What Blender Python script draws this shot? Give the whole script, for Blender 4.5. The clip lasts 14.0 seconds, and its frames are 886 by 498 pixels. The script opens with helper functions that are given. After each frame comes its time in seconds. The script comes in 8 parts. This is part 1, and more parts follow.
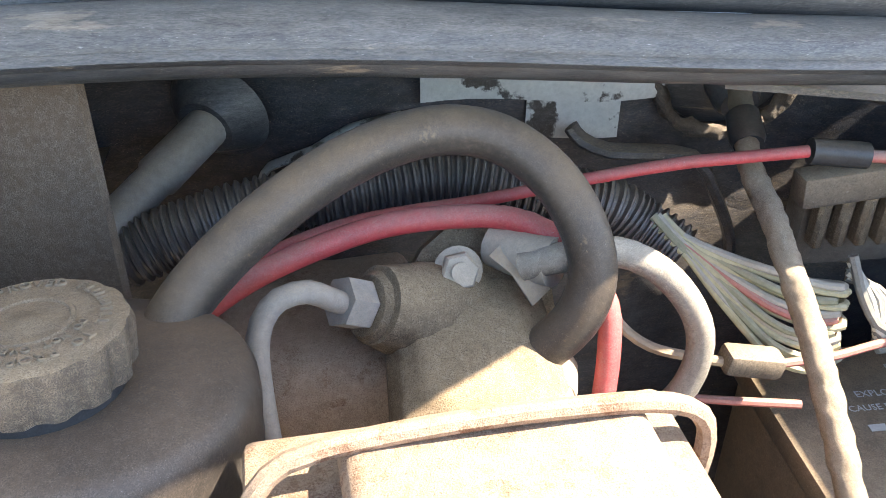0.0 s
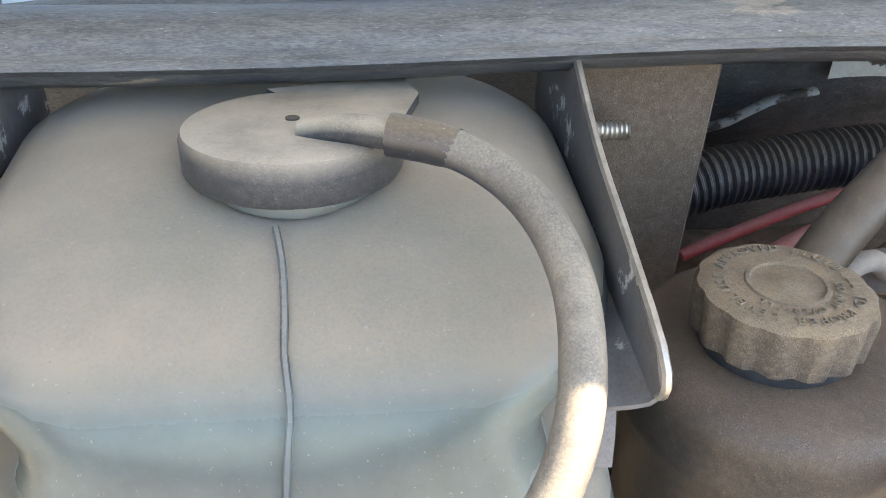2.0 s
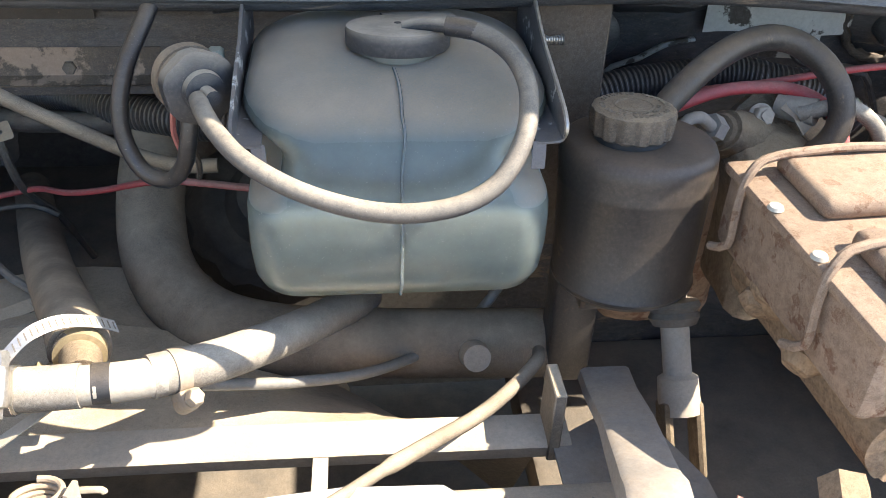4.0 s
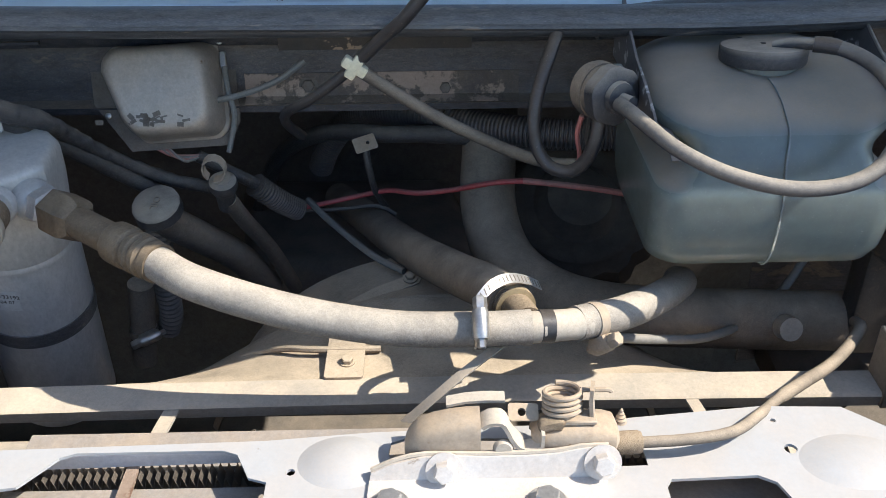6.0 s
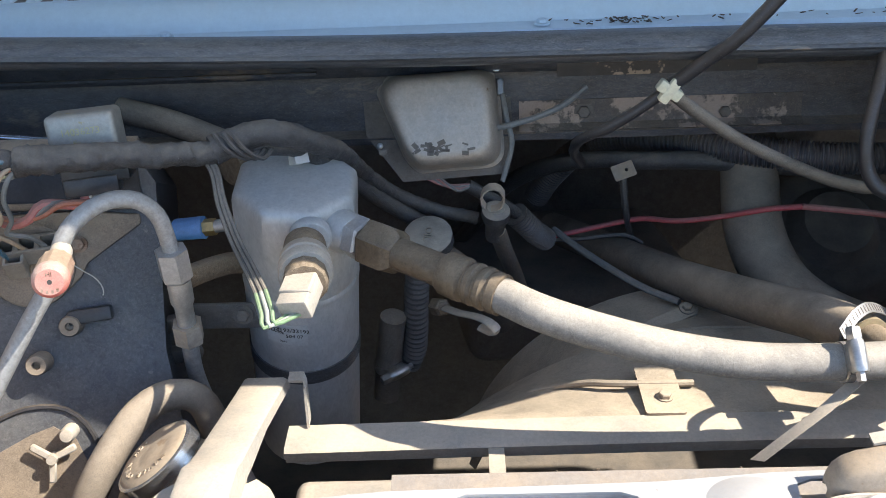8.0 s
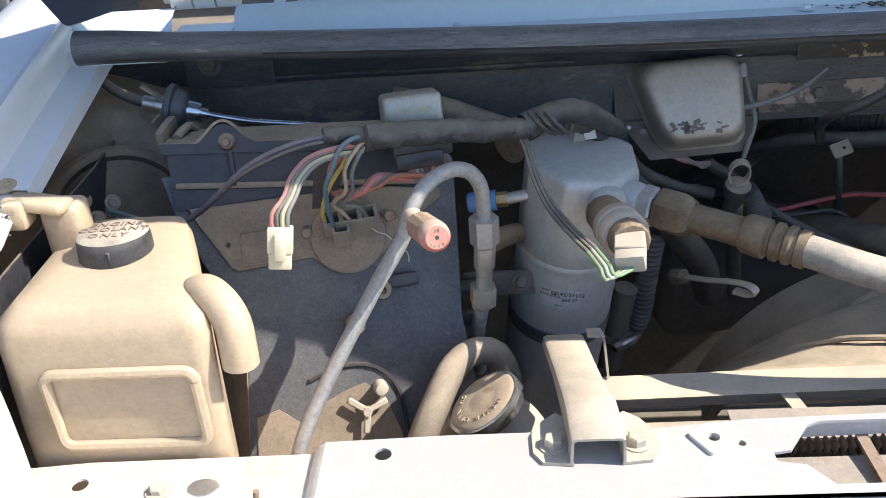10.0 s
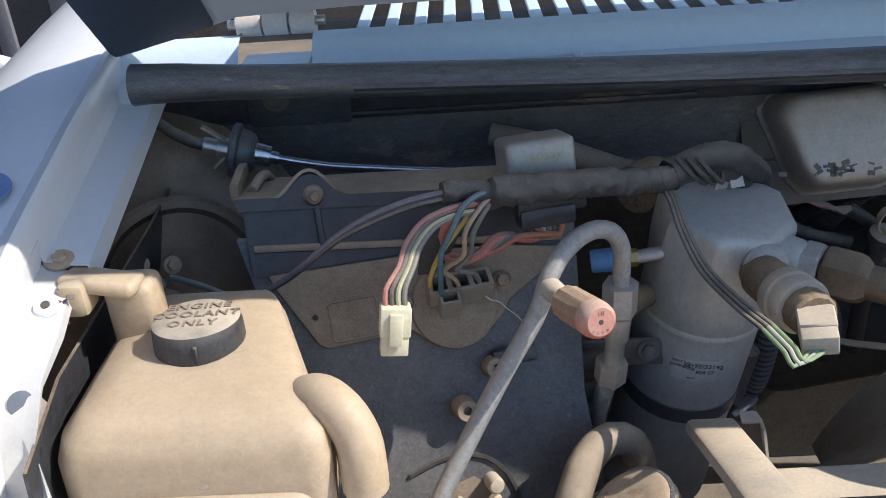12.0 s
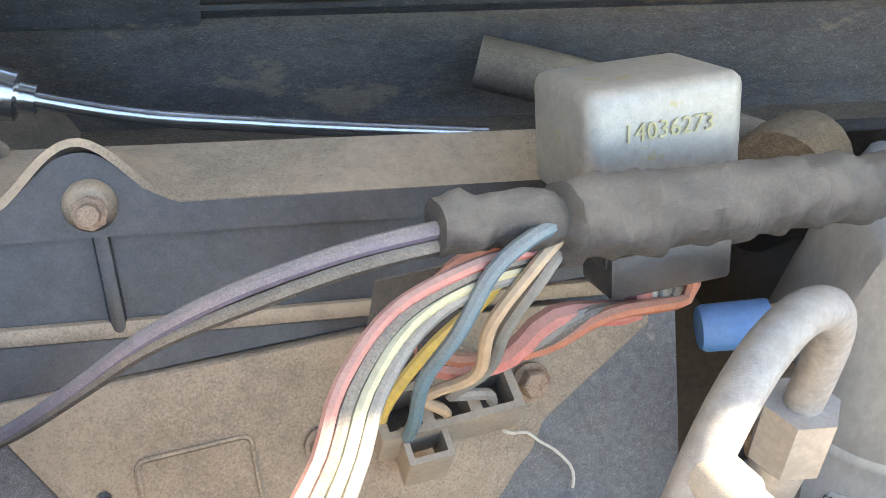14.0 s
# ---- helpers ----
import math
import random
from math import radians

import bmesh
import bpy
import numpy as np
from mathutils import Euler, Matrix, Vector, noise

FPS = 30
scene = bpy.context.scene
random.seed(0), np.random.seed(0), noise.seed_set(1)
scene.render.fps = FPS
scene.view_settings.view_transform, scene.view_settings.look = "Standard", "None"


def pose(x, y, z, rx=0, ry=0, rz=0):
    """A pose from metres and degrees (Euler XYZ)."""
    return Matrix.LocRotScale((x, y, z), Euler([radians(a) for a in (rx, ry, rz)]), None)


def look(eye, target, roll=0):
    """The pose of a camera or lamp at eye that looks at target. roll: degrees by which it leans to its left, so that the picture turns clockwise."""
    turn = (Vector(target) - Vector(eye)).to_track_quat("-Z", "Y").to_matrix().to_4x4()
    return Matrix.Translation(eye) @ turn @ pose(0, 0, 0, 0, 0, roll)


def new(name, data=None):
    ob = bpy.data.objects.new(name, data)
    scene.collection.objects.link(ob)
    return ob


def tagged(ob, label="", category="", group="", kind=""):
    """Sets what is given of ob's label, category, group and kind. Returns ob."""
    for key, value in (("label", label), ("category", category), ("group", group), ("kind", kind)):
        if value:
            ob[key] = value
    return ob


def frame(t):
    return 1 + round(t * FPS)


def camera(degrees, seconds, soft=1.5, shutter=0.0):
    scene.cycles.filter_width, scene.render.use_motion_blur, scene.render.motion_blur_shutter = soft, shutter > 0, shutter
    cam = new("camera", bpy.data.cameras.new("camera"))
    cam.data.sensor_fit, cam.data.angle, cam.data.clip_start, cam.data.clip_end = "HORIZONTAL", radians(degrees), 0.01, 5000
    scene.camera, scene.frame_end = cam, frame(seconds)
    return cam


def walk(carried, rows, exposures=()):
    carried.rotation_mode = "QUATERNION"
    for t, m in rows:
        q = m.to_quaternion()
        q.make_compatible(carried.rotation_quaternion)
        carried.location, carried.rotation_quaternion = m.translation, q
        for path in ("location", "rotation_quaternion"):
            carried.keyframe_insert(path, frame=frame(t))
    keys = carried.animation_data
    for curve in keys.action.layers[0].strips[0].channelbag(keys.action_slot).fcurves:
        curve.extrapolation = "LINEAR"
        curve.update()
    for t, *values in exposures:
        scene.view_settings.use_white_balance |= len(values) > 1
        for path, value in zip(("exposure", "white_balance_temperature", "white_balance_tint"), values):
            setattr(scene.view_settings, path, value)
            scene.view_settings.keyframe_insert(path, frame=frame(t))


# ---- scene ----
cam = camera(53.2, 14.0, soft=0.75)
PATH = [
    (0, (0.4411, 0.0114, 1.1782), (0.6605, 1.6761, 0.0917), 0.48),
    (0.5, (0.3542, 0.0337, 1.1943), (0.6027, 1.6392, 0.0278), 1.89),
    (1, (0.2983, 0.0266, 1.1903), (0.5238, 1.6428, 0.0340), 1.25),
    (1.5, (0.2622, 0.0295, 1.1871), (0.4797, 1.6333, 0.0122), 1.81),
    (2, (0.2190, 0.0177, 1.1909), (0.4190, 1.6304, 0.0251), 2.06),
    (2.5, (0.1817, -0.0116, 1.1844), (0.3855, 1.6013, 0.0195), 2.52),
    (2.7, (0.1791, -0.0369, 1.1883), (0.3880, 1.5726, 0.0196), 2.65),
    (4.8, (0.14, -0.372, 1.298), (0.331, 1.293, 0.205), 2.1),
    (5, (0.107, -0.375, 1.296), (0.275, 1.3, 0.216), 1.7),
    (5.5, (0.007, -0.388, 1.3), (0.098, 1.299, 0.23), 0.5),
    (6, (-0.057, -0.408, 1.3), (-0.04, 1.287, 0.238), -0.7),
    (6.5, (-0.125, -0.439, 1.314), (-0.127, 1.258, 0.256), -1.4),
    (7, (-0.173, -0.454, 1.32), (-0.212, 1.252, 0.277), -2.3),
    (7.5, (-0.227, -0.43, 1.297), (-0.272, 1.298, 0.292), -2.4),
    (8, (-0.282, -0.387, 1.291), (-0.348, 1.346, 0.293), -2.7),
    (8.5, (-0.318, -0.369, 1.285), (-0.402, 1.361, 0.285), -3.2),
    (9, (-0.375, -0.385, 1.288), (-0.468, 1.347, 0.292), -3.6),
    (9.2, (-0.407, -0.399, 1.29), (-0.514, 1.335, 0.299), -4.0),
    (11.3, (-0.598, -0.55, 1.316), (-0.681, 1.213, 0.376), -4.6),
    (11.5, (-0.604, -0.508, 1.307), (-0.697, 1.244, 0.345), -5.1),
    (12, (-0.618, -0.347, 1.289), (-0.691, 1.413, 0.341), -4.1),
    (12.5, (-0.63, -0.243, 1.25), (-0.696, 1.52, 0.307), -3.9),
    (13, (-0.657, -0.125, 1.19), (-0.704, 1.647, 0.264), -3.7),
    (13.5, (-0.681, -0.044, 1.159), (-0.605, 1.721, 0.223), -1.6),
    (14, (-0.655, 0.004, 1.159), (-0.474, 1.655, 0.046), 0.5),
]
walk(cam, [(t, look(eye, target, roll)) for t, eye, target, roll in PATH],
     [(0.0, 2.32, 6950, 12), (0.6, 2.55, 7250, 12), (1.5, 2.5, 7500, 12), (2.7, 2.25, 7650, 13), (4.8, 1.1, 6000, 11), (6.5, 0.5, 5950, 11), (7.1, 0.4, 5930, 11), (7.6, 0.68, 5900, 11), (8.5, 1.12, 6050, 12), (9.2, 1.25, 6000, 12), (11.3, -0.15, 6050, 12), (12.2, 0.45, 5950, 13), (13.0, 1.42, 6250, 12), (13.5, 2.0, 6700, 11), (14.0, 2.38, 7050, 11)])

# ---- world, sun, exposure ----
SUN = Vector((0.93, -0.12, 1.0)).normalized()
world = bpy.data.worlds.new("world")
scene.world = world
world.use_nodes = True
wn = world.node_tree
sky = wn.nodes.new("ShaderNodeTexSky")
sky.sky_type = "NISHITA"
sky.sun_disc = False
sky.sun_elevation = math.asin(SUN.z)
sky.sun_rotation = math.atan2(SUN.x, SUN.y)
sky.dust_density = 0.5
sky.ozone_density = 2.0
wn.links.new(sky.outputs[0], wn.nodes["Background"].inputs[0])
wn.nodes["Background"].inputs[1].default_value = 0.15
sun = new("sun", bpy.data.lights.new("sun", "SUN"))
sun.data.energy, sun.data.angle, sun.data.color = 4.6, radians(0.5), (1.0, 0.925, 0.80)
sun.matrix_world = look(SUN * 20, (0, 0, 0))


# ---- materials ----
DUST = (0.50, 0.385, 0.26)


def mat(name, base, rough=0.6, metal=0.0, dust=0.4, vary=0.25, scale=70.0, bump=0.15, wear=None, wear_at=0.62,
        wear_scale=45.0, wear_metal=0.0, dust_col=DUST, coat=0.0, streak=(1, 1, 1), lie=(-0.6, 0.8), rub=0.0, grit=0.12, mottle=0.3, sss=0.0):
    """A surface with two scales of variation, dust that settles on upward faces, and chipped or stained spots."""
    m = bpy.data.materials.new(name)
    m.use_nodes = True
    nt = m.node_tree
    n, l = nt.nodes, nt.links
    b = n["Principled BSDF"]
    geo = n.new("ShaderNodeNewGeometry")
    mp = n.new("ShaderNodeMapping")
    mp.inputs["Scale"].default_value = streak
    l.new(geo.outputs["Position"], mp.inputs["Vector"])

    def noise_tex(sc, detail=4.0, ro=0.6):
        t = n.new("ShaderNodeTexNoise")
        t.inputs["Scale"].default_value, t.inputs["Detail"].default_value, t.inputs["Roughness"].default_value = sc, detail, ro
        l.new(mp.outputs[0], t.inputs["Vector"])
        return t.outputs[0]

    def ramp(src, lo, hi):
        r = n.new("ShaderNodeMapRange")
        r.inputs["From Min"].default_value, r.inputs["From Max"].default_value = lo, hi
        l.new(src, r.inputs["Value"])
        return r.outputs["Result"]

    def mix(fac, a, c):
        x = n.new("ShaderNodeMix")
        x.data_type = "RGBA"
        for sock, v in ((x.inputs[0], fac), (x.inputs[6], a), (x.inputs[7], c)):
            if isinstance(v, (tuple, list)):
                sock.default_value = (*v, 1)
            elif isinstance(v, float):
                sock.default_value = v
            else:
                l.new(v, sock)
        return x.outputs[2]

    def math_node(op, a, c):
        x = n.new("ShaderNodeMath")
        x.operation = op
        x.use_clamp = True
        for sock, v in ((x.inputs[0], a), (x.inputs[1], c)):
            if isinstance(v, float):
                sock.default_value = v
            else:
                l.new(v, sock)
        return x.outputs[0]

    big, fine = noise_tex(scale * 0.3, 5.0), noise_tex(scale * 24.0, 3.0, 0.7)
    mid = noise_tex(scale * 1.6, 6.0, 0.7)
    speckle = ramp(noise_tex(scale * 4.0, 4.0, 0.7), 0.35, 0.65)
    lo = tuple(c * (1 - vary) for c in base)
    hi = tuple(min(1.0, c * (1 + vary)) for c in base)
    col = mix(ramp(mid, 0.33, 0.67), lo, hi)
    metal_out = float(metal)
    if wear:
        w = ramp(noise_tex(wear_scale, 8.0, 0.65), wear_at, wear_at + 0.035)
        col = mix(w, col, wear)
    if dust > 0:
        sep = n.new("ShaderNodeSeparateXYZ")
        l.new(geo.outputs["Normal"], sep.inputs[0])
        up = ramp(sep.outputs["Z"], *lie)
        patch = ramp(big, 0.2, 0.75)
        speck = ramp(fine, 0.3, 0.75)
        d = math_node("MULTIPLY", up, math_node("ADD", math_node("MULTIPLY", patch, 0.75), math_node("ADD", math_node("MULTIPLY", speck, 0.5), max(0.0, dust - 0.5) * 0.6)))
        d = math_node("MULTIPLY", d, min(1.0, dust * 1.3))
        if rub:
            kept = ramp(noise_tex(scale * 3.2, 12.0, 0.78), 0.40, 0.52)
            d = math_node("MULTIPLY", d, math_node("ADD", math_node("MULTIPLY", kept, float(rub)), 1.0 - rub))
        col = mix(d, col, mix(ramp(big, 0.3, 0.7), (dust_col[0] * 0.95, dust_col[1] * 0.90, dust_col[2] * 0.82), (dust_col[0] * 1.12, dust_col[1] * 1.06, dust_col[2] * 0.98)))
        rr = math_node("ADD", math_node("MULTIPLY", d, 0.9 - rough if rough < 0.9 else 0.0), float(rough))
        l.new(rr, b.inputs["Roughness"])
        if metal > 0:
            inv = math_node("SUBTRACT", 1.0, d)
            l.new(math_node("MULTIPLY", inv, float(metal)), b.inputs["Metallic"])
    else:
        rr = math_node("ADD", math_node("MULTIPLY", mid, 0.2), float(rough) - 0.1)
        l.new(rr, b.inputs["Roughness"])
        b.inputs["Metallic"].default_value = metal
    sand = ramp(fine, 0.42, 0.62)
    light = tuple(min(1.0, 0.10 + 1.25 * c) for c in (dust_col if dust > 0.3 else base))
    if grit:
        col = mix(math_node("MULTIPLY", math_node("MULTIPLY", sand, speckle), grit), col, light)
        col = mix(math_node("MULTIPLY", ramp(fine, 0.44, 0.30), grit), col, tuple(c * 0.35 for c in base))
    grains = ramp(noise_tex(scale * 18.0, 2.0, 0.8), 0.68, 0.72)
    col = mix(math_node("MULTIPLY", grains, 0.5), col, tuple(min(1.0, 0.25 + 0.6 * c) for c in dust_col) if dust > 0.3 else hi)
    pits = ramp(noise_tex(scale * 11.0, 6.0, 0.8), 0.36, 0.32)
    col = mix(math_node("MULTIPLY", pits, 0.3), col, tuple(c * 0.4 for c in base))
    tone = n.new("ShaderNodeMapRange")
    tone.inputs["From Min"].default_value, tone.inputs["From Max"].default_value = 0.30, 0.70
    tone.inputs["To Min"].default_value, tone.inputs["To Max"].default_value = 0.50, 1.30
    l.new(noise_tex(scale * 5.0, 9.0, 0.74), tone.inputs["Value"])
    mul = n.new("ShaderNodeMix")
    mul.data_type, mul.blend_type = "RGBA", "MULTIPLY"
    mul.inputs[0].default_value = mottle
    l.new(col, mul.inputs[6])
    l.new(tone.outputs["Result"], mul.inputs[7])
    col = mul.outputs[2]
    l.new(col, b.inputs["Base Color"])
    if sss:
        b.inputs["Subsurface Weight"].default_value = sss
        b.inputs["Subsurface Radius"].default_value = (1.0, 0.9, 0.7)
        b.inputs["Subsurface Scale"].default_value = 0.03
    if coat:
        b.inputs["Coat Weight"].default_value = coat
    if bump:
        bp = n.new("ShaderNodeBump")
        bp.inputs["Strength"].default_value = min(1.0, bump * 2)
        bp.inputs["Distance"].default_value = 0.0012
        h = math_node("ADD", math_node("MULTIPLY", mid, 0.8 - 0.5 * grit), math_node("MULTIPLY", fine, 0.2 + 0.5 * grit))
        l.new(h, bp.inputs["Height"])
        l.new(bp.outputs[0], b.inputs["Normal"])
    return m


WHITE = mat("white_paint", (0.465, 0.475, 0.47), 0.4, dust=0.34, vary=0.04, bump=0.05, mottle=0.08, wear=(0.30, 0.25, 0.20), wear_at=0.71, wear_scale=30)
WING_WHITE = mat("white_body_paint", (0.735, 0.735, 0.72), 0.28, dust=0.08, vary=0.03, bump=0.03, mottle=0.05, wear=(0.34, 0.29, 0.24), wear_at=0.77, wear_scale=30, coat=0.2)
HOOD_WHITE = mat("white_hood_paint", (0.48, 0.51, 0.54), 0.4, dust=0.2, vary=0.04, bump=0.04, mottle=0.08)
CHIPPED_WHITE = mat("chipped_white_paint", (0.62, 0.63, 0.62), 0.45, dust=0.28, vary=0.05, bump=0.10, mottle=0.12, wear=(0.24, 0.225, 0.21), wear_at=0.675, wear_scale=45)
MASK_BLUE = mat("blue_masked_rim", (0.16, 0.27, 0.50), 0.45, dust=0.15, vary=0.1, bump=0.03)
# white cowl paint with the blue skylight of its shade mixed into the colour
COWL_SKY_WHITE = mat("white_cowl_with_sky_tint", (0.66, 0.76, 0.80), 0.32, dust=0.07, vary=0.04, bump=0.04, mottle=0.06, wear=(0.34, 0.29, 0.24), wear_at=0.75, wear_scale=30)
WHITE_DUSTY = mat("dusty_white_paint", (0.74, 0.73, 0.70), 0.5, dust=0.6, vary=0.05, bump=0.08, wear=(0.28, 0.21, 0.16), wear_at=0.66, wear_scale=38)
FIREWALL = mat("black_underseal", (0.040, 0.044, 0.053), 0.38, dust=0.45, lie=(0.0, 0.9), vary=0.45, bump=0.45, wear=(0.15, 0.115, 0.085), wear_at=0.62, wear_scale=24, mottle=0.5, streak=(0.4, 1, 1))
PAINT_PEEL = mat("peeling_black_over_white", (0.60, 0.61, 0.58), 0.55, dust=0.2, vary=0.06, bump=0.2, wear=(0.02, 0.02, 0.022), wear_at=0.53, wear_scale=26)
RUBBER = mat("seal_rubber", (0.046, 0.052, 0.060), 0.30, dust=0.42, rub=0.4, lie=(-0.6, 1.0), vary=0.35, bump=0.3, wear=(0.20, 0.165, 0.13), wear_at=0.63, wear_scale=70, streak=(0.25, 1, 1.4), mottle=0.45, coat=0.15, dust_col=(0.34, 0.33, 0.31))
HOSE_BLACK = mat("black_hose_rubber", (0.024, 0.025, 0.029), 0.32, dust=0.36, grit=0.0, lie=(0.0, 1.1), streak=(0.5, 0.5, 1), vary=0.3, bump=0.12)
HOSE_LOOP = mat("dust_wiped_black_hose", (0.030, 0.034, 0.046), 0.36, dust=0.66, rub=0.25, lie=(-0.55, 1.0), vary=0.12, bump=0.12, scale=60, grit=0.0, mottle=0.15, dust_col=(0.45, 0.40, 0.32))
HOSE_GREY = mat("grey_dusty_hose", (0.11, 0.105, 0.10), 0.55, grit=0.35, dust=0.85, rub=0.15, vary=0.3, bump=0.35, scale=120, dust_col=(0.50, 0.445, 0.365))
HOSE_TAN = mat("tan_dusted_hose", (0.055, 0.050, 0.045), 0.75, dust=0.7, vary=0.25, bump=0.2, lie=(-0.6, 0.9), dust_col=(0.50, 0.41, 0.30))
PLASTIC = mat("black_plastic", (0.026, 0.029, 0.034), 0.34, dust=0.24, scale=60, lie=(0.15, 1.0), vary=0.3, bump=0.14, wear=(0.16, 0.135, 0.11), wear_at=0.68, wear_scale=60, mottle=0.45)
HEATER_CASE = mat("dust_filmed_black_plastic", (0.050, 0.054, 0.064), 0.42, dust=0.42, grit=0.3, scale=90, lie=(-0.2, 0.9), vary=0.35, bump=0.2, wear=(0.16, 0.145, 0.125), wear_at=0.66, wear_scale=90, mottle=0.35, dust_col=(0.30, 0.285, 0.255))
PLASTIC_DUSTY = mat("dusty_black_plastic", (0.035, 0.036, 0.038), 0.5, dust=0.95, rub=0.15, scale=45, vary=0.25, bump=0.22, dust_col=(0.43, 0.345, 0.25))
CORRUGATED = mat("black_conduit", (0.044, 0.049, 0.060), 0.30, dust=0.4, rub=0.15, lie=(-0.2, 0.9), vary=0.25, bump=0.08)
BELLOWS = mat("grey_dusted_bellows", (0.07, 0.070, 0.070), 0.5, dust=0.55, lie=(-0.8, 0.9), vary=0.25, bump=0.1, dust_col=(0.30, 0.265, 0.22))
ALU = mat("cast_aluminium", (0.62, 0.62, 0.60), 0.42, 0.85, dust=0.45, vary=0.12, bump=0.12, scale=110)
ALU_TUBE = mat("aluminium_tube", (0.45, 0.45, 0.435), 0.46, 0.55, dust=0.6, vary=0.25, bump=0.3, scale=120, dust_col=(0.36, 0.315, 0.255), wear=(0.68, 0.68, 0.66), wear_at=0.66, wear_scale=45)
DRIER = mat("drier_aluminium", (0.48, 0.48, 0.46), 0.38, 0.3, dust=0.45, rub=0.15, vary=0.12, mottle=0.3, bump=0.10, dust_col=(0.47, 0.44, 0.39), streak=(1, 1, 0.5))
STEEL = mat("zinc_steel", (0.58, 0.56, 0.52), 0.28, 0.95, dust=0.18, vary=0.2, bump=0.1)
STEEL_DUSTY = mat("dusty_steel", (0.42, 0.38, 0.32), 0.6, 0.5, dust=0.8, vary=0.2, bump=0.2, wear=(0.20, 0.11, 0.06), wear_at=0.66)
CHROME = mat("bright_steel", (0.75, 0.75, 0.74), 0.15, 1.0, dust=0.15, vary=0.05, bump=0.03)
SHROUD = mat("dusted_shroud", (0.10, 0.085, 0.07), 0.85, grit=0.25, dust=1.0, vary=0.2, bump=0.2, dust_col=(0.56, 0.465, 0.34))
STRAP = mat("dusted_bracket", (0.34, 0.33, 0.30), 0.6, 0.2, dust=0.95, vary=0.15, bump=0.15, dust_col=(0.58, 0.50, 0.39))
STRAP_GREY = mat("grey_bracket", (0.27, 0.265, 0.255), 0.55, 0.05, dust=0.5, vary=0.15, bump=0.12)
RUST = mat("rusty_iron", (0.28, 0.195, 0.14), 0.85, 0.1, grit=0.4, dust=0.6, vary=0.35, bump=0.5, wear=(0.13, 0.05, 0.025), wear_at=0.56, wear_scale=60, dust_col=(0.40, 0.295, 0.205))
CRUST = mat("rust_crust", (0.30, 0.19, 0.11), 0.95, dust=0.5, vary=0.5, bump=0.9, scale=150)
CAST = mat("dusty_cast_iron", (0.12, 0.088, 0.058), 0.7, 0.15, grit=0.4, wear=(0.05, 0.036, 0.024), wear_at=0.60, wear_scale=35, dust=0.9, lie=(-0.1, 0.9), vary=0.3, bump=0.5, mottle=0.5, dust_col=(0.36, 0.275, 0.175))
PS_BLACK = mat("brown_dusted_black", (0.034, 0.031, 0.029), 0.34, dust=0.55, lie=(0.0, 1.0), grit=0.2, vary=0.15, bump=0.15, scale=90, wear=(0.13, 0.085, 0.053), wear_at=0.62, wear_scale=16, dust_col=(0.195, 0.135, 0.088), mottle=0.2)
CAPMAT = mat("dusty_cap", (0.035, 0.037, 0.042), 0.45, dust=0.95, lie=(0.15, 0.85), grit=0.1, vary=0.08, bump=0.25, scale=110, dust_col=(0.49, 0.435, 0.355), mottle=0.15)
POLY_TANK = mat("green_grey_polythene", (0.155, 0.18, 0.165), 0.24, dust=0.95, vary=0.08, bump=0.04, scale=40, grit=0.0, dust_col=(0.35, 0.305, 0.25), lie=(0.48, 0.88), sss=0.95, mottle=0.06)
CREAM_TANK = mat("yellowed_polythene", (0.54, 0.405, 0.26), 0.42, dust=0.55, vary=0.10, bump=0.10, scale=60, dust_col=(0.52, 0.42, 0.30), lie=(0.2, 0.95), sss=0.4, mottle=0.22, wear=(0.60, 0.52, 0.40), wear_at=0.66, wear_scale=120)
CAP_BROWN = mat("brown_dusted_cap", (0.034, 0.032, 0.032), 0.42, dust=0.8, lie=(-0.2, 0.85), grit=0.4, vary=0.25, bump=0.4, scale=110, dust_col=(0.33, 0.25, 0.165), mottle=0.4)
CREAM = mat("cream_plastic", (0.76, 0.70, 0.48), 0.5, dust=0.15, vary=0.06, bump=0.05)
REDCAP = mat("red_plastic", (0.50, 0.12, 0.09), 0.5, dust=0.8, vary=0.15, bump=0.15, dust_col=(0.55, 0.44, 0.36))
BLUECAP = mat("blue_plastic", (0.09, 0.27, 0.58), 0.4, dust=0.2, vary=0.1, bump=0.05)
BRASS = mat("brass", (0.60, 0.44, 0.18), 0.35, 0.9, dust=0.3, vary=0.1, bump=0.05)
RELAY = mat("zinc_can", (0.37, 0.38, 0.345), 0.40, 0.5, dust=0.35, vary=0.12, bump=0.1, wear=(0.40, 0.35, 0.16), wear_at=0.60, wear_scale=60)
REG = mat("regulator_can", (0.46, 0.42, 0.36), 0.36, 0.55, dust=0.5, rub=0.15, vary=0.12, bump=0.12, wear=(0.16, 0.10, 0.06), wear_at=0.70, wear_scale=40)
GOLD_PLATE = mat("cadmium_plate", (0.45, 0.36, 0.20), 0.45, 0.6, dust=0.45, vary=0.2, bump=0.1)
TAPE = mat("cloth_tape", (0.036, 0.037, 0.040), 0.42, dust=0.55, lie=(-0.1, 0.95), vary=0.3, bump=0.7, scale=150, dust_col=(0.34, 0.295, 0.235))
RADCAP = mat("weathered_cap_steel", (0.46, 0.39, 0.29), 0.85, 0.0, dust=0.75, vary=0.2, bump=0.15, wear=(0.22, 0.12, 0.05), wear_at=0.62, wear_scale=60)
FINS = mat("condenser_fins", (0.055, 0.053, 0.05), 0.6, 0.3, dust=0.35, vary=0.3, bump=0.1)
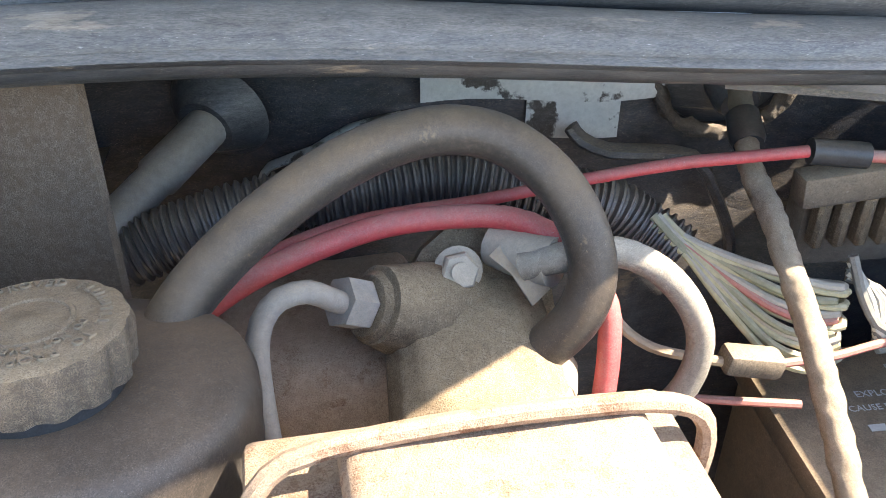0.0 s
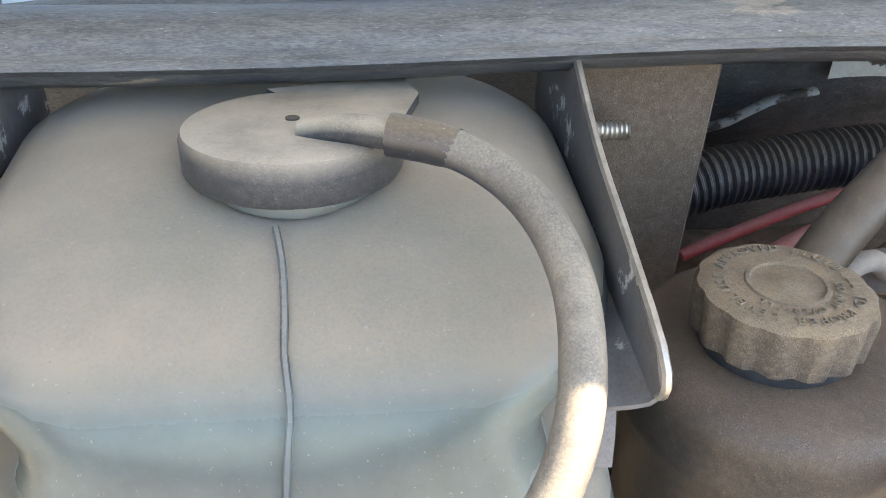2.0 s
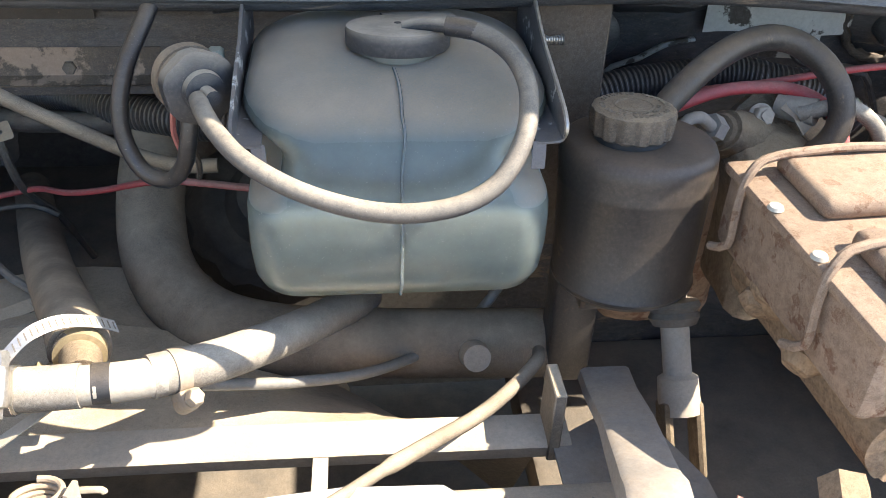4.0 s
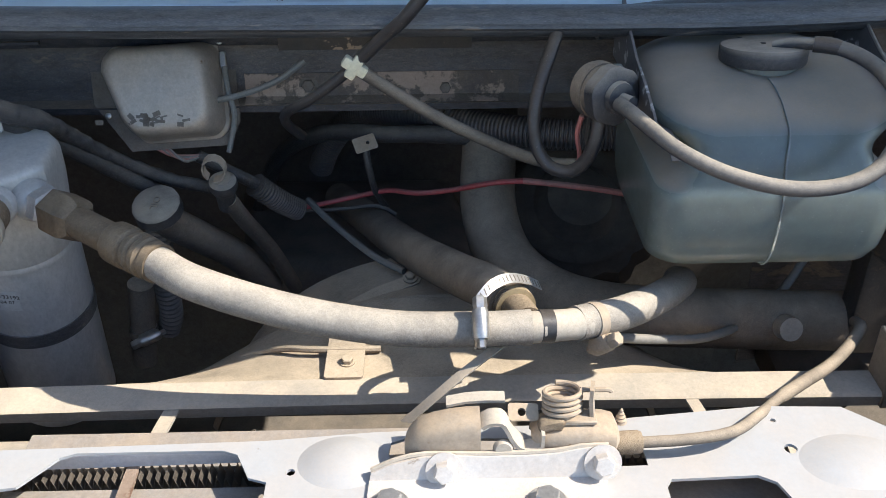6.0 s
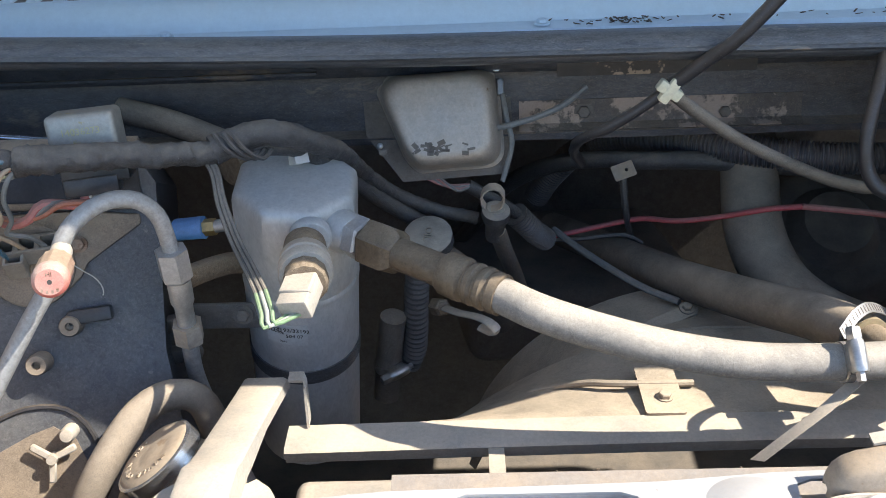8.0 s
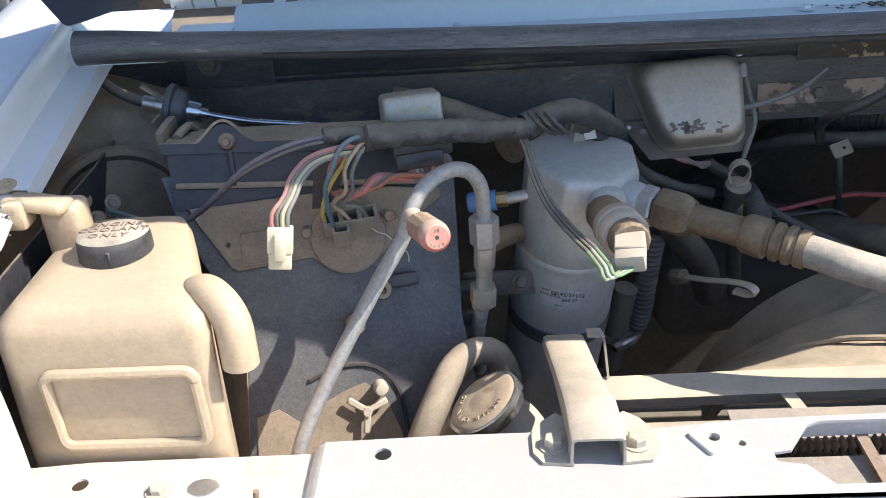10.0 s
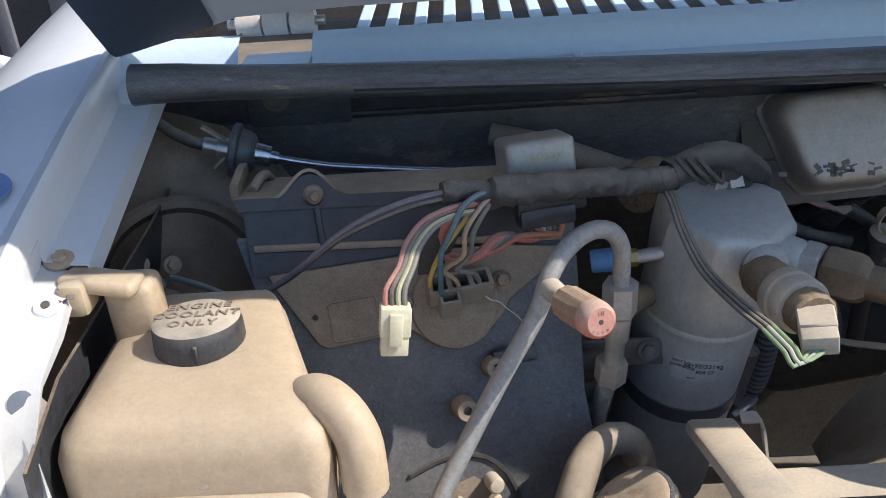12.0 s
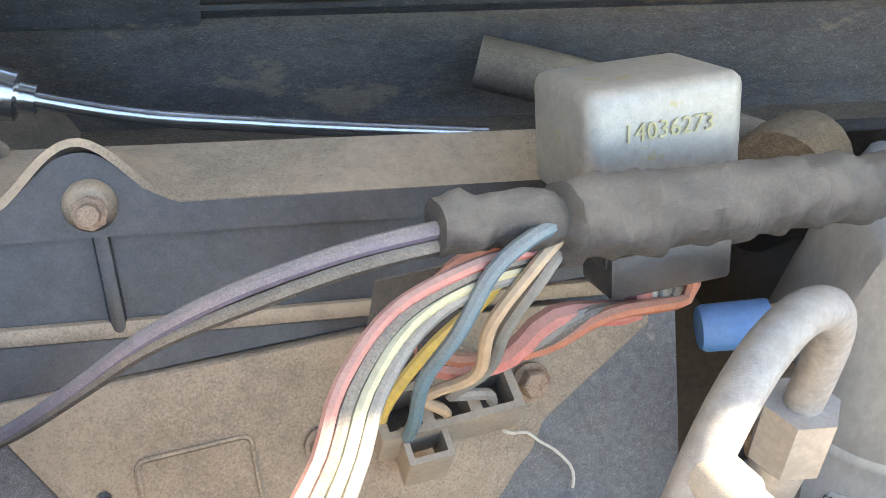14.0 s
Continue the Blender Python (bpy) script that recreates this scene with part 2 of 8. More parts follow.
DARK = mat("grimy_dark_metal", (0.085, 0.080, 0.076), 0.7, dust=0.7, vary=0.4, bump=0.35, dust_col=(0.26, 0.22, 0.17))
GRIT = mat("black_grit", (0.06, 0.05, 0.042), 0.95, dust=0.3, vary=0.6, bump=0.6, scale=300)
INK = mat("ink", (0.03, 0.03, 0.03), 0.7, dust=0.2, vary=0.1, bump=0.0)
INK_GOLD = mat("stamped_yellow_ink", (0.46, 0.42, 0.22), 0.6, dust=0.1, vary=0.2, bump=0.0)
INK_PALE = mat("pale_print", (0.62, 0.62, 0.60), 0.6, dust=0.25, vary=0.1, bump=0.0)
CRUSTED_SEAL = mat("cracked_sealer", (0.040, 0.037, 0.036), 0.6, grit=0.5, dust=0.5, vary=0.4, bump=0.8, scale=150, dust_col=(0.28, 0.215, 0.15))
SHAFT_CRUST = mat("tan_crusted_rod", (0.16, 0.12, 0.085), 0.85, grit=0.5, dust=0.8, vary=0.35, bump=0.7, scale=150, lie=(-0.8, 0.8), mottle=0.4, dust_col=(0.46, 0.375, 0.275))
UNION = mat("oily_brown_fitting", (0.10, 0.075, 0.05), 0.45, 0.4, dust=0.5, rub=0.15, vary=0.35, bump=0.3, scale=110, dust_col=(0.44, 0.34, 0.22))
CAP_BODY = mat("dusty_red_brown_cap", (0.24, 0.12, 0.085), 0.6, dust=0.85, vary=0.25, bump=0.3, scale=110, dust_col=(0.48, 0.37, 0.26))
TAN_PLUG = mat("tan_grey_plug", (0.21, 0.185, 0.15), 0.6, dust=0.7, vary=0.15, bump=0.12, dust_col=(0.44, 0.375, 0.29))
LETTER = mat("dusty_raised_letters", (0.21, 0.165, 0.115), 0.8, dust=0.3, vary=0.1, bump=0.1)
LETTER_DARK = mat("worn_raised_letters", (0.25, 0.20, 0.15), 0.7, dust=0.2, vary=0.1, bump=0.1)
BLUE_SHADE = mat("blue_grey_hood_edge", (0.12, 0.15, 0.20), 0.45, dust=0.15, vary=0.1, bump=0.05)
# dark navy that stands in for shade under the hood's left corner
CORNER_SHADE = mat("navy_corner_shade", (0.030, 0.040, 0.062), 0.5, dust=0.1, vary=0.1, bump=0.04)
HOSE_BROWN = mat("brown_dusted_hose", (0.026, 0.026, 0.027), 0.36, mottle=0.25, dust=0.62, vary=0.2, bump=0.15, grit=0.15, scale=110, lie=(-0.1, 0.95), wear=(0.16, 0.115, 0.07), wear_at=0.62, wear_scale=60, dust_col=(0.27, 0.195, 0.125))
UPRIGHT_MAT = mat("brown_dusty_steel", (0.075, 0.058, 0.043), 0.65, dust=0.7, vary=0.3, bump=0.3, grit=0.5, lie=(-1.0, 0.5), scale=90, dust_col=(0.14, 0.103, 0.072))
STICKER = mat("grey_sticker", (0.50, 0.51, 0.49), 0.45, dust=0.2, vary=0.05, bump=0.02)
BATTERY = mat("battery_case", (0.022, 0.023, 0.026), 0.45, dust=0.6, vary=0.3, bump=0.2)
GROUND = mat("pale_concrete", (0.30, 0.275, 0.24), 0.9, dust=0.3, vary=0.2, bump=0.3, scale=8)
NAVY_WALL = mat("dark_navy_wall", (0.022, 0.026, 0.038), 0.7, dust=0.1, vary=0.2, bump=0.1, scale=10)
GREY_PANEL = mat("grey_panel", (0.20, 0.205, 0.22), 0.6, dust=0.15, vary=0.1, bump=0.05, scale=10)
RACK_WHITE = mat("white_tube_paint", (0.78, 0.78, 0.78), 0.4, dust=0.1, vary=0.03, bump=0.02)
TYRE_BLACK = mat("fan_black", (0.02, 0.02, 0.021), 0.6, dust=0.3, vary=0.3, bump=0.1)


def wire_mat(name, col, dust=0.5):
    return mat(name, col, 0.45, dust=min(1.0, dust + 0.1), lie=(-0.3, 1.0), vary=0.15, bump=0.08, dust_col=(0.40, 0.35, 0.28))


W_RED = wire_mat("red_wire", (0.50, 0.05, 0.06), 0.35)
W_REDPALE = wire_mat("faded_red_wire", (0.46, 0.14, 0.12), 0.45)
W_GREEN = wire_mat("green_wire", (0.22, 0.36, 0.16), 0.3)
W_YELLOW = wire_mat("yellow_wire", (0.55, 0.42, 0.10), 0.35)
W_BLUE = wire_mat("blue_wire", (0.07, 0.15, 0.20), 0.4)
W_WHITE = wire_mat("white_wire", (0.58, 0.56, 0.48), 0.4)
W_GREY = wire_mat("grey_wire", (0.15, 0.16, 0.155), 0.5)
W_BROWN = wire_mat("tan_wire", (0.42, 0.31, 0.20), 0.4)
W_ORANGE = wire_mat("orange_wire", (0.40, 0.12, 0.06), 0.4)
W_BLACK = wire_mat("black_wire", (0.03, 0.03, 0.032), 0.5)
W_CREAM = wire_mat("cream_wire", (0.50, 0.46, 0.27), 0.35)
SCUFF = mat("scuffed_underseal", (0.034, 0.034, 0.038), 0.6, dust=0.35, vary=0.3, bump=0.3, wear=(0.36, 0.27, 0.21), wear_at=0.50, wear_scale=20)
W_OLIVE = wire_mat("dusty_olive_wire", (0.25, 0.27, 0.17), 0.5)
W_STONE = wire_mat("stone_grey_wire", (0.42, 0.40, 0.34), 0.5)
W_PURPLE = wire_mat("purple_wire", (0.10, 0.09, 0.14), 0.45)
W_TEAL = wire_mat("teal_wire", (0.10, 0.22, 0.22), 0.5)


# ---- mesh helpers ----
def thing(name, at, label, category, group="", kind=""):
    ob = new(name)
    ob.location = at
    ob.empty_display_size = 0.02
    return tagged(ob, label, category, group, kind)


def base_of(ob):
    while ob.parent:
        ob = ob.parent
    return ob.location


def finish(bm, material, smooth=40):
    me = bpy.data.meshes.new("m")
    bmesh.ops.recalc_face_normals(bm, faces=bm.faces)
    for f in bm.faces:
        f.smooth = smooth > 0
    if smooth > 0:
        lim = radians(smooth)
        for e in bm.edges:
            e.smooth = len(e.link_faces) == 2 and e.calc_face_angle(0) < lim
    bm.to_mesh(me)
    bm.free()
    me.materials.append(material)
    return me


def part(name, bm, material, parent, label="", smooth=40):
    """Links a bmesh given in world places as one mesh under a thing or a part."""
    bm.transform(Matrix.Translation(-Vector(base_of(parent))))
    me = finish(bm, material, smooth)
    me.name = name
    ob = new(name, me)
    ob.parent = parent
    if label:
        ob["label"] = label
    return ob


def solid(name, bm, material, label, category, group="", kind="", smooth=40, at=None):
    """A thing of one mesh."""
    c = Vector(at) if at is not None else sum((v.co for v in bm.verts), Vector()) / max(1, len(bm.verts))
    bm.transform(Matrix.Translation(-c))
    me = finish(bm, material, smooth)
    me.name = name
    ob = new(name, me)
    ob.location = c
    return tagged(ob, label, category, group, kind)


def frame_z(at, axis, spin=0.0):
    """A pose at a place whose z runs along axis."""
    z = Vector(axis).normalized()
    x = Vector((1, 0, 0)) if abs(z.x) < 0.78 else Vector((0, 1, 0))
    x = (x - z * x.dot(z)).normalized()
    return Matrix.Translation(at) @ Matrix((x, z.cross(x), z)).transposed().to_4x4() @ Matrix.Rotation(radians(spin), 4, "Z")


def join(bm, other, m=None):
    """Adds another bmesh to bm."""
    if m is not None:
        other.transform(m)
    tmp = bpy.data.meshes.new("t")
    other.to_mesh(tmp)
    other.free()
    bm.from_mesh(tmp)
    bpy.data.meshes.remove(tmp)
    return bm


def box(sx, sy, sz, bevel=0.0, seg=2, m=None):
    bm = bmesh.new()
    bmesh.ops.create_cube(bm, size=1.0, matrix=Matrix.Diagonal((sx, sy, sz, 1)))
    if bevel:
        bmesh.ops.bevel(bm, geom=bm.edges[:], offset=bevel, segments=seg, profile=0.5, affect="EDGES")
    if m is not None:
        bm.transform(m)
    return bm


def box_at(x0, x1, y0, y1, z0, z1, bevel=0.0, seg=2):
    return box(x1 - x0, y1 - y0, z1 - z0, bevel, seg, Matrix.Translation(((x0 + x1) / 2, (y0 + y1) / 2, (z0 + z1) / 2)))


def lathe(profile, seg=32, m=None, ripple=None):
    """Turns rows of (radius, height) round z; ripple(angle, row) scales a radius."""
    bm = bmesh.new()
    rings = []
    for i, (r, z) in enumerate(profile):
        if r < 1e-6:
            rings.append([bm.verts.new((0, 0, z))])
        else:
            rings.append([bm.verts.new((r * math.cos(a) * (ripple(a, i) if ripple else 1), r * math.sin(a) * (ripple(a, i) if ripple else 1), z))
                          for a in (2 * math.pi * k / seg for k in range(seg))])
    for a, b in zip(rings, rings[1:]):
        for k in range(seg):
            q = [a[k % len(a)], a[(k + 1) % len(a)], b[(k + 1) % len(b)], b[k % len(b)]]
            q = [v for j, v in enumerate(q) if v not in q[:j]]
            if len(q) > 2:
                bm.faces.new(q)
    for ring in (rings[0], rings[-1]):
        if len(ring) > 2:
            bm.faces.new(ring)
    if m is not None:
        bm.transform(m)
    return bm


def roughen(bm, amp, size, cuts=1):
    """Lumpy cast or crusted skin: moves the points along their normals by noise."""
    if cuts:
        bmesh.ops.subdivide_edges(bm, edges=bm.edges[:], cuts=cuts, use_grid_fill=True)
    bm.normal_update()
    for v in bm.verts:
        v.co += v.normal * amp * (noise.noise(v.co / size) + 0.5 * noise.noise(v.co * 2.3 / size))
    return bm


def smooth_line(pts, step):
    """Points along a Catmull-Rom line through pts, about step apart."""
    p = [Vector(q) for q in pts]
    p = [2 * p[0] - p[1], *p, 2 * p[-1] - p[-2]]
    out = []
    for i in range(1, len(p) - 2):
        a, b, c, d = p[i - 1:i + 3]
        n = max(2, int((c - b).length / step))
        for k in range(n):
            t = k / n
            out.append(0.5 * (2 * b + (c - a) * t + (2 * a - 5 * b + 4 * c - d) * t * t + (3 * b - a - 3 * c + d) * t ** 3))
    out.append(p[-2])
    return out


def tube(pts, r, seg=12, step=0.008, shape=None, raw=False, flat=1.0, skin=None):
    """A hose along pts. r: radius, or a function of the share of the length."""
    line = [Vector(q) for q in pts] if raw else smooth_line(pts, step)
    bm = bmesh.new()
    total = len(line) - 1
    d0 = (line[1] - line[0]).normalized()
    side = d0.cross(Vector((0, 0, 1)))
    if side.length < 1e-3:
        side = d0.cross(Vector((1, 0, 0)))
    side.normalize()
    rings = []
    for i, q in enumerate(line):
        d = (line[min(i + 1, total)] - line[max(i - 1, 0)]).normalized()
        side = (side - d * side.dot(d)).normalized()
        up = side.cross(d)
        rad = r(i / total) if callable(r) else r
        if shape:
            rad *= shape(i)
        rings.append([bm.verts.new(q + rad * (skin(i, a) if skin else 1.0) * (math.cos(a) * side + flat * math.sin(a) * up)) for a in (2 * math.pi * k / seg for k in range(seg))])
    for a, b in zip(rings, rings[1:]):
        for k in range(seg):
            bm.faces.new((a[k], a[(k + 1) % seg], b[(k + 1) % seg], b[k]))
    bm.faces.new(rings[0])
    bm.faces.new(rings[-1])
    return bm


def conduit(pts, r, pitch=0.004, seg=14):
    """Corrugated conduit: rings proud of the grooves."""
    return tube(pts, r, seg, step=pitch / 4, shape=lambda i: (1.0, 1.0, 0.86, 0.86)[i % 4])


def plate(outline, z0, z1, holes=(), m=None):
    """A sheet with an outline and holes in x and y, from z0 to z1."""
    bm = bmesh.new()
    edges = []
    for loop in (outline, *holes):
        vs = [bm.verts.new((x, y, z0)) for x, y in loop]
        edges += [bm.edges.new((a, b)) for a, b in zip(vs, vs[1:] + vs[:1])]
    bmesh.ops.triangle_fill(bm, use_beauty=True, use_dissolve=False, edges=edges)
    r = bmesh.ops.extrude_face_region(bm, geom=bm.faces[:])
    bmesh.ops.translate(bm, vec=(0, 0, z1 - z0), verts=[v for v in r["geom"] if isinstance(v, bmesh.types.BMVert)])
    if m is not None:
        bm.transform(m)
    return bm


def circle(x, y, r, n=16):
    return [(x + r * math.cos(2 * math.pi * k / n), y + r * math.sin(2 * math.pi * k / n)) for k in range(n)]


def rounded(x0, x1, y0, y1, r, n=5):
    out = []
    for cx, cy, a0 in ((x1 - r, y1 - r, 0), (x0 + r, y1 - r, 90), (x0 + r, y0 + r, 180), (x1 - r, y0 + r, 270)):
        out += [(cx + r * math.cos(radians(a0 + 90 * k / n)), cy + r * math.sin(radians(a0 + 90 * k / n))) for k in range(n + 1)]
    return out


def ribbon(pts, width, thick, across):
    """A flat strap along pts; across: the way of its width."""
    bm = bmesh.new()
    line = [Vector(p) for p in pts]
    w = Vector(across).normalized() * width / 2
    rows = []
    for i, q in enumerate(line):
        d = (line[min(i + 1, len(line) - 1)] - line[max(i - 1, 0)]).normalized()
        n = d.cross(w).normalized() * thick / 2
        rows.append([bm.verts.new(q + s) for s in (w + n, w - n, -w - n, -w + n)])
    for a, b in zip(rows, rows[1:]):
        for k in range(4):
            bm.faces.new((a[k], a[(k + 1) % 4], b[(k + 1) % 4], b[k]))
    bm.faces.new(rows[0])
    bm.faces.new(rows[-1])
    return bm


def hexa(r, h, m=None, bevel=0.0):
    bm = lathe([(0, 0), (r, 0), (r, h - bevel), (r - bevel, h), (0, h)] if bevel else [(0, 0), (r, 0), (r, h), (0, h)], 6)
    if m is not None:
        bm.transform(m)
    return bm


def bolt(at, axis=(0, 0, 1), r=0.006, h=0.005, washer=1.5, stub=0.0, parent=None, label="", material=None, spin=0.0, name="bolt"):
    """A hexagon bolt head on its washer."""
    bm = bmesh.new()
    if washer:
        join(bm, lathe([(0, -0.0005), (r * washer, -0.0005), (r * washer, 0.0012), (0, 0.0012)], 20))
    join(bm, lathe([(0, 0.0012), (r, 0.0012), (r, h * 0.85), (r * 0.86, h), (0, h)], 6))
    if stub:
        join(bm, lathe([(0, h), (r * 0.5, h), (r * 0.5, h + stub), (0, h + stub)], 12))
    bm.transform(frame_z(at, axis, spin))
    if parent is not None:
        return part(name, bm, material or STEEL_DUSTY, parent, label, smooth=30)
    return solid(name, bm, material or STEEL_DUSTY, label or "dusty hexagon bolt with washer on the painted panel", "bolt", smooth=30)


def lettering(text, size, m, material, parent, depth=0.0004, name="lettering", spacing=1.0):
    """Raised or printed words as a mesh in the built-in font."""
    cu = bpy.data.curves.new("text", "FONT")
    cu.body, cu.size, cu.extrude, cu.align_x, cu.align_y, cu.space_character = text, size, depth, "CENTER", "CENTER", spacing
    cu.resolution_u = 2
    tmp = bpy.data.objects.new("text", cu)
    scene.collection.objects.link(tmp)
    me = tmp.to_mesh()
    bm = bmesh.new()
    bm.from_mesh(me)
    tmp.to_mesh_clear()
    bpy.data.objects.remove(tmp)
    bm.transform(m)
    return part(name, bm, material, parent, smooth=0)


def round_lettering(text, radius, size, m, material, parent, start, turn, inward=False):
    """Letters set round a circle, one mesh for the ring of words."""
    whole = bmesh.new()
    for k, ch in enumerate(text):
        if ch == " ":
            continue
        cu = bpy.data.curves.new("text", "FONT")
        cu.body, cu.size, cu.extrude, cu.align_x, cu.align_y = ch, size, 0.0005, "CENTER", "CENTER"
        cu.resolution_u = 2
        tmp = bpy.data.objects.new("text", cu)
        scene.collection.objects.link(tmp)
        bm = bmesh.new()
        bm.from_mesh(tmp.to_mesh())
        tmp.to_mesh_clear()
        bpy.data.objects.remove(tmp)
        a = radians(start + turn * k)
        spin = a + math.pi / 2 if not inward else a - math.pi / 2
        join(whole, bm, Matrix.Translation((radius * math.cos(a), radius * math.sin(a), 0)) @ Matrix.Rotation(spin, 4, "Z"))
    whole.transform(m)
    return part("lettering", whole, material, parent, "raised moulded lettering", smooth=0)


def bars(rows, m, material, parent, name="print"):
    """Unreadable print as plain bars: rows of (x, y, width, height)."""
    bm = bmesh.new()
    for x, y, w, h in rows:
        join(bm, box(w, h, 0.0003, 0, 1, Matrix.Translation((x, y, 0))))
    bm.transform(m)
    return part(name, bm, material, parent, smooth=0)


def grid_sheet(rows, thick=0.002):
    """A sheet from rows of points, given thickness along its normals."""
    bm = bmesh.new()
    vs = [[bm.verts.new(p) for p in row] for row in rows]
    for a, b in zip(vs, vs[1:]):
        for k in range(len(a) - 1):
            bm.faces.new((a[k], a[k + 1], b[k + 1], b[k]))
    bmesh.ops.recalc_face_normals(bm, faces=bm.faces)
    bm.normal_update()
    top = {v: bm.verts.new(v.co - v.normal * thick) for v in bm.verts[:]}
    faces = [f for f in bm.faces]
    border = [e for e in bm.edges if len(e.link_faces) == 1]
    for f in faces:
        bm.faces.new([top[v] for v in reversed(f.verts)])
    for e in border:
        a, b = e.verts
        bm.faces.new((a, b, top[b], top[a]))
    return bm

# ---- setting ----
def setting(name, label, category):
    return thing(name, (0, 0, 0), label, category, kind="structure")


# ground under the vehicle, out to the horizon
bm = bmesh.new()
bmesh.ops.create_grid(bm, x_segments=8, y_segments=8, size=600)
solid("ground", bm, GROUND, "pale dusty concrete yard under the vehicle", "ground", kind="structure", at=(0, 0, 0))

# front panel over the radiator, with its openings
front_panel = setting("front_panel", "white-painted steel panel above the radiator, chipped and dusty", "panel")
slot = [(-0.330, -0.030), (-0.330, -0.022), (-0.318, -0.020), (-0.300, 0.004), (-0.290, 0.008), (-0.196, 0.008), (-0.186, 0.004), (-0.176, -0.016), (-0.164, -0.020), (-0.164, -0.034), (-0.178, -0.036), (-0.186, -0.052), (-0.30, -0.052), (-0.312, -0.034)]
latch_gap = [(-0.090, -0.004), (-0.088, 0.012), (-0.078, 0.016), (0.055, 0.012), (0.074, 0.008), (0.074, -0.012), (-0.075, -0.014)]
right_slot = [(0.082, -0.030), (0.086, -0.024), (0.140, -0.022), (0.150, -0.028), (0.158, -0.050), (0.162, -0.066), (0.090, -0.068), (0.082, -0.056)]
outline = [(-0.632, -0.060), (-0.632, 0.002), (-0.55, 0.005), (-0.40, 0.006), (-0.34, 0.012), (-0.17, 0.016), (-0.10, 0.022), (0.02, 0.026), (0.10, 0.034),
           (0.16, 0.040), (0.215, 0.038), (0.240, 0.016), (0.262, 0.012), (0.30, 0.014), (0.345, 0.012), (0.40, 0.006), (0.41, -0.012), (0.46, -0.016), (0.70, -0.018), (0.70, -0.060)]
main = plate(outline, 0.887, 0.8892, (slot, latch_gap, right_slot, circle(0.168, 0.0, 0.0042), circle(-0.348, -0.012, 0.0028), circle(-0.150, -0.012, 0.0028),
                                      circle(-0.366, -0.008, 0.0042), circle(-0.590, -0.012, 0.006, 14), circle(0.165, 0.026, 0.002, 8)))
part("top_sheet", main, WHITE, front_panel, smooth=25)
left = plate([(-0.855, -0.058), (-0.845, -0.006), (-0.80, -0.002), (-0.644, 0.0), (-0.644, -0.058)], 0.8785, 0.8805, (circle(-0.800, -0.024, 0.006, 14),))
part("left_sheet", left, WHITE_DUSTY, front_panel, "dust-stained lower end of the panel")
prof = [(-0.060, 0.8892), (-0.068, 0.887), (-0.074, 0.880), (-0.082, 0.866), (-0.100, 0.850), (-0.118, 0.842), (-0.124, 0.830), (-0.126, 0.70)]
xs = [-0.632, -0.5, -0.3, -0.1, 0.1, 0.3, 0.5, 0.7]
part("front_apron", grid_sheet([[(x, y, z) for x in xs] for y, z in prof], 0.0015), WHITE, front_panel)
prof = [(-0.058, 0.8805), (-0.062, 0.878), (-0.064, 0.862), (-0.085, 0.858), (-0.118, 0.845), (-0.124, 0.83), (-0.126, 0.70)]
part("front_apron", grid_sheet([[(x, y, z) for x in (-0.86, -0.8, -0.72, -0.644)] for y, z in prof], 0.0015), WHITE_DUSTY, front_panel)
part("riser", grid_sheet([[(x, y, z) for y in (0.001, -0.02, -0.04, -0.060, -0.064, -0.085, -0.124)] for x, z in ((-0.644, 0.8798), (-0.640, 0.8812), (-0.636, 0.8875), (-0.631, 0.8895))], 0.0015), WHITE_DUSTY, front_panel)
part("rear_flange", grid_sheet([[(x, y, z) for x, y in ((-0.632, 0.002), (-0.40, 0.006), (-0.34, 0.012), (-0.17, 0.016), (-0.10, 0.022))] for z in (0.887, 0.872)], 0.0015), WHITE_DUSTY, front_panel)
# raised swage by the latch and the round bump
part("swage", lathe([(0, 0.0045), (0.016, 0.004), (0.026, 0.002), (0.034, 0.0003), (0.034, -0.002), (0, -0.002)], 28, Matrix.Translation((0.205, -0.012, 0.8885)) @ Matrix.Diagonal((1.1, 0.75, 1, 1))), WHITE, front_panel)
part("swage", lathe([(0, 0.007), (0.012, 0.0065), (0.022, 0.003), (0.030, 0.0003), (0.030, -0.002), (0, -0.002)], 28, Matrix.Translation((-0.118, -0.004, 0.8885)) @ Matrix.Diagonal((1.0, 0.8, 1, 1))), WHITE, front_panel)
# square weld nut and rim
part("weld_nut", plate(rounded(-0.012, 0.012, -0.012, 0.012, 0.002), 0, 0.003, (circle(0, 0, 0.0042),), Matrix.Translation((-0.366, -0.008, 0.8890)) @ Matrix.Rotation(0.5, 4, "Z")), WHITE_DUSTY, front_panel, smooth=20)
part("spot_weld", lathe([(0, 0.0004), (0.006, 0.0008), (0.009, 0.0003), (0.010, -0.001), (0, -0.001)], 14, Matrix.Translation((-0.712, -0.030, 0.8808)) @ Matrix.Diagonal((1.2, 0.9, 1, 1))), STEEL, front_panel, "bare metal patch with flaked paint")
bolt((-0.742, -0.033, 0.8808), r=0.0058, h=0.006, parent=front_panel, material=STRAP)
screw = lathe([(0, 0), (0.0022, 0), (0.0022, 0.010), (0, 0.010)], 10, frame_z((-0.672, -0.046, 0.8805), (0.1, 0.1, 1)))
join(screw, box(0.010, 0.0025, 0.002, 0.0005, 1, Matrix.Translation((-0.672, -0.046, 0.8815)) @ Matrix.Rotation(0.7, 4, "Z")))
part("stud", screw, RUST, front_panel, "rusty broken stud")

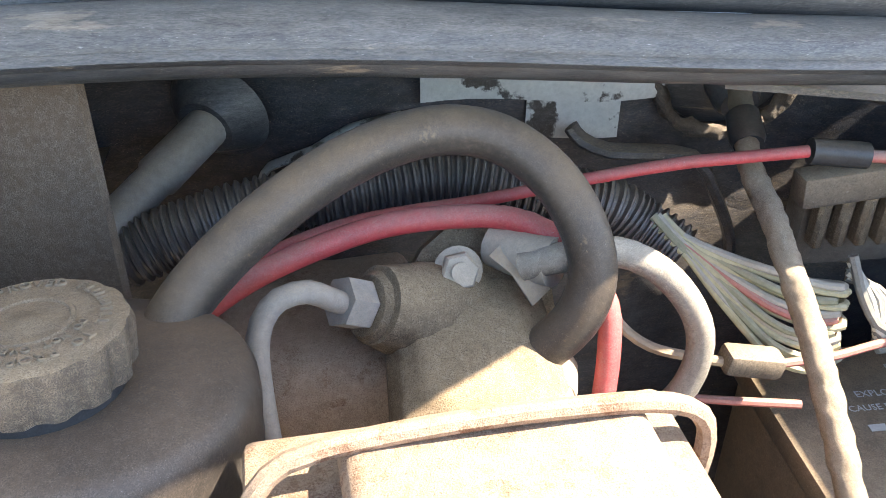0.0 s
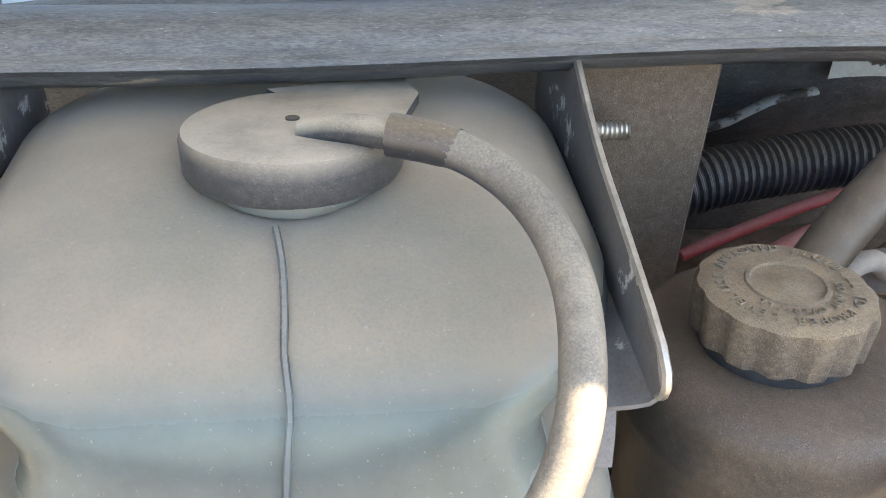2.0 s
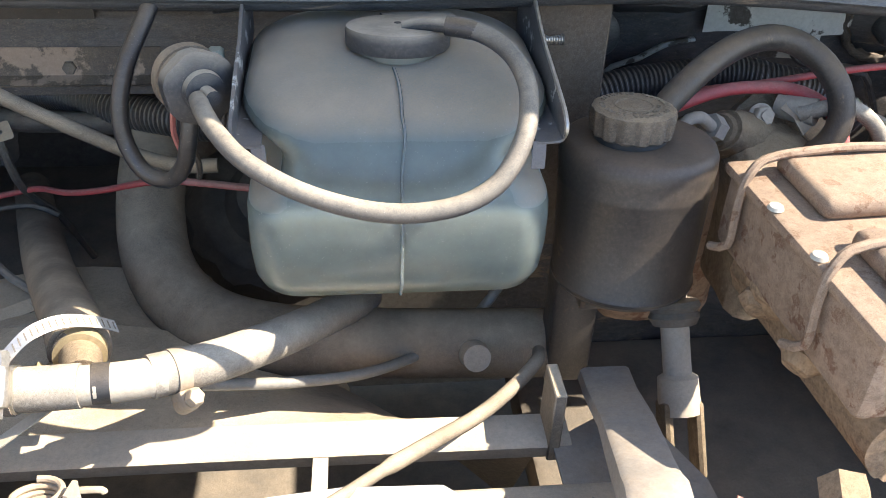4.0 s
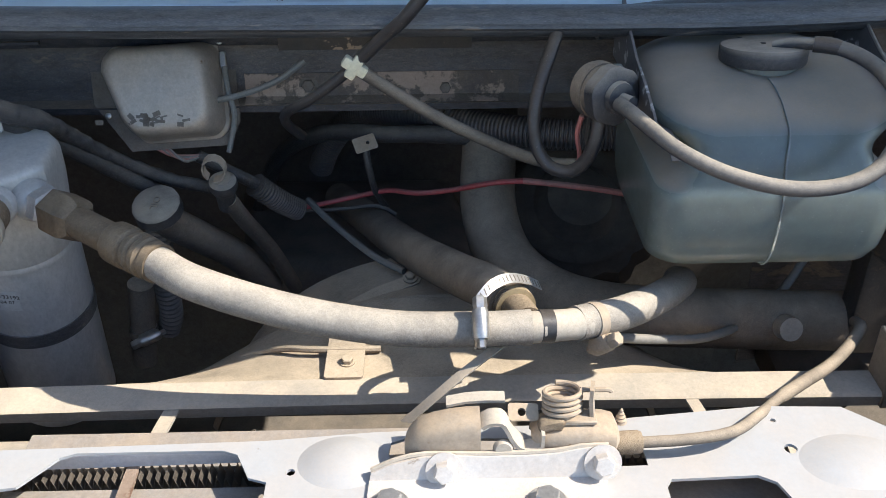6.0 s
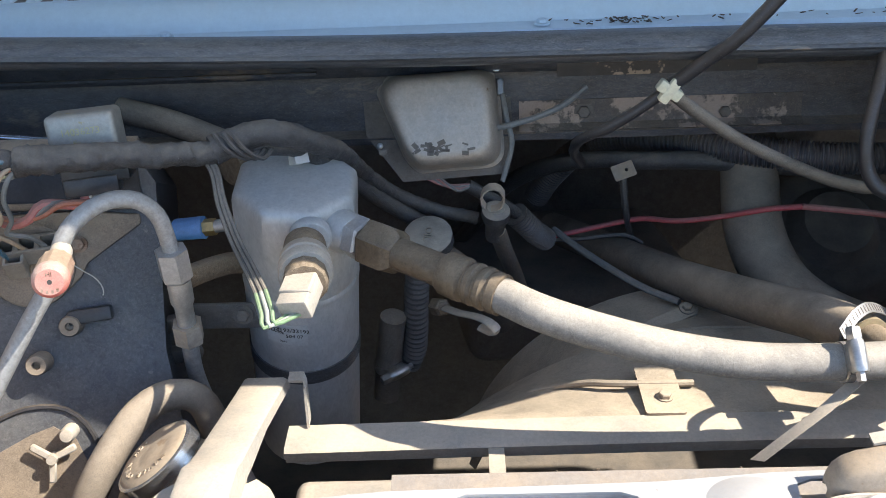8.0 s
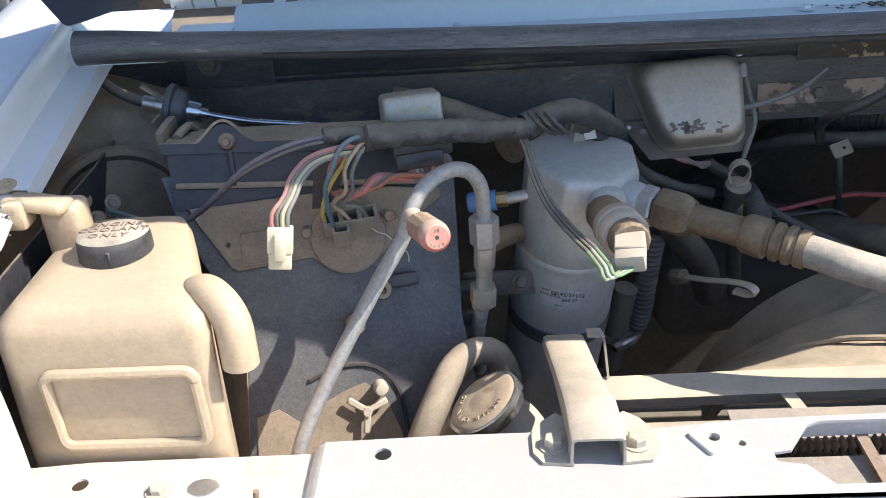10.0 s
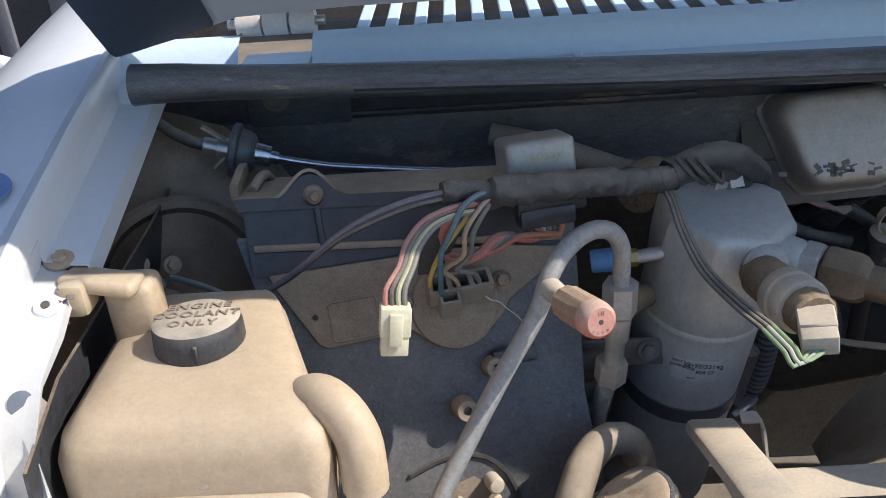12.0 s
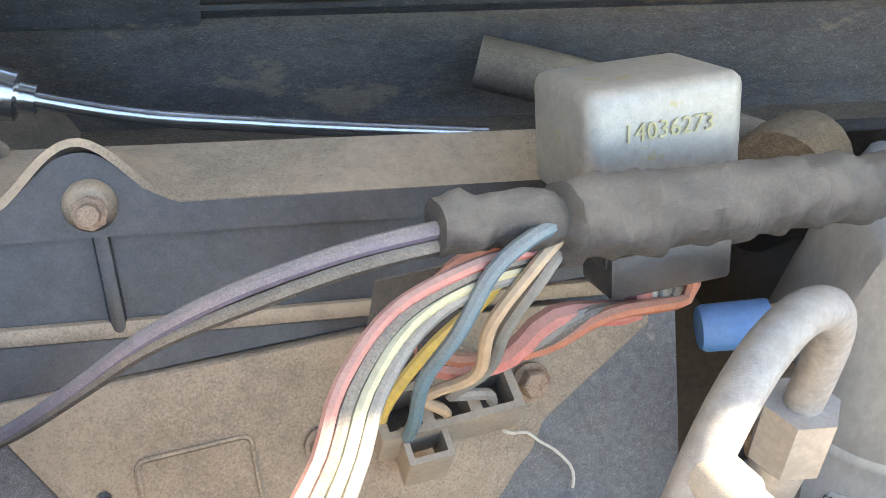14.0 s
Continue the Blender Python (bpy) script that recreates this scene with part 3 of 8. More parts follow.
# cooling core seen through the slots: fin rows between tubes
core = setting("condenser", "dark condenser core with zigzag fins behind the slots", "condenser")
part("front_sheet", grid_sheet([[(x, y, z) for x in (-0.34, -0.1, 0.18)] for y, z in ((-0.058, 0.868), (0.000, 0.864), (0.001, 0.85))], 0.0015), STRAP_GREY, core)
part("rear_sheet", grid_sheet([[(x, y, z) for x in (-0.34, -0.1, 0.18)] for y, z in ((0.050, 0.866), (0.019, 0.864), (0.018, 0.85))], 0.0015), STRAP_GREY, core)
for y in (0.009,):
    fins = bmesh.new()
    for x0, x1 in ((-0.335, -0.10), (-0.10, 0.17)):
        n = int((x1 - x0) / 0.0028)
        pts = [(x0 + (x1 - x0) * k / n, y, 0.865 + (0.006 if k % 2 else -0.004)) for k in range(n + 1)]
        join(fins, ribbon(pts, 0.013, 0.0005, (0, 1, 0)))
    part("fins", fins, FINS, core, smooth=0)
    part("tube", box_at(-0.34, 0.18, y - 0.010, y + 0.010, 0.852, 0.857, 0.001, 1), FINS, core)
part("side_strap", box_at(-0.262, -0.254, -0.055, 0.012, 0.869, 0.8725), RUST, core, "small rusty strap")
part("core_back", box_at(-0.62, 0.34, -0.05, 0.03, 0.30, 0.850), DARK, core)

# radiator top tank and its rails
radiator = setting("radiator", "dusty radiator top tank and rail behind the front panel", "radiator")
part("top_tank", box_at(-0.415, 0.34, 0.020, 0.090, 0.60, 0.828, 0.010, 3), STRAP, radiator)
part("tank_lip", tube([(-0.415, 0.026, 0.836), (-0.1, 0.030, 0.836), (0.30, 0.036, 0.836)], 0.007, 10, 0.05), STRAP, radiator)
rail = bmesh.new()
for yy, z0, z1 in ((0.118, 0.822, 0.8245),):
    join(rail, grid_sheet([[(x, y + 0.004 * math.sin((x + 0.4) * 4), z) for x in [-0.430 + 0.0495 * k for k in range(16)]] for y, z in ((0.121, 0.812), (0.118, 0.824), (0.121, 0.8265), (0.146, 0.8275))], 0.002))
part("rail", rail, STRAP, radiator)
part("upright_strap", ribbon([(-0.268, 0.024, 0.844), (-0.268, 0.070, 0.834), (-0.268, 0.120, 0.822)], 0.012, 0.002, (1, 0, 0)), STRAP, radiator, "thin rust-stained strap")
part("upright_strap", ribbon([(0.145, 0.034, 0.844), (0.145, 0.080, 0.834), (0.145, 0.122, 0.822)], 0.010, 0.002, (1, 0, 0)), STRAP, radiator)
random.seed(5)
grit = bmesh.new()
for cx, cy, n, sx in ((-0.20, 0.076, 150, 0.035), (-0.05, 0.076, 190, 0.075), (0.06, 0.074, 60, 0.04), (-0.19, 0.068, 60, 0.02)):
    for _ in range(n):
        s = random.uniform(0.0008, 0.0024)
        p = (random.gauss(cx, sx * 0.6), random.gauss(cy, 0.004), 0.829 + random.uniform(0, 0.004))
        join(grit, box(s, s * 0.8, s, 0, 1, Matrix.Translation(p) @ Euler((random.random() * 3, random.random() * 3, 0)).to_matrix().to_4x4()))
solid("grit", grit, GRIT, "dark gravel and leaf grit lying along the radiator top", "grit", kind="stuff", smooth=0)

# fan shroud: flat apron running back into the round throat
shroud = setting("fan_shroud", "tan dust-covered fan shroud behind the radiator", "fan shroud")
rows = []
for y in (0.146, 0.152, 0.170, 0.200, 0.235, 0.270):
    row = []
    for k in range(29):
        x = -0.32 + 0.63 * k / 28
        f = max(0.0, (y - 0.150) / 0.12)
        z = 0.826 - 0.004 * f - f * 1.7 * max(0.0, abs(x + 0.06) - 0.02) ** 1.9
        row.append((x, y, z))
    rows.append(row)
part("apron", grid_sheet(rows, 0.002), SHROUD, shroud)
ring = bmesh.new()
RC, RR = (-0.06, 0.575), 0.240
rows = []
for y, dr in ((0.270, 0.0), (0.276, 0.006), (0.284, 0.004), (0.300, 0.0), (0.360, -0.002)):
    rows.append([(RC[0] + (RR + dr) * math.cos(radians(a)), y, RC[1] + (RR + dr) * math.sin(radians(a))) for a in range(20, 161, 4)])
part("throat", grid_sheet(rows, 0.002), SHROUD, shroud)
part("seam_bead", tube([(-0.262, 0.236, 0.768), (-0.235, 0.222, 0.792), (-0.195, 0.204, 0.816), (-0.16, 0.188, 0.8275), (-0.105, 0.186, 0.8285)], 0.003, 8, 0.01), SHROUD, shroud)
tab = plate(rounded(-0.016, 0.016, -0.030, 0.030, 0.003), 0, 0.0022, (), Matrix.Translation((-0.134, 0.178, 0.8278)))
part("tab", tab, SHROUD, shroud)
bolt((-0.132, 0.167, 0.830), r=0.0050, h=0.005, washer=1.3, parent=shroud, material=SHROUD)

# deep engine space
bay = setting("engine_bay", "dark grimy engine bay sides and floor", "engine bay")
part("deep_firewall", box_at(-1.0, 0.82, 0.80, 0.82, 0.25, 1.10), DARK, bay)
part("floor_pan", box_at(-1.0, 0.82, -0.12, 0.82, 0.22, 0.24), DARK, bay)
part("right_inner_wing", box_at(0.80, 0.82, -0.12, 0.82, 0.24, 1.02), FIREWALL, bay)
part("left_inner_wing", grid_sheet([[(-0.845 - 0.03 * f, -0.02, z), (-0.86 - 0.05 * f, 0.06, z), (-0.865 - 0.05 * f, 0.25, z), (-0.88 - 0.05 * f, 0.45, z), (-0.88 - 0.05 * f, 0.80, z)] for z, f in ((1.00, 0), (0.90, 0.3), (0.80, 0.8), (0.60, 1.0), (0.24, 1.0))], 0.002), FIREWALL, bay)

# firewall beam under the cowl
fire = setting("wall_rear", "black underseal firewall beam with scuffed and peeling paint", "firewall")


def fy(x):
    return 0.396 + 0.0 * x


beam = bmesh.new()
xs = [-0.95 + 1.27 * k / 20 for k in range(21)]
prof = [(0.0, 1.080), (0.0, 1.030), (0.004, 1.024), (0.0, 1.018), (-0.002, 0.985), (-0.006, 0.974), (-0.016, 0.970), (-0.016, 0.966), (0.35, 0.966)]
join(beam, grid_sheet([[(x, fy(x) + dy, z) for x in xs] for dy, z in prof], 0.002))
part("beam", beam, FIREWALL, fire)
part("scuffed_lip", grid_sheet([[(x, fy(x) + dy, z) for x in [-0.235 + 0.02 * k for k in range(14)]] for dy, z in ((-0.0175, 0.9725), (-0.0085, 0.9765), (-0.0045, 0.988), (-0.0035, 0.998))], 0.0008), SCUFF, fire, "scuffed pinkish bare patch")
part("scuffed_patch", grid_sheet([[(x, fy(x) + dy, z) for x in [-0.20 + 0.02 * k for k in range(10)]] for dy, z in ((-0.0025, 1.020), (-0.0025, 1.040), (-0.0025, 1.058))], 0.0006),
     mat("peeling_brown_paint", (0.030, 0.028, 0.027), 0.6, dust=0.2, vary=0.3, bump=0.3, wear=(0.42, 0.30, 0.20), wear_at=0.55, wear_scale=42), fire)
low = grid_sheet([[(x, y, z) for x in (-0.95, -0.70, -0.45, -0.2, 0.1, 0.40)] for y, z in ((0.70, 0.99), (0.70, 0.92), (0.72, 0.80), (0.74, 0.30))], 0.002)
part("lower_firewall", low, DARK, fire)
part("right_firewall", roughen(grid_sheet([[(x, y + 0.006 * math.sin(x * 40), z) for x in [0.31 + 0.05 * k for k in range(11)]] for y, z in ((0.450, 1.080), (0.450, 1.012), (0.458, 1.004), (0.460, 0.93), (0.452, 0.90), (0.44, 0.60))], 0.002), 0.0035, 0.022, 3), FIREWALL, fire)
part("peeled_patch", grid_sheet([[(x, 0.4475 + 0.006 * math.sin(x * 40), z) for x in [0.486 + 0.0135 * k for k in range(11)]] for z in (1.030, 1.010, 0.986)], 0.0006), PAINT_PEEL, fire, "white paint showing through flaking black")
part("peeled_patch", grid_sheet([[(x, 0.4525 + 0.006 * math.sin(x * 40), z) for x in [0.545 + 0.0085 * k for k in range(7)]] for z in (0.985, 0.975, 0.962)], 0.0006), PAINT_PEEL, fire, "white paint showing through flaking black")
part("pressed_edge", tube([(0.398, 0.440, 0.948), (0.404, 0.440, 0.958), (0.427, 0.438, 0.967), (0.448, 0.438, 0.979), (0.475, 0.440, 0.984)], 0.004, 8, 0.01, flat=0.5), PAINT_PEEL, fire, "wavy edge with flaked white paint")
part("pressed_edge", tube([(0.566, 0.436, 0.975), (0.572, 0.433, 0.968), (0.587, 0.430, 0.962), (0.610, 0.430, 0.960), (0.638, 0.432, 0.954), (0.652, 0.432, 0.933), (0.668, 0.432, 0.90), (0.672, 0.432, 0.87)], 0.006, 8, 0.01, flat=0.6), FIREWALL, fire)
bolt((-0.175, fy(-0.175) - 0.005, 0.986), (0, -1, 0.2), r=0.006, h=0.005, parent=fire, material=DARK)
bolt((-0.045, fy(-0.045) - 0.005, 0.982), (0, -1, 0.2), r=0.0055, h=0.005, parent=fire, material=DARK)
pl = plate(rounded(-0.045, 0.045, -0.022, 0.022, 0.004), 0, 0.002, (), Matrix.Translation((-0.765, fy(-0.765) - 0.003, 1.045)) @ Matrix.Rotation(radians(90), 4, "X"))
part("seat_plate", pl, FIREWALL, fire)
bolt((-0.785, fy(-0.785) - 0.004, 1.048), (0, -1, 0), r=0.0075, h=0.006, washer=1.6, parent=fire, material=DARK)
part("stiffener", box_at(-0.72, -0.42, fy(-0.57) - 0.006, fy(-0.57) + 0.01, 1.030, 1.0325), FIREWALL, fire)

# rubber seal along the cowl edge
seal_pts = [(-0.864, 0.284, 1.100), (-0.83, 0.286, 1.099), (-0.70, 0.290, 1.092), (-0.4, 0.298, 1.080), (-0.1, 0.300, 1.076), (0.17, 0.301, 1.073), (0.40, 0.303, 1.077), (0.60, 0.312, 1.062), (0.79, 0.322, 1.050)]
seal = setting("hood_seal", "long dusty black rubber seal along the cowl edge", "seal")
part("bulb", tube(seal_pts, lambda t: 0.0155 if t > 0.06 else 0.0155 + 0.003 * (0.06 - t) / 0.06, 18, 0.02, flat=0.82), RUBBER, seal)
part("lip", tube([(x, y - 0.010, z - 0.001) for x, y, z in seal_pts[2:]], 0.0078, 10, 0.03, flat=0.5), RUBBER, seal)
part("rear_lobe", tube([(0.08, 0.314, 1.066), (0.15, 0.318, 1.072), (0.30, 0.322, 1.085), (0.45, 0.324, 1.091), (0.60, 0.326, 1.084), (0.72, 0.326, 1.072), (0.79, 0.326, 1.066)], 0.013, 14, 0.02), RUBBER, seal)
part("carrier", tube([(x, y + 0.020, z - 0.004) for x, y, z in seal_pts[1:-1]], 0.010, 8, 0.04, flat=0.6), PLASTIC, seal)

# cowl panel, grille slats
cowl = setting("cowl_panel", "white cowl panel behind the rubber seal, in the shade", "cowl")
cprof = [(0.318, 1.074), (0.324, 1.085), (0.340, 1.087), (0.346, 1.095), (0.354, 1.106), (0.364, 1.110), (0.370, 1.1105)]
part("cowl_sheet", grid_sheet([[(x, y, z) for x in [-0.740 + 0.076 * k for k in range(20)]] for y, z in cprof], 0.0015), COWL_SKY_WHITE, cowl)
part("cowl_end", grid_sheet([[(x, y, z) for x in (-0.895, -0.87, -0.84, -0.800)] for y, z in cprof], 0.0015), COWL_SKY_WHITE, cowl)
part("cowl_back", box_at(-0.90, 0.70, 0.52, 0.60, 1.10, 1.125), COWL_SKY_WHITE, cowl)
part("drain_pan", box_at(-0.88, 0.70, 0.372, 0.60, 1.060, 1.064), DARK, cowl)
bolt((-0.531, 0.332, 1.0868), r=0.0045, h=0.004, parent=cowl, material=COWL_SKY_WHITE)
bolt((-0.22, 0.332, 1.0868), r=0.0045, h=0.004, parent=cowl, material=COWL_SKY_WHITE)
bolt((0.16, 0.332, 1.0868), r=0.0045, h=0.004, parent=cowl, material=COWL_SKY_WHITE)
bolt((-0.853, 0.332, 1.0868), r=0.0045, h=0.004, parent=cowl, material=STEEL)
slat = box(0.0105, 0.150, 0.003, 0.001, 1)
slat_me = finish(slat, COWL_SKY_WHITE, 0)
for k in range(60):
    ob = new("slat", slat_me)
    ob.location = (-0.700 + 0.0235 * k, 0.444, 1.1105)
    ob.parent = cowl
# leaf litter caught along the edge
random.seed(11)
lit = bmesh.new()
for _ in range(120):
    x = random.choice((random.gauss(-0.16, 0.02), random.uniform(-0.25, 0.3), random.gauss(0.1, 0.05)))
    s = random.uniform(0.002, 0.006)
    join(lit, box(s, s * 0.25, 0.0006, 0, 1, Matrix.Translation((x, random.uniform(0.325, 0.340), 1.0868 + random.uniform(0, 0.001))) @ Euler((random.gauss(0, 0.2), random.gauss(0, 0.2), random.random() * 6)).to_matrix().to_4x4()))
solid("leaf_litter", lit, GRIT, "dry leaf bits caught on the cowl edge", "litter", kind="stuff", smooth=0)

# hinge
hinge = part("hinge", box_at(-0.800, -0.740, 0.352, 0.380, 1.0885, 1.0905), COWL_SKY_WHITE, cowl, "painted steel hood hinge")
part("leaf", box_at(-0.798, -0.742, 0.322, 0.372, 1.088, 1.094, 0.002), COWL_SKY_WHITE, hinge)
for k, x in enumerate((-0.792, -0.770, -0.748)):
    part("knuckle", lathe([(0, -0.010), (0.010, -0.010), (0.010, 0.010), (0, 0.010)], 16, frame_z((x, 0.374, 1.118), (1, 0, 0))), WHITE_DUSTY, hinge)
part("pin", lathe([(0, -0.04), (0.004, -0.04), (0.004, 0.04), (0, 0.04)], 10, frame_z((-0.770, 0.374, 1.118), (1, 0, 0))), STEEL, hinge)

# open hood over the rear of the bay
hood = setting("hood", "white steel hood propped open above the bay", "hood")
HOOD_SUM = 1.47          # the raised sheet lies near y + z = 1.47
# leading edge bent to put the shade line where wanted, traced along the sun
lead = []
for x, y in ((-1.0, -0.06), (-0.21, -0.005), (0.0, 0.04), (0.16, 0.062), (0.27, 0.062), (0.45, 0.046), (0.55, 0.042), (0.70, 0.085), (0.79, 0.10), (0.86, 0.070), (1.13, 0.066)):
    d = (y + 1.84 - HOOD_SUM) / 0.88
    lead.append((x - 0.93 * d, y + 0.12 * d))


def hood_lead(x):
    """Distance along y of the leading edge of the raised hood."""
    for (a, ya), (c, yc) in zip(lead, lead[1:]):
        if x <= c:
            return ya + (yc - ya) * (x - a) / (c - a)
    return lead[-1][1]


def hood_rear(x):
    """Height of the rear edge of the raised hood; its left corner hangs lower."""
    return 1.150 - 0.038 * max(0.0, min(1.0, (-0.775 - x) / 0.12))


hrows = []
# side edges are shaped by where sunlight should pass, not by a hood's outline
for f, left, right in ((0.0, -0.897, 0.756), (0.1, -0.890, 0.751), (0.25, -0.884, 0.745), (0.4, -0.878, 0.735), (0.5, -0.873, 0.722), (0.65, -0.865, 0.692), (0.8, -0.856, 0.688), (1.0, -0.842, 0.670)):
    xs_ = [left, left + 0.02, left + 0.06, left + 0.11] + [-0.70 + 0.06 * k for k in range(23)] + [right - 0.02, right]
    hrows.append([])
    for x in xs_:
        ye = HOOD_SUM - hood_rear(x)
        y = ye + f * (hood_lead(x) - ye)
        hrows[-1].append((x, y, HOOD_SUM - y))
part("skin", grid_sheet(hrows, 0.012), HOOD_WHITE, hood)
# out-of-view sheet added behind the skin to shade the cowl
part("rear_panel", grid_sheet([[(x, y, z) for x in [-0.752 + 0.0797 * k for k in range(21)]] for y, z in ((0.318, 1.160), (0.350, 1.157), (0.385, 1.153))], 0.006), HOOD_WHITE, hood, "unseen rear sheet of the hood that keeps the cowl in shade")
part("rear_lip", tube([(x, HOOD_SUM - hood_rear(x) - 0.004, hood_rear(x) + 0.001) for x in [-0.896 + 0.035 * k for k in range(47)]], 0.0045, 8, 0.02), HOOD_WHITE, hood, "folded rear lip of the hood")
# added sheet below the white skin; its navy colour paints the corner's shade
part("corner_shade_sheet", grid_sheet([[(x, HOOD_SUM - z - 0.012, z - 0.004) for x, z in ((-0.898, 1.112 + h), (-0.870, 1.1195 + h), (-0.840, 1.128 + h), (-0.806, 1.139 + h))] for h in (0.0, 0.02, 0.045, 0.08)], 0.004), CORNER_SHADE, hood, "added sheet under the hood corner, its shade coloured in dark navy")

# left wing
wing = setting("wing_left", "white front wing with a shaded top and a drain ledge inside", "wing")
edge = [(-0.837, -0.133, 1.005), (-0.851, -0.089, 1.018), (-0.866, -0.027, 1.036), (-0.871, 0.016, 1.050), (-0.874, 0.09, 1.071), (-0.882, 0.21, 1.092), (-0.895, 0.344, 1.107), (-0.91, 0.50, 1.118), (-0.93, 0.75, 1.13)]
rows = []
for dx, dz in ((-0.215, -0.42), (-0.205, -0.22), (-0.180, -0.105), (-0.145, -0.048), (-0.112, -0.018), (-0.085, -0.004), (-0.055, 0.003), (-0.016, 0.001), (-0.013, 0.0), (-0.004, 0.004), (0.0, -0.001), (0.0005, -0.012), (-0.001, -0.022)):
    rows.append([(x + dx, y, z + dz) for x, y, z in edge])
part("skin", grid_sheet(rows, 0.0015), WING_WHITE, wing)
rear = ((-0.876, 0.112, 1.076), (-0.882, 0.21, 1.092), (-0.895, 0.344, 1.107), (-0.90, 0.40, 1.110))
part("ledge", grid_sheet([[(x + dx, y, z + dz) for x, y, z in rear] for dx, dz in ((-0.002, -0.014), (-0.002, -0.026), (0.001, -0.030), (0.010, -0.032), (0.026, -0.033), (0.0275, -0.045))], 0.0015), WING_WHITE, wing)
part("inner_face", grid_sheet([[(-0.876, 0.112, 1.062), (-0.874, 0.06, 1.052), (-0.872, 0.02, 1.040), (-0.869, -0.02, 1.024), (-0.864, -0.05, 1.008), (-0.858, -0.08, 0.985), (-0.855, -0.10, 0.95), (-0.852, -0.11, 0.89)],
                               [(-0.879, 0.112, 1.045), (-0.876, 0.060, 1.035), (-0.873, 0.030, 1.026), (-0.871, 0.008, 1.003), (-0.870, -0.004, 0.970), (-0.865, -0.026, 0.940), (-0.861, -0.045, 0.91), (-0.858, -0.050, 0.880)]], 0.0015), WING_WHITE, wing)
part("flank", grid_sheet([[(-0.879, 0.112, 1.0455), (-0.876, 0.060, 1.0355), (-0.873, 0.030, 1.0265), (-0.871, 0.008, 1.0035), (-0.870, -0.004, 0.970), (-0.865, -0.026, 0.940), (-0.861, -0.045, 0.91), (-0.858, -0.050, 0.880)],
                          [(-0.866, 0.111, 1.0425), (-0.860, 0.060, 1.0320), (-0.857, 0.028, 1.0245), (-0.856, 0.006, 1.001), (-0.855, -0.006, 0.969), (-0.848, -0.027, 0.939), (-0.845, -0.040, 0.91), (-0.845, -0.042, 0.880)],
                          [(-0.858, 0.110, 1.040), (-0.850, 0.059, 1.030), (-0.848, 0.026, 1.022), (-0.848, 0.000, 0.998), (-0.845, -0.008, 0.967), (-0.833, -0.026, 0.939), (-0.830, -0.031, 0.91), (-0.832, -0.030, 0.880)],
                          [(-0.857, 0.112, 1.034), (-0.850, 0.062, 1.024), (-0.850, 0.028, 1.016), (-0.850, 0.002, 0.994), (-0.846, -0.003, 0.965), (-0.834, -0.018, 0.937), (-0.831, -0.022, 0.91), (-0.833, -0.020, 0.880)]], 0.0012), CHIPPED_WHITE, wing, "chipped inner flank beside the coolant tank")
part("front_closing", grid_sheet([[(-1.10, -0.13, 0.70), (-0.83, -0.13, 0.70)], [(-1.10, -0.13, 0.80), (-0.825, -0.13, 0.80)], [(-0.99, -0.13, 0.99), (-0.822, -0.13, 1.008)]], 0.0015), WING_WHITE, wing)
AH = frame_z((-0.917, 0.135, 1.0835), (0.02, -0.19, 1))
part("aerial_rim", lathe([(0.0125, 0.0012), (0.0130, 0.0016), (0.0215, 0.0016), (0.0217, 0.0006), (0.0125, 0.0002)], 36, AH), MASK_BLUE, wing, "blue masked ring round the aerial hole")
part("aerial_hole", lathe([(0, 0.0020), (0.0126, 0.0020), (0.0126, -0.002), (0, -0.002)], 28, AH), INK, wing, "dark open aerial hole")
bolt((-0.868, 0.116, 1.0455), (0.1, -0.2, 1), r=0.0045, h=0.004, washer=2.0, parent=wing, material=STEEL_DUSTY)
part("sealer_edge", roughen(tube([(-0.873, 0.035, 1.040), (-0.872, 0.0, 1.030), (-0.868, -0.025, 1.012), (-0.862, -0.05, 0.990), (-0.858, -0.075, 0.96), (-0.855, -0.09, 0.92)], lambda t: 0.004 + 0.002 * math.sin(t * 19) ** 2, 8, 0.006, flat=0.6), 0.0015, 0.01, 0), CHIPPED_WHITE, wing, "lumpy painted sealer")
def flank_disc(name, p, prof, material, label):
    part(name, lathe(prof, 20, frame_z(p, (0.15, -0.45, 0.9) if p[2] > 1.02 else (0.15, -0.85, 0.5))), material, wing, label)


flank_disc("washer", (-0.862, 0.076, 1.0370), [(0.0022, 0.0022), (0.0030, 0.0030), (0.0062, 0.0022), (0.0072, 0.0004), (0.0022, 0.0)], WING_WHITE, "white painted washer")
flank_disc("washer_hole", (-0.862, 0.076, 1.0370), [(0, 0.0032), (0.0024, 0.0032), (0.0024, -0.001), (0, -0.001)], INK, "small dark hole")
flank_disc("bare_patch", (-0.858, 0.018, 1.0135), [(0, 0.0006), (0.0068, 0.0006), (0.0072, 0.0004), (0.0072, -0.001), (0, -0.001)], BLUE_SHADE, "blue-grey bare patch in the paint")
flank_disc("drain_rim", (-0.848, -0.030, 0.9340), [(0.0088, 0.0004), (0.0092, 0.0012), (0.0104, 0.0012), (0.0108, 0.0002), (0.0088, -0.002)], CHIPPED_WHITE, "raised rim of a drain hole")
flank_disc("drain_hole", (-0.848, -0.030, 0.9340), [(0, 0.0004), (0.0090, 0.0004), (0.0090, -0.002), (0, -0.002)], BLUE_SHADE, "dark drain hole")
chips = bmesh.new()
random.seed(31)
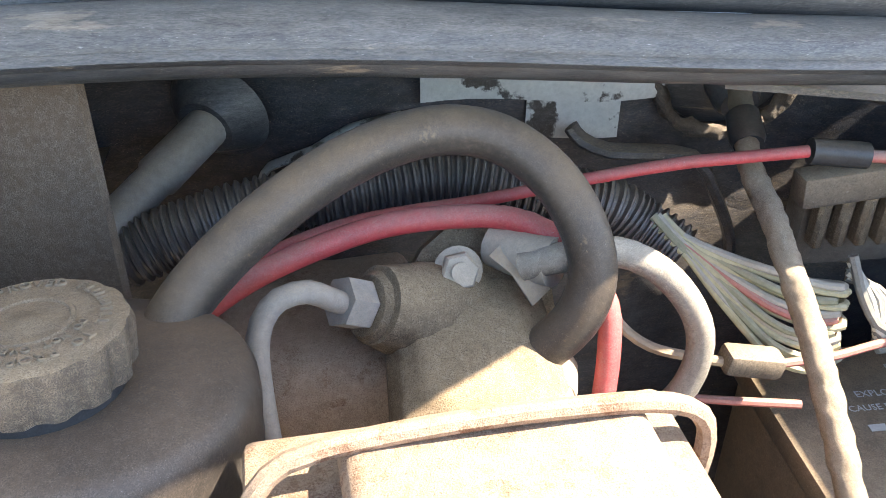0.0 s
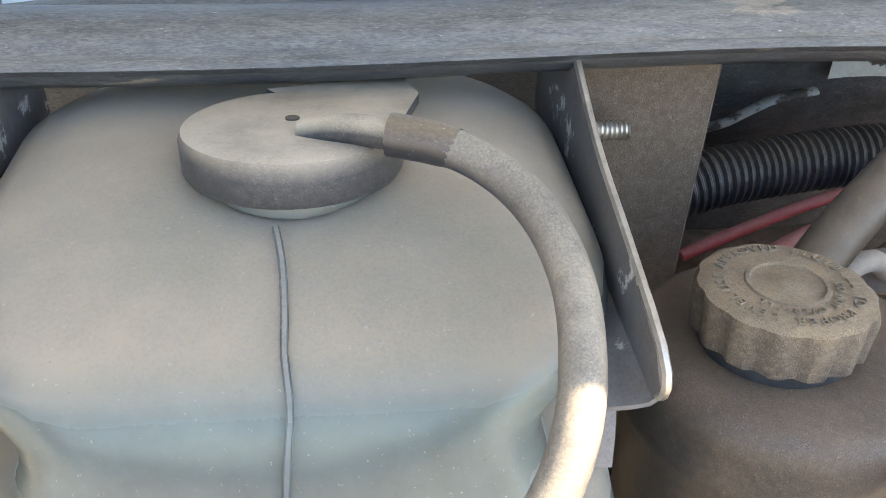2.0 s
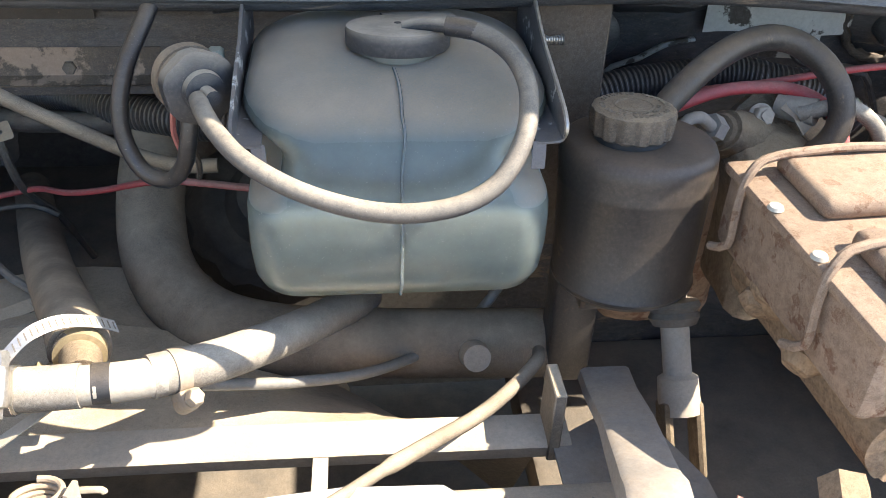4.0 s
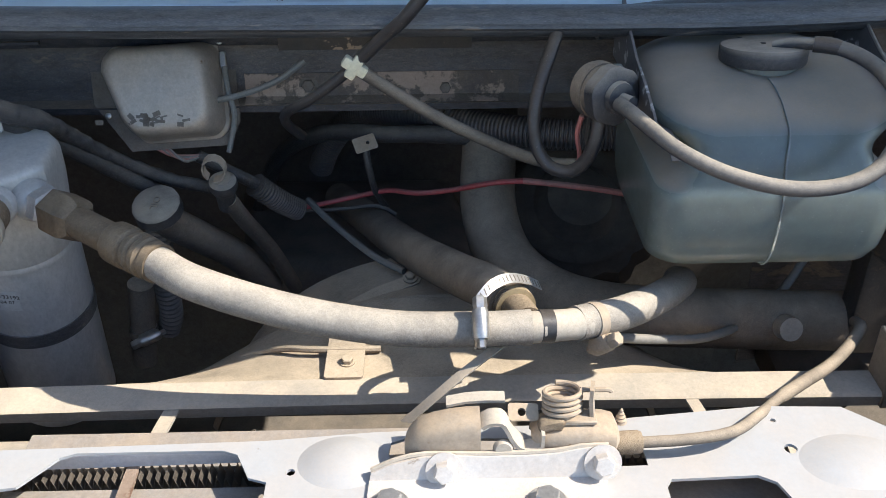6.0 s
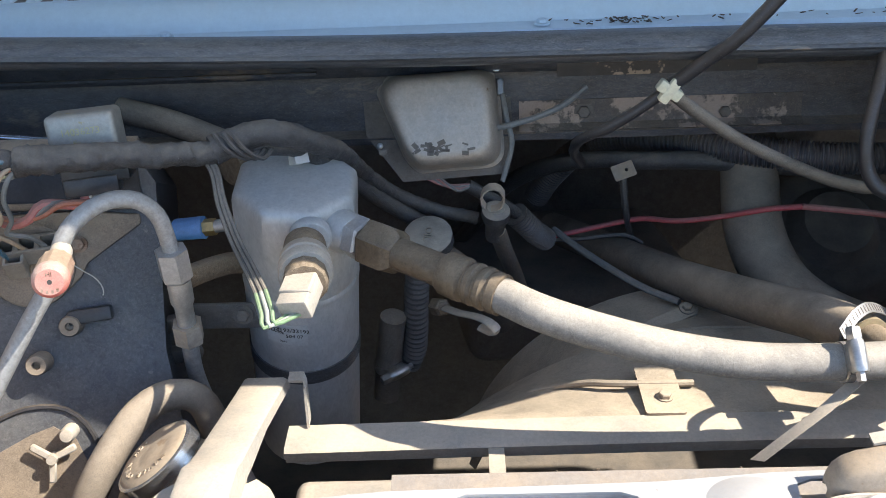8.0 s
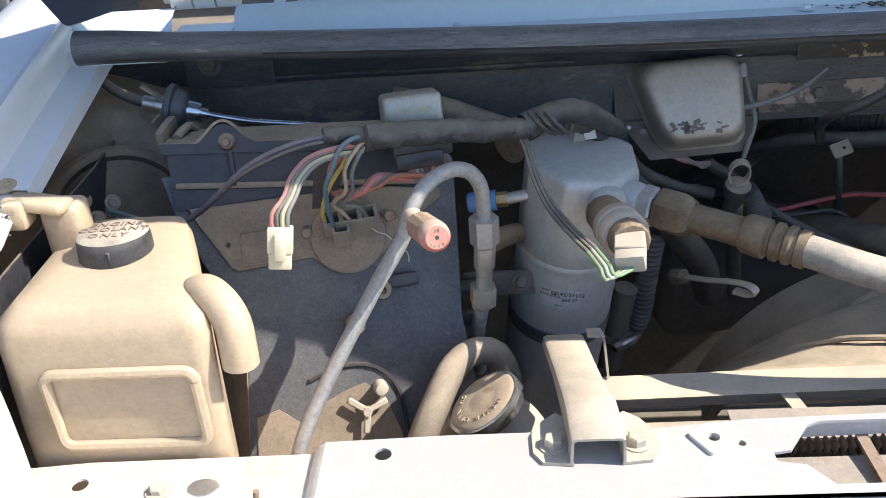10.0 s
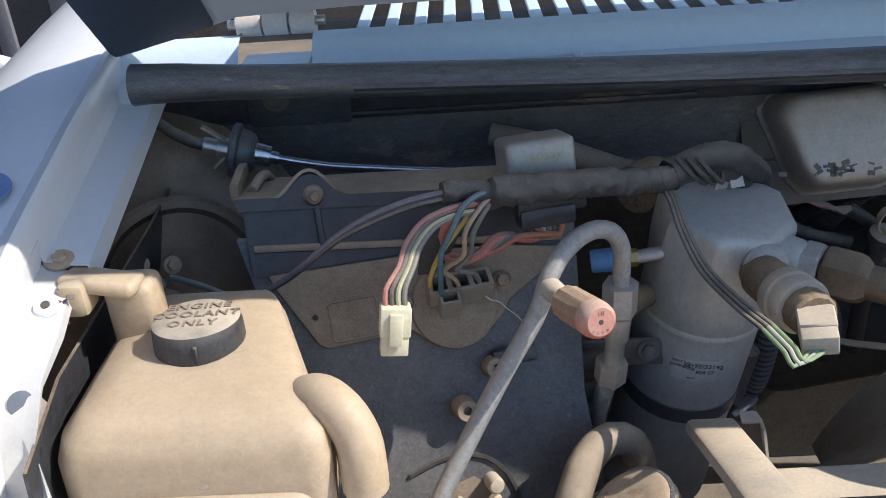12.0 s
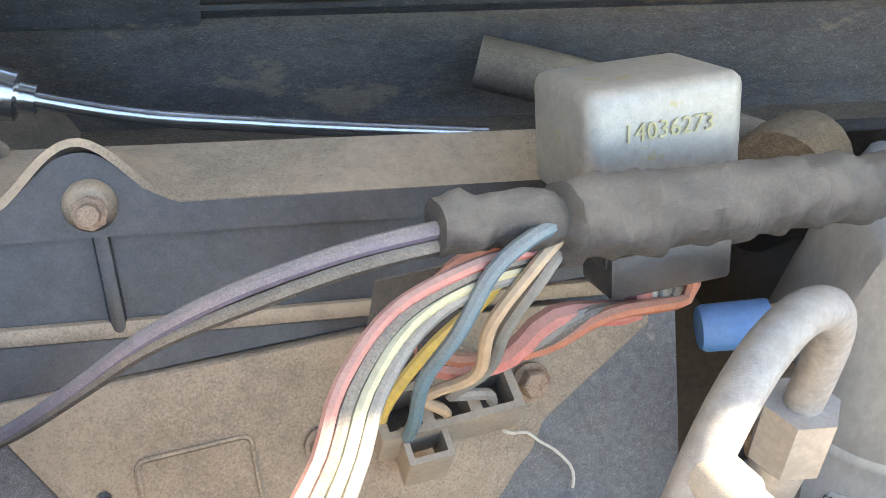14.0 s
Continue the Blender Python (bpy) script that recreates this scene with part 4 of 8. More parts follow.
for _ in range(26):
    c = random.choice(((-0.858, 0.085, 1.0385), (-0.838, -0.030, 0.905), (-0.852, -0.018, 0.955)))
    s_ = random.uniform(0.0015, 0.004)
    join(chips, box(s_, s_ * 0.7, 0.0015, 0, 1, Matrix.Translation((c[0] + random.gauss(0, 0.004), c[1] - 0.0012, c[2] + random.gauss(0, 0.006))) @ Euler((1.0, random.random(), random.random() * 3)).to_matrix().to_4x4()))
part("paint_chips", chips, DARK, wing, "flaked dark paint chips", smooth=0)

# ---- things: air-conditioning side ----
def along(p, q, t):
    return Vector(p).lerp(Vector(q), t)


# receiver-drier canister
DT, DA = Vector((-0.424, 0.263, 0.988)), Vector((0.10, -0.19, 1.0)).normalized()
drier = thing("receiver_drier", (-0.448, 0.31, 0.72), "silver aluminium receiver-drier canister with a black strap", "receiver drier")
DM = frame_z(DT, DA, 0)


def octagon(a, i):
    k = (a + math.pi / 8) % (math.pi / 4) - math.pi / 8
    return 1.0 if i > 8 else (0.955 / math.cos(k) if i <= 6 else (0.5 + 0.5 * 0.965 / math.cos(k) if i == 7 else 0.8 + 0.2 * 0.98 / math.cos(k)))


body = lathe([(0, 0.0005), (0.030, 0), (0.0440, -0.0006), (0.0478, -0.0022), (0.0502, -0.0055), (0.0512, -0.011), (0.0515, -0.032), (0.0514, -0.044), (0.0512, -0.054), (0.0510, -0.064), (0.0510, -0.094),
              (0.0503, -0.0955), (0.0514, -0.0985), (0.0514, -0.1015), (0.0503, -0.1045), (0.0506, -0.109), (0.0506, -0.32), (0, -0.32)], 64, DM, octagon)
part("canister", body, DRIER, drier)
strap = lathe([(0.0506, -0.180), (0.0520, -0.180), (0.0520, -0.196), (0.0506, -0.196)], 48, DM)
part("strap", strap, RUBBER, drier, "black rubber strap")
part("tab", ribbon([DM @ Vector((-0.002, 0.018, 0.0)), DM @ Vector((-0.002, 0.016, 0.012)), DM @ Vector((0.004, 0.010, 0.016)), DM @ Vector((0.006, 0.006, 0.010))], 0.011, 0.002, (1, 0.3, 0)), DRIER, drier)
# label on the front
lab = bmesh.new()
R0 = 0.0511
for r in (0,):
    rows = []
    for z in (-0.121, -0.145):
        rows.append([DM @ Vector((R0 * math.sin(a), -R0 * math.cos(a), z)) for a in [radians(-30 + 5.2 * k) for k in range(9)]])
    join(lab, grid_sheet(rows, -0.0003))
sticker = part("label", lab, STICKER, drier, "small grey part-number sticker")


def on_can(a, z, r=0.0513):
    a = radians(a)
    c = DM @ Vector((r * math.sin(a), -r * math.cos(a), z))
    n = (DM.to_3x3() @ Vector((math.sin(a), -math.cos(a), 0))).normalized()
    u = DM.to_3x3() @ Vector((0, 0, 1))
    x = u.cross(n)
    return Matrix.Translation(c) @ Matrix((x, u, n)).transposed().to_4x4()


lettering("34192/33192", 0.0062, on_can(-4, -0.1265, 0.0516), INK, sticker, 0.0001)
lettering("504 07", 0.0055, on_can(-1, -0.1335, 0.0516), INK, sticker, 0.0001)
lettering("PART NO.", 0.0036, on_can(-23, -0.1250, 0.0516), INK, sticker, 0.0001)
lettering("DATE CODE", 0.0036, on_can(-22, -0.1300, 0.0516), INK, sticker, 0.0001)
lettering("XH-7", 0.003, on_can(-12, -0.1410, 0.0516), INK, sticker, 0.0001)
# bosses and fittings
part("boss", lathe([(0.0, 0.008), (0.014, 0.008), (0.016, 0.006), (0.017, 0.0), (0, 0)], 28, frame_z((-0.408, 0.217, 0.958), (0.15, -1, 0.10))), DRIER, drier)
part("boss", lathe([(0.0, 0.010), (0.014, 0.010), (0.017, 0.006), (0.018, -0.006), (0, -0.006)], 28, frame_z((-0.384, 0.232, 0.953), (0.72, -0.60, 0.02))), DRIER, drier)
part("port_tube", tube([(-0.470, 0.252, 0.955), (-0.485, 0.252, 0.952), (-0.494, 0.253, 0.950)], 0.0055, 14, 0.004), ALU, drier)
bc = part("service_port", lathe([(0, 0), (0.0072, 0), (0.0072, 0.010), (0, 0.010)], 6, frame_z((-0.493, 0.253, 0.950), (-1, 0.10, -0.12))), BRASS, drier, "brass service port")
part("port_cap", lathe([(0, 0.026), (0.0082, 0.026), (0.0092, 0.024), (0.0095, 0.0), (0, 0)], 24, frame_z((-0.503, 0.254, 0.949), (-1, 0.10, -0.12)), lambda a, i: 1 + 0.03 * math.cos(a * 10)), BLUECAP, bc, "blue plastic cap")

# pressure switch on the drier
switch = thing("pressure_switch", (-0.406, 0.205, 0.957), "dusty pressure switch with a cream plug and green wires", "switch")
SA = Vector((0.17, -0.97, 0.12)).normalized()
SP = Vector((-0.4125, 0.212, 0.9535))
part("base", lathe([(0, -0.006), (0.0130, -0.006), (0.0150, 0.002), (0.0165, 0.004), (0.0170, 0.024), (0.0155, 0.028), (0.0150, 0.034), (0, 0.034)], 32, frame_z(SP, SA)), CAST, switch)
part("collar", lathe([(0, 0.032), (0.0180, 0.032), (0.0196, 0.034), (0.0200, 0.044), (0.0180, 0.0452), (0.0180, 0.0475), (0.0200, 0.0488), (0.0200, 0.058), (0.0186, 0.0605), (0, 0.0605)], 36, frame_z(SP, SA)), STRAP, switch)
part("crimp_ring", lathe([(0, 0.060), (0.0158, 0.060), (0.0160, 0.073), (0.0140, 0.075), (0, 0.075)], 36, frame_z(SP, SA), lambda a, i: 1 + 0.025 * math.cos(a * 24)), CAST, switch)
PLM = frame_z(SP + SA * 0.082 + Vector((-0.004, -0.004, -0.003)), (-0.16, -0.92, -0.22), 12)
part("plug", box(0.0225, 0.0165, 0.030, 0.0016, 2, PLM), STRAP, switch, "cream wiring plug")
part("plug_rib", box(0.0235, 0.0045, 0.018, 0.001, 1, PLM @ Matrix.Translation((0, 0.0075, -0.004))), STRAP, switch)
for m_, dx in ((W_GREEN, -0.0042), (W_WHITE, 0.0), (W_GREEN, 0.0036)):
    run = [Vector(q) + Vector((dx * (0.5 + 0.5 * k / 7), 0.3 * dx, 0.2 * dx)) for k, q in enumerate([(-0.4905, 0.229, 1.034), (-0.4772, 0.225, 1.0147), (-0.4706, 0.208, 0.9943), (-0.4592, 0.188, 0.9733), (-0.4432, 0.16, 0.9626), (-0.4313, 0.135, 0.9597), (-0.4234, 0.114, 0.9559), (-0.4203, 0.105, 0.9513)])] + [PLM @ Vector((dx * 1.2, -0.004, 0.013))]
    part("wire", tube(run[:6], 0.0016, 8, 0.005), W_BLACK, switch, "dark dusty upper wire")
    part("wire", tube(run[5:], 0.0015, 8, 0.005), m_, switch)

# suction hose with its nut, crimp and clamps
hose = thing("suction_hose", (-0.15, 0.12, 0.91), "thick grey dusty air-conditioning hose with crimped end fitting", "hose")
n0, n1 = Vector((-0.378, 0.230, 0.951)), Vector((-0.252, 0.136, 0.946))
ax = (n1 - n0).normalized()
part("nut", hexa(0.0180, 0.013, frame_z(n0 + ax * 0.003, ax, 10), 0.002), ALU, hose)
part("union", lathe([(0, 0.0), (0.0165, 0.0), (0.0195, 0.002), (0.0200, 0.005), (0.0200, 0.024), (0.0185, 0.029), (0.0145, 0.033), (0, 0.033)], 6, frame_z(n0 + ax * 0.017, ax, 25)), UNION, hose)
part("stem", lathe([(0, 0.05), (0.0128, 0.05), (0.0128, 0.10), (0, 0.10)], 24, frame_z(n0, ax)), UNION, hose)
part("crimp", roughen(lathe([(0, 0.094), (0.0150, 0.094), (0.0168, 0.097), (0.0170, 0.110), (0.0164, 0.1135), (0.0136, 0.1155), (0.0136, 0.1175), (0.0162, 0.1195), (0.0162, 0.1235), (0.0136, 0.1255), (0.0136, 0.1275), (0.0162, 0.1295), (0.0162, 0.1335), (0.0138, 0.1355), (0.0138, 0.1375), (0.0156, 0.1390), (0.0154, 0.146), (0, 0.146)], 36, frame_z(n0, ax)), 0.0006, 0.006, 0), UNION, hose, "ribbed crimp sleeve caked in dust")
part("hose_run", tube([(-0.262, 0.143, 0.9465), (-0.235, 0.124, 0.943), (-0.19, 0.114, 0.931), (-0.14, 0.110, 0.918), (-0.085, 0.108, 0.909), (-0.026, 0.108, 0.907), (0.012, 0.110, 0.9065)], 0.0132, 24, 0.008), HOSE_GREY, hose)

heater_hose = thing("heater_hose", (0.10, 0.16, 0.88), "dusty grey rubber hose clamped to a tee joint", "hose")
part("hose_run", tube([(0.047, 0.122, 0.900), (0.083, 0.142, 0.893), (0.120, 0.180, 0.878), (0.150, 0.225, 0.858), (0.170, 0.265, 0.838), (0.18, 0.31, 0.81)], 0.0135, 24, 0.008), HOSE_GREY, heater_hose)
tee = thing("hose_tee", (0.02, 0.112, 0.905), "pale plastic hose tee with a black painted band", "hose tee")
part("pipe", tube([(0.005, 0.1095, 0.9065), (0.028, 0.1125, 0.9055), (0.055, 0.124, 0.899)], 0.0118, 20, 0.006), STRAP, tee)
part("band", tube([(0.018, 0.1112, 0.9062), (0.028, 0.1127, 0.9054)], 0.0124, 20, 0.006), PLASTIC, tee, "black band")
part("branch", tube([(0.010, 0.118, 0.905), (0.004, 0.140, 0.902), (-0.004, 0.165, 0.897)], 0.0125, 20, 0.006), CAST, tee)


def clamp(at, axis, r, screw_turn, label, tail=(), mat_=STEEL, wide=None):
    """A worm-drive hose clamp: slotted band, housing, screw and the loose end of the band."""
    c = thing("hose_clamp", at, label, "hose clamp", "hose clamps")
    m = frame_z(at, axis)
    w = 0.0042
    part("band", lathe([(r, -w), (r + 0.0008, -w), (r + 0.0008, w), (r, w)], 36, m), mat_, c)
    slots = bmesh.new()
    for k in range(-9, 10):
        a = radians(screw_turn + 60 + k * 6)
        join(slots, box(0.0012, 0.0009, 0.0056, 0, 1, m @ Matrix.Rotation(a, 4, "Z") @ Matrix.Translation((0, r + 0.0008, 0)) @ Matrix.Rotation(0.5, 4, "Y")))
    part("slots", slots, DARK, c, smooth=0)
    s = m @ Matrix.Rotation(radians(screw_turn), 4, "Z") @ Matrix.Translation((0, r + 0.0035, 0))
    hb = box(0.016, 0.0050, 0.0115, 0.0015, 2, s @ Matrix.Translation((0, -0.001, 0)))
    join(hb, lathe([(0, -0.009), (0.0050, -0.009), (0.0058, -0.007), (0.0058, 0.006), (0.0050, 0.009), (0, 0.009)], 18, s @ Matrix.Translation((0, 0.0022, 0)) @ Matrix.Rotation(radians(90), 4, "Y")))
    grow = s @ Matrix.Diagonal((1.22, 1.15, 1.05, 1)) @ s.inverted()
    hb.transform(grow)
    part("housing", hb, mat_, c)
    sc = lathe([(0, -0.014), (0.0030, -0.014), (0.0034, 0.009), (0.0048, 0.009), (0.0052, 0.011), (0.0050, 0.0155), (0.0040, 0.0165), (0, 0.0165)], 6, s @ Matrix.Translation((0, 0.0022, 0)) @ Matrix.Rotation(radians(90), 4, "Y"))
    sc.transform(grow)
    part("screw", sc, mat_, c)
    if tail:
        pts = smooth_line(tail, 0.0035)
        zz = Vector(wide).normalized() if wide else m.to_3x3() @ Vector((0, 0, 1))
        part("band_end", ribbon(pts, 0.0080, 0.0008, zz), mat_, c)
        sl = bmesh.new()
        for k in range(1, len(pts)):
            p = pts[k].lerp(pts[k - 1], 0.5)
            d = (pts[k] - pts[k - 1]).normalized()
            join(sl, box(0.0010, 0.0050, 0.0012, 0, 1, Matrix.Translation(p) @ Matrix((d, zz, d.cross(zz))).transposed().to_4x4()))
        part("slots", sl, DARK, c, smooth=0)
    return c


clamp((-0.026, 0.108, 0.907), (1, 0.02, 0), 0.0134, 42, "bright worm-drive clamp with its loose band end curling up", tail=[(-0.028, 0.118, 0.9235), (-0.0167, 0.128, 0.9312), (-0.0027, 0.140, 0.9300), (0.0124, 0.151, 0.9205), (0.0233, 0.157, 0.9112)], wide=(-0.35, 0.55, 0.65))
clamp((0.062, 0.130, 0.897), (0.82, 0.5, -0.15), 0.0137, 128, "dusty worm-drive clamp on the hose joint", mat_=STEEL_DUSTY)
clamp((0.003, 0.144, 0.902), (-0.2, 1, -0.15), 0.0150, 40, "dusty worm-drive clamp on the branch of the tee", mat_=GOLD_PLATE)

branch_hose = thing("branch_hose", (-0.05, 0.30, 0.85), "dust-covered grey rubber hose running down into the bay", "hose")
part("hose_run", tube([(0.001, 0.150, 0.900), (-0.015, 0.190, 0.888), (-0.040, 0.245, 0.866), (-0.085, 0.35, 0.828), (-0.135, 0.48, 0.788), (-0.18, 0.60, 0.75)], 0.0190, 20, 0.012), HOSE_TAN, branch_hose)
air_duct = thing("radiator_hose", (0.05, 0.30, 0.83), "thick tan dust-covered radiator hose bending through the dark bay", "radiator hose")
part("hose_run", tube([(0.010, 0.520, 0.960), (0.002, 0.440, 0.900), (-0.002, 0.385, 0.855), (0.012, 0.330, 0.826), (0.050, 0.285, 0.812), (0.110, 0.265, 0.804), (0.20, 0.262, 0.798), (0.33, 0.262, 0.792)], 0.0285, 28, 0.012), HOSE_TAN, air_duct)
part("side_plug", lathe([(0, 0), (0.012, 0), (0.011, 0.012), (0, 0.013)], 20, frame_z((0.262, 0.236, 0.806), (0.1, -0.9, 0.4))), STRAP, air_duct)

# long corrugated conduit across the firewall
cond = thing("corrugated_conduit", (0.2, 0.39, 0.93), "black corrugated wiring conduit along the firewall", "conduit")
part("conduit", conduit([(-0.200, 0.600, 0.795), (-0.185, 0.575, 0.835), (-0.155, 0.545, 0.880), (-0.115, 0.505, 0.908), (-0.060, 0.455, 0.925), (0.0, 0.418, 0.928), (0.07, 0.392, 0.930), (0.15, 0.385, 0.932), (0.25, 0.387, 0.936),
                         (0.3307, 0.372, 0.9487), (0.3599, 0.375, 0.9571), (0.3944, 0.380, 0.9657), (0.4289, 0.385, 0.9687), (0.4673, 0.388, 0.972), (0.4949, 0.388, 0.9734), (0.5223, 0.384, 0.9692), (0.567, 0.378, 0.9601), (0.5867, 0.372, 0.9493), (0.6045, 0.360, 0.9389)], 0.0155, 0.0042, 16), CORRUGATED, cond)
bundle = thing("taped_loom", (-0.14, 0.46, 0.87), "black taped wiring loom with a small steel tab", "wiring loom")
part("loom", tube([(-0.30, 0.66, 0.70), (-0.27, 0.60, 0.77), (-0.25, 0.56, 0.82), (-0.225, 0.53, 0.855), (-0.19, 0.49, 0.888), (-0.150, 0.46, 0.906), (-0.105, 0.435, 0.914), (-0.075, 0.43, 0.916), (-0.03, 0.432, 0.912), (0.04, 0.43, 0.905), (0.12, 0.44, 0.90)], 0.0095, 14, 0.010), TAPE, bundle)
part("tab", plate(rounded(-0.012, 0.012, -0.008, 0.008, 0.002), 0, 0.0015, (circle(0.003, 0, 0.002, 8),), frame_z((-0.128, 0.425, 0.908), (0.2, -0.75, 0.6), 20)), STEEL_DUSTY, bundle)
part("wire", tube([(-0.128, 0.428, 0.905), (-0.126, 0.425, 0.885), (-0.120, 0.43, 0.850), (-0.105, 0.46, 0.80), (-0.09, 0.48, 0.74)], 0.0038, 8, 0.01), W_BLACK, bundle)

red_wire = thing("red_wire", (-0.09, 0.42, 0.85), "red wire leaving a conduit and crossing the dark bay", "wire")
part("wire", tube([(-0.205, 0.432, 0.829), (-0.17, 0.438, 0.833), (-0.135, 0.436, 0.842), (-0.105, 0.425, 0.853), (-0.075, 0.405, 0.860), (-0.04, 0.388, 0.872), (0.0, 0.368, 0.890), (0.03, 0.360, 0.896)], 0.0028, 8, 0.006), W_RED, red_wire)
part("tail", tube([(0.03, 0.360, 0.896), (0.06, 0.358, 0.893), (0.10, 0.356, 0.888), (0.13, 0.356, 0.882)], 0.0032, 8, 0.006), W_REDPALE, red_wire, "dust-faded end of the wire")
part("dark_wire", tube([(-0.20, 0.436, 0.824), (-0.16, 0.445, 0.820), (-0.12, 0.44, 0.826), (-0.10, 0.44, 0.815)], 0.0024, 8, 0.008), W_BLACK, red_wire)
split = thing("split_conduit", (-0.22, 0.41, 0.86), "short corrugated conduit ending above the engine", "conduit")
part("conduit", conduit([(-0.238, 0.388, 0.882), (-0.228, 0.395, 0.868), (-0.216, 0.41, 0.848), (-0.205, 0.425, 0.832)], 0.0125, 0.0036, 16), CORRUGATED, split)
part("loom", tube([(-0.285, 0.368, 0.925), (-0.262, 0.372, 0.908), (-0.245, 0.380, 0.893), (-0.236, 0.390, 0.880)], 0.0062, 10, 0.008), TAPE, split)

# washer hose with the white clip
wash = thing("washer_tubing", (-0.12, 0.29, 1.04), "grey washer tubing joined by a white plastic tee", "tubing")
part("tube_up", tube([(-0.119, 0.293, 1.044), (-0.098, 0.283, 1.066), (-0.072, 0.270, 1.094), (-0.030, 0.270, 1.15), (0.02, 0.29, 1.24), (0.03, 0.30, 1.315)], 0.0056, 12, 0.01), HOSE_BLACK, wash)
part("tube_right", tube([(-0.117, 0.292, 1.037), (-0.095, 0.300, 1.018), (-0.055, 0.304, 0.990), (-0.015, 0.300, 0.970), (0.020, 0.292, 0.957), (0.05, 0.288, 0.950), (0.075, 0.288, 0.950)], 0.0054, 12, 0.01), HOSE_TAN, wash)
part("tube_left", tube([(-0.124, 0.295, 1.038), (-0.145, 0.300, 1.020), (-0.168, 0.306, 1.003), (-0.186, 0.318, 0.990), (-0.190, 0.335, 0.972), (-0.180, 0.355, 0.950)], 0.0046, 12, 0.01), HOSE_BLACK, wash)
tee_bm = box(0.022, 0.009, 0.010, 0.002, 2, Matrix.Translation((-0.121, 0.291, 1.041)) @ Matrix.Rotation(0.6, 4, "Y"))
join(tee_bm, box(0.009, 0.009, 0.022, 0.002, 2, Matrix.Translation((-0.121, 0.2905, 1.041)) @ Matrix.Rotation(0.6, 4, "Y")))
part("tee", tee_bm, CREAM, wash, "white plastic tee joint")
thin = solid("thin_cable", tube([(-0.30, 0.37, 0.985), (-0.27, 0.365, 0.982), (-0.235, 0.365, 0.988), (-0.20, 0.368, 1.000), (-0.175, 0.378, 1.015)], 0.0030, 8, 0.008), W_GREY, "thin dusty cable crossing behind the regulator", "cable")

# voltage regulator
reg = thing("voltage_regulator", (-0.310, 0.375, 0.98), "dull silver voltage regulator can with a sooty mark", "voltage regulator")
RM = Matrix.Translation((-0.308, 0.388, 0.984)) @ Matrix.Rotation(radians(66), 4, "X") @ Matrix.Rotation(radians(3), 4, "Z") @ Matrix.Scale(1.1, 4)
part("base_plate", plate([(-0.064, -0.008), (-0.036, -0.050), (0.048, -0.050), (0.060, -0.030), (0.060, 0.028), (0.062, 0.050), (0.040, 0.052), (0.030, 0.044), (-0.050, 0.044), (-0.064, 0.028)], 0, 0.0025, (), RM), DARK, reg, "black base plate")
can = bmesh.new()
loops = []
for z, k, r in ((0.003, 1.10, 0.014), (0.006, 1.10, 0.014), (0.008, 1.04, 0.014), (0.013, 1.02, 0.015), (0.028, 0.97, 0.017), (0.034, 0.93, 0.018), (0.038, 0.875, 0.018), (0.0405, 0.80, 0.018), (0.041, 0.70, 0.016)):
    loops.append([can.verts.new((x * k, y * k, z)) for x, y in rounded(-0.047, 0.047, -0.040, 0.037, r)])
for a, b in zip(loops, loops[1:]):
    for k in range(len(a)):
        can.faces.new((a[k], a[(k + 1) % len(a)], b[(k + 1) % len(b)], b[k]))
can.faces.new(loops[-1])
can.faces.new(loops[0])
for v in can.verts:
    if v.co.x < 0 and v.co.y < 0.01:
        v.co.x *= 1 + 9.0 * (v.co.y - 0.01)
can.transform(RM)
part("can", can, REG, reg)
part("mount_ear", plate(rounded(0.036, 0.060, 0.030, 0.053, 0.008), 0.0028, 0.005, (), RM), GOLD_PLATE, reg, "gold-plated mounting ear")
part("screw", lathe([(0, 0.006), (0.0055, 0.005), (0.0065, 0.001), (0.0065, 0), (0, 0)], 18, RM @ Matrix.Translation((0.050, 0.041, 0.005))), STEEL, reg)
part("rivet", lathe([(0, 0.002), (0.0028, 0), (0, 0)], 10, RM @ Matrix.Translation((-0.053, -0.018, 0.003))), STEEL, reg)
mk = bmesh.new()
random.seed(3)
for _ in range(26):
    join(mk, box(random.uniform(0.002, 0.007), random.uniform(0.001, 0.004), 0.0002, 0, 1, RM @ Matrix.Translation((random.gauss(-0.004, 0.012), random.gauss(-0.024, 0.0025), 0.0411)) @ Matrix.Rotation(random.gauss(0, 0.4), 4, "Z")))
tagged(part("soot_mark", mk, DARK, reg, "sooty mark", smooth=0), kind="stuff")
part("terminal", box(0.006, 0.004, 0.014, 0.001, 1, RM @ Matrix.Translation((0.052, 0.022, 0.010)) @ Matrix.Rotation(1.5, 4, "X")), STEEL, reg)
part("lead", tube([RM @ Vector((0.053, 0.016, 0.012)), RM @ Vector((0.055, -0.004, 0.016)), RM @ Vector((0.058, -0.025, 0.014)), RM @ Vector((0.052, -0.045, 0.008)), RM @ Vector((0.048, -0.056, 0.006))], 0.0026, 8, 0.006), W_GREY, reg)
for k in range(4):
    part("wire", tube([(-0.325 + 0.004 * k, 0.368, 0.935), (-0.308 + 0.003 * k, 0.360 - 0.002 * k, 0.930), (-0.292, 0.362 - 0.002 * k, 0.928 - 0.001 * k), (-0.280, 0.367, 0.926)], 0.0016, 6, 0.006), W_GREY if k % 2 else W_REDPALE, reg)

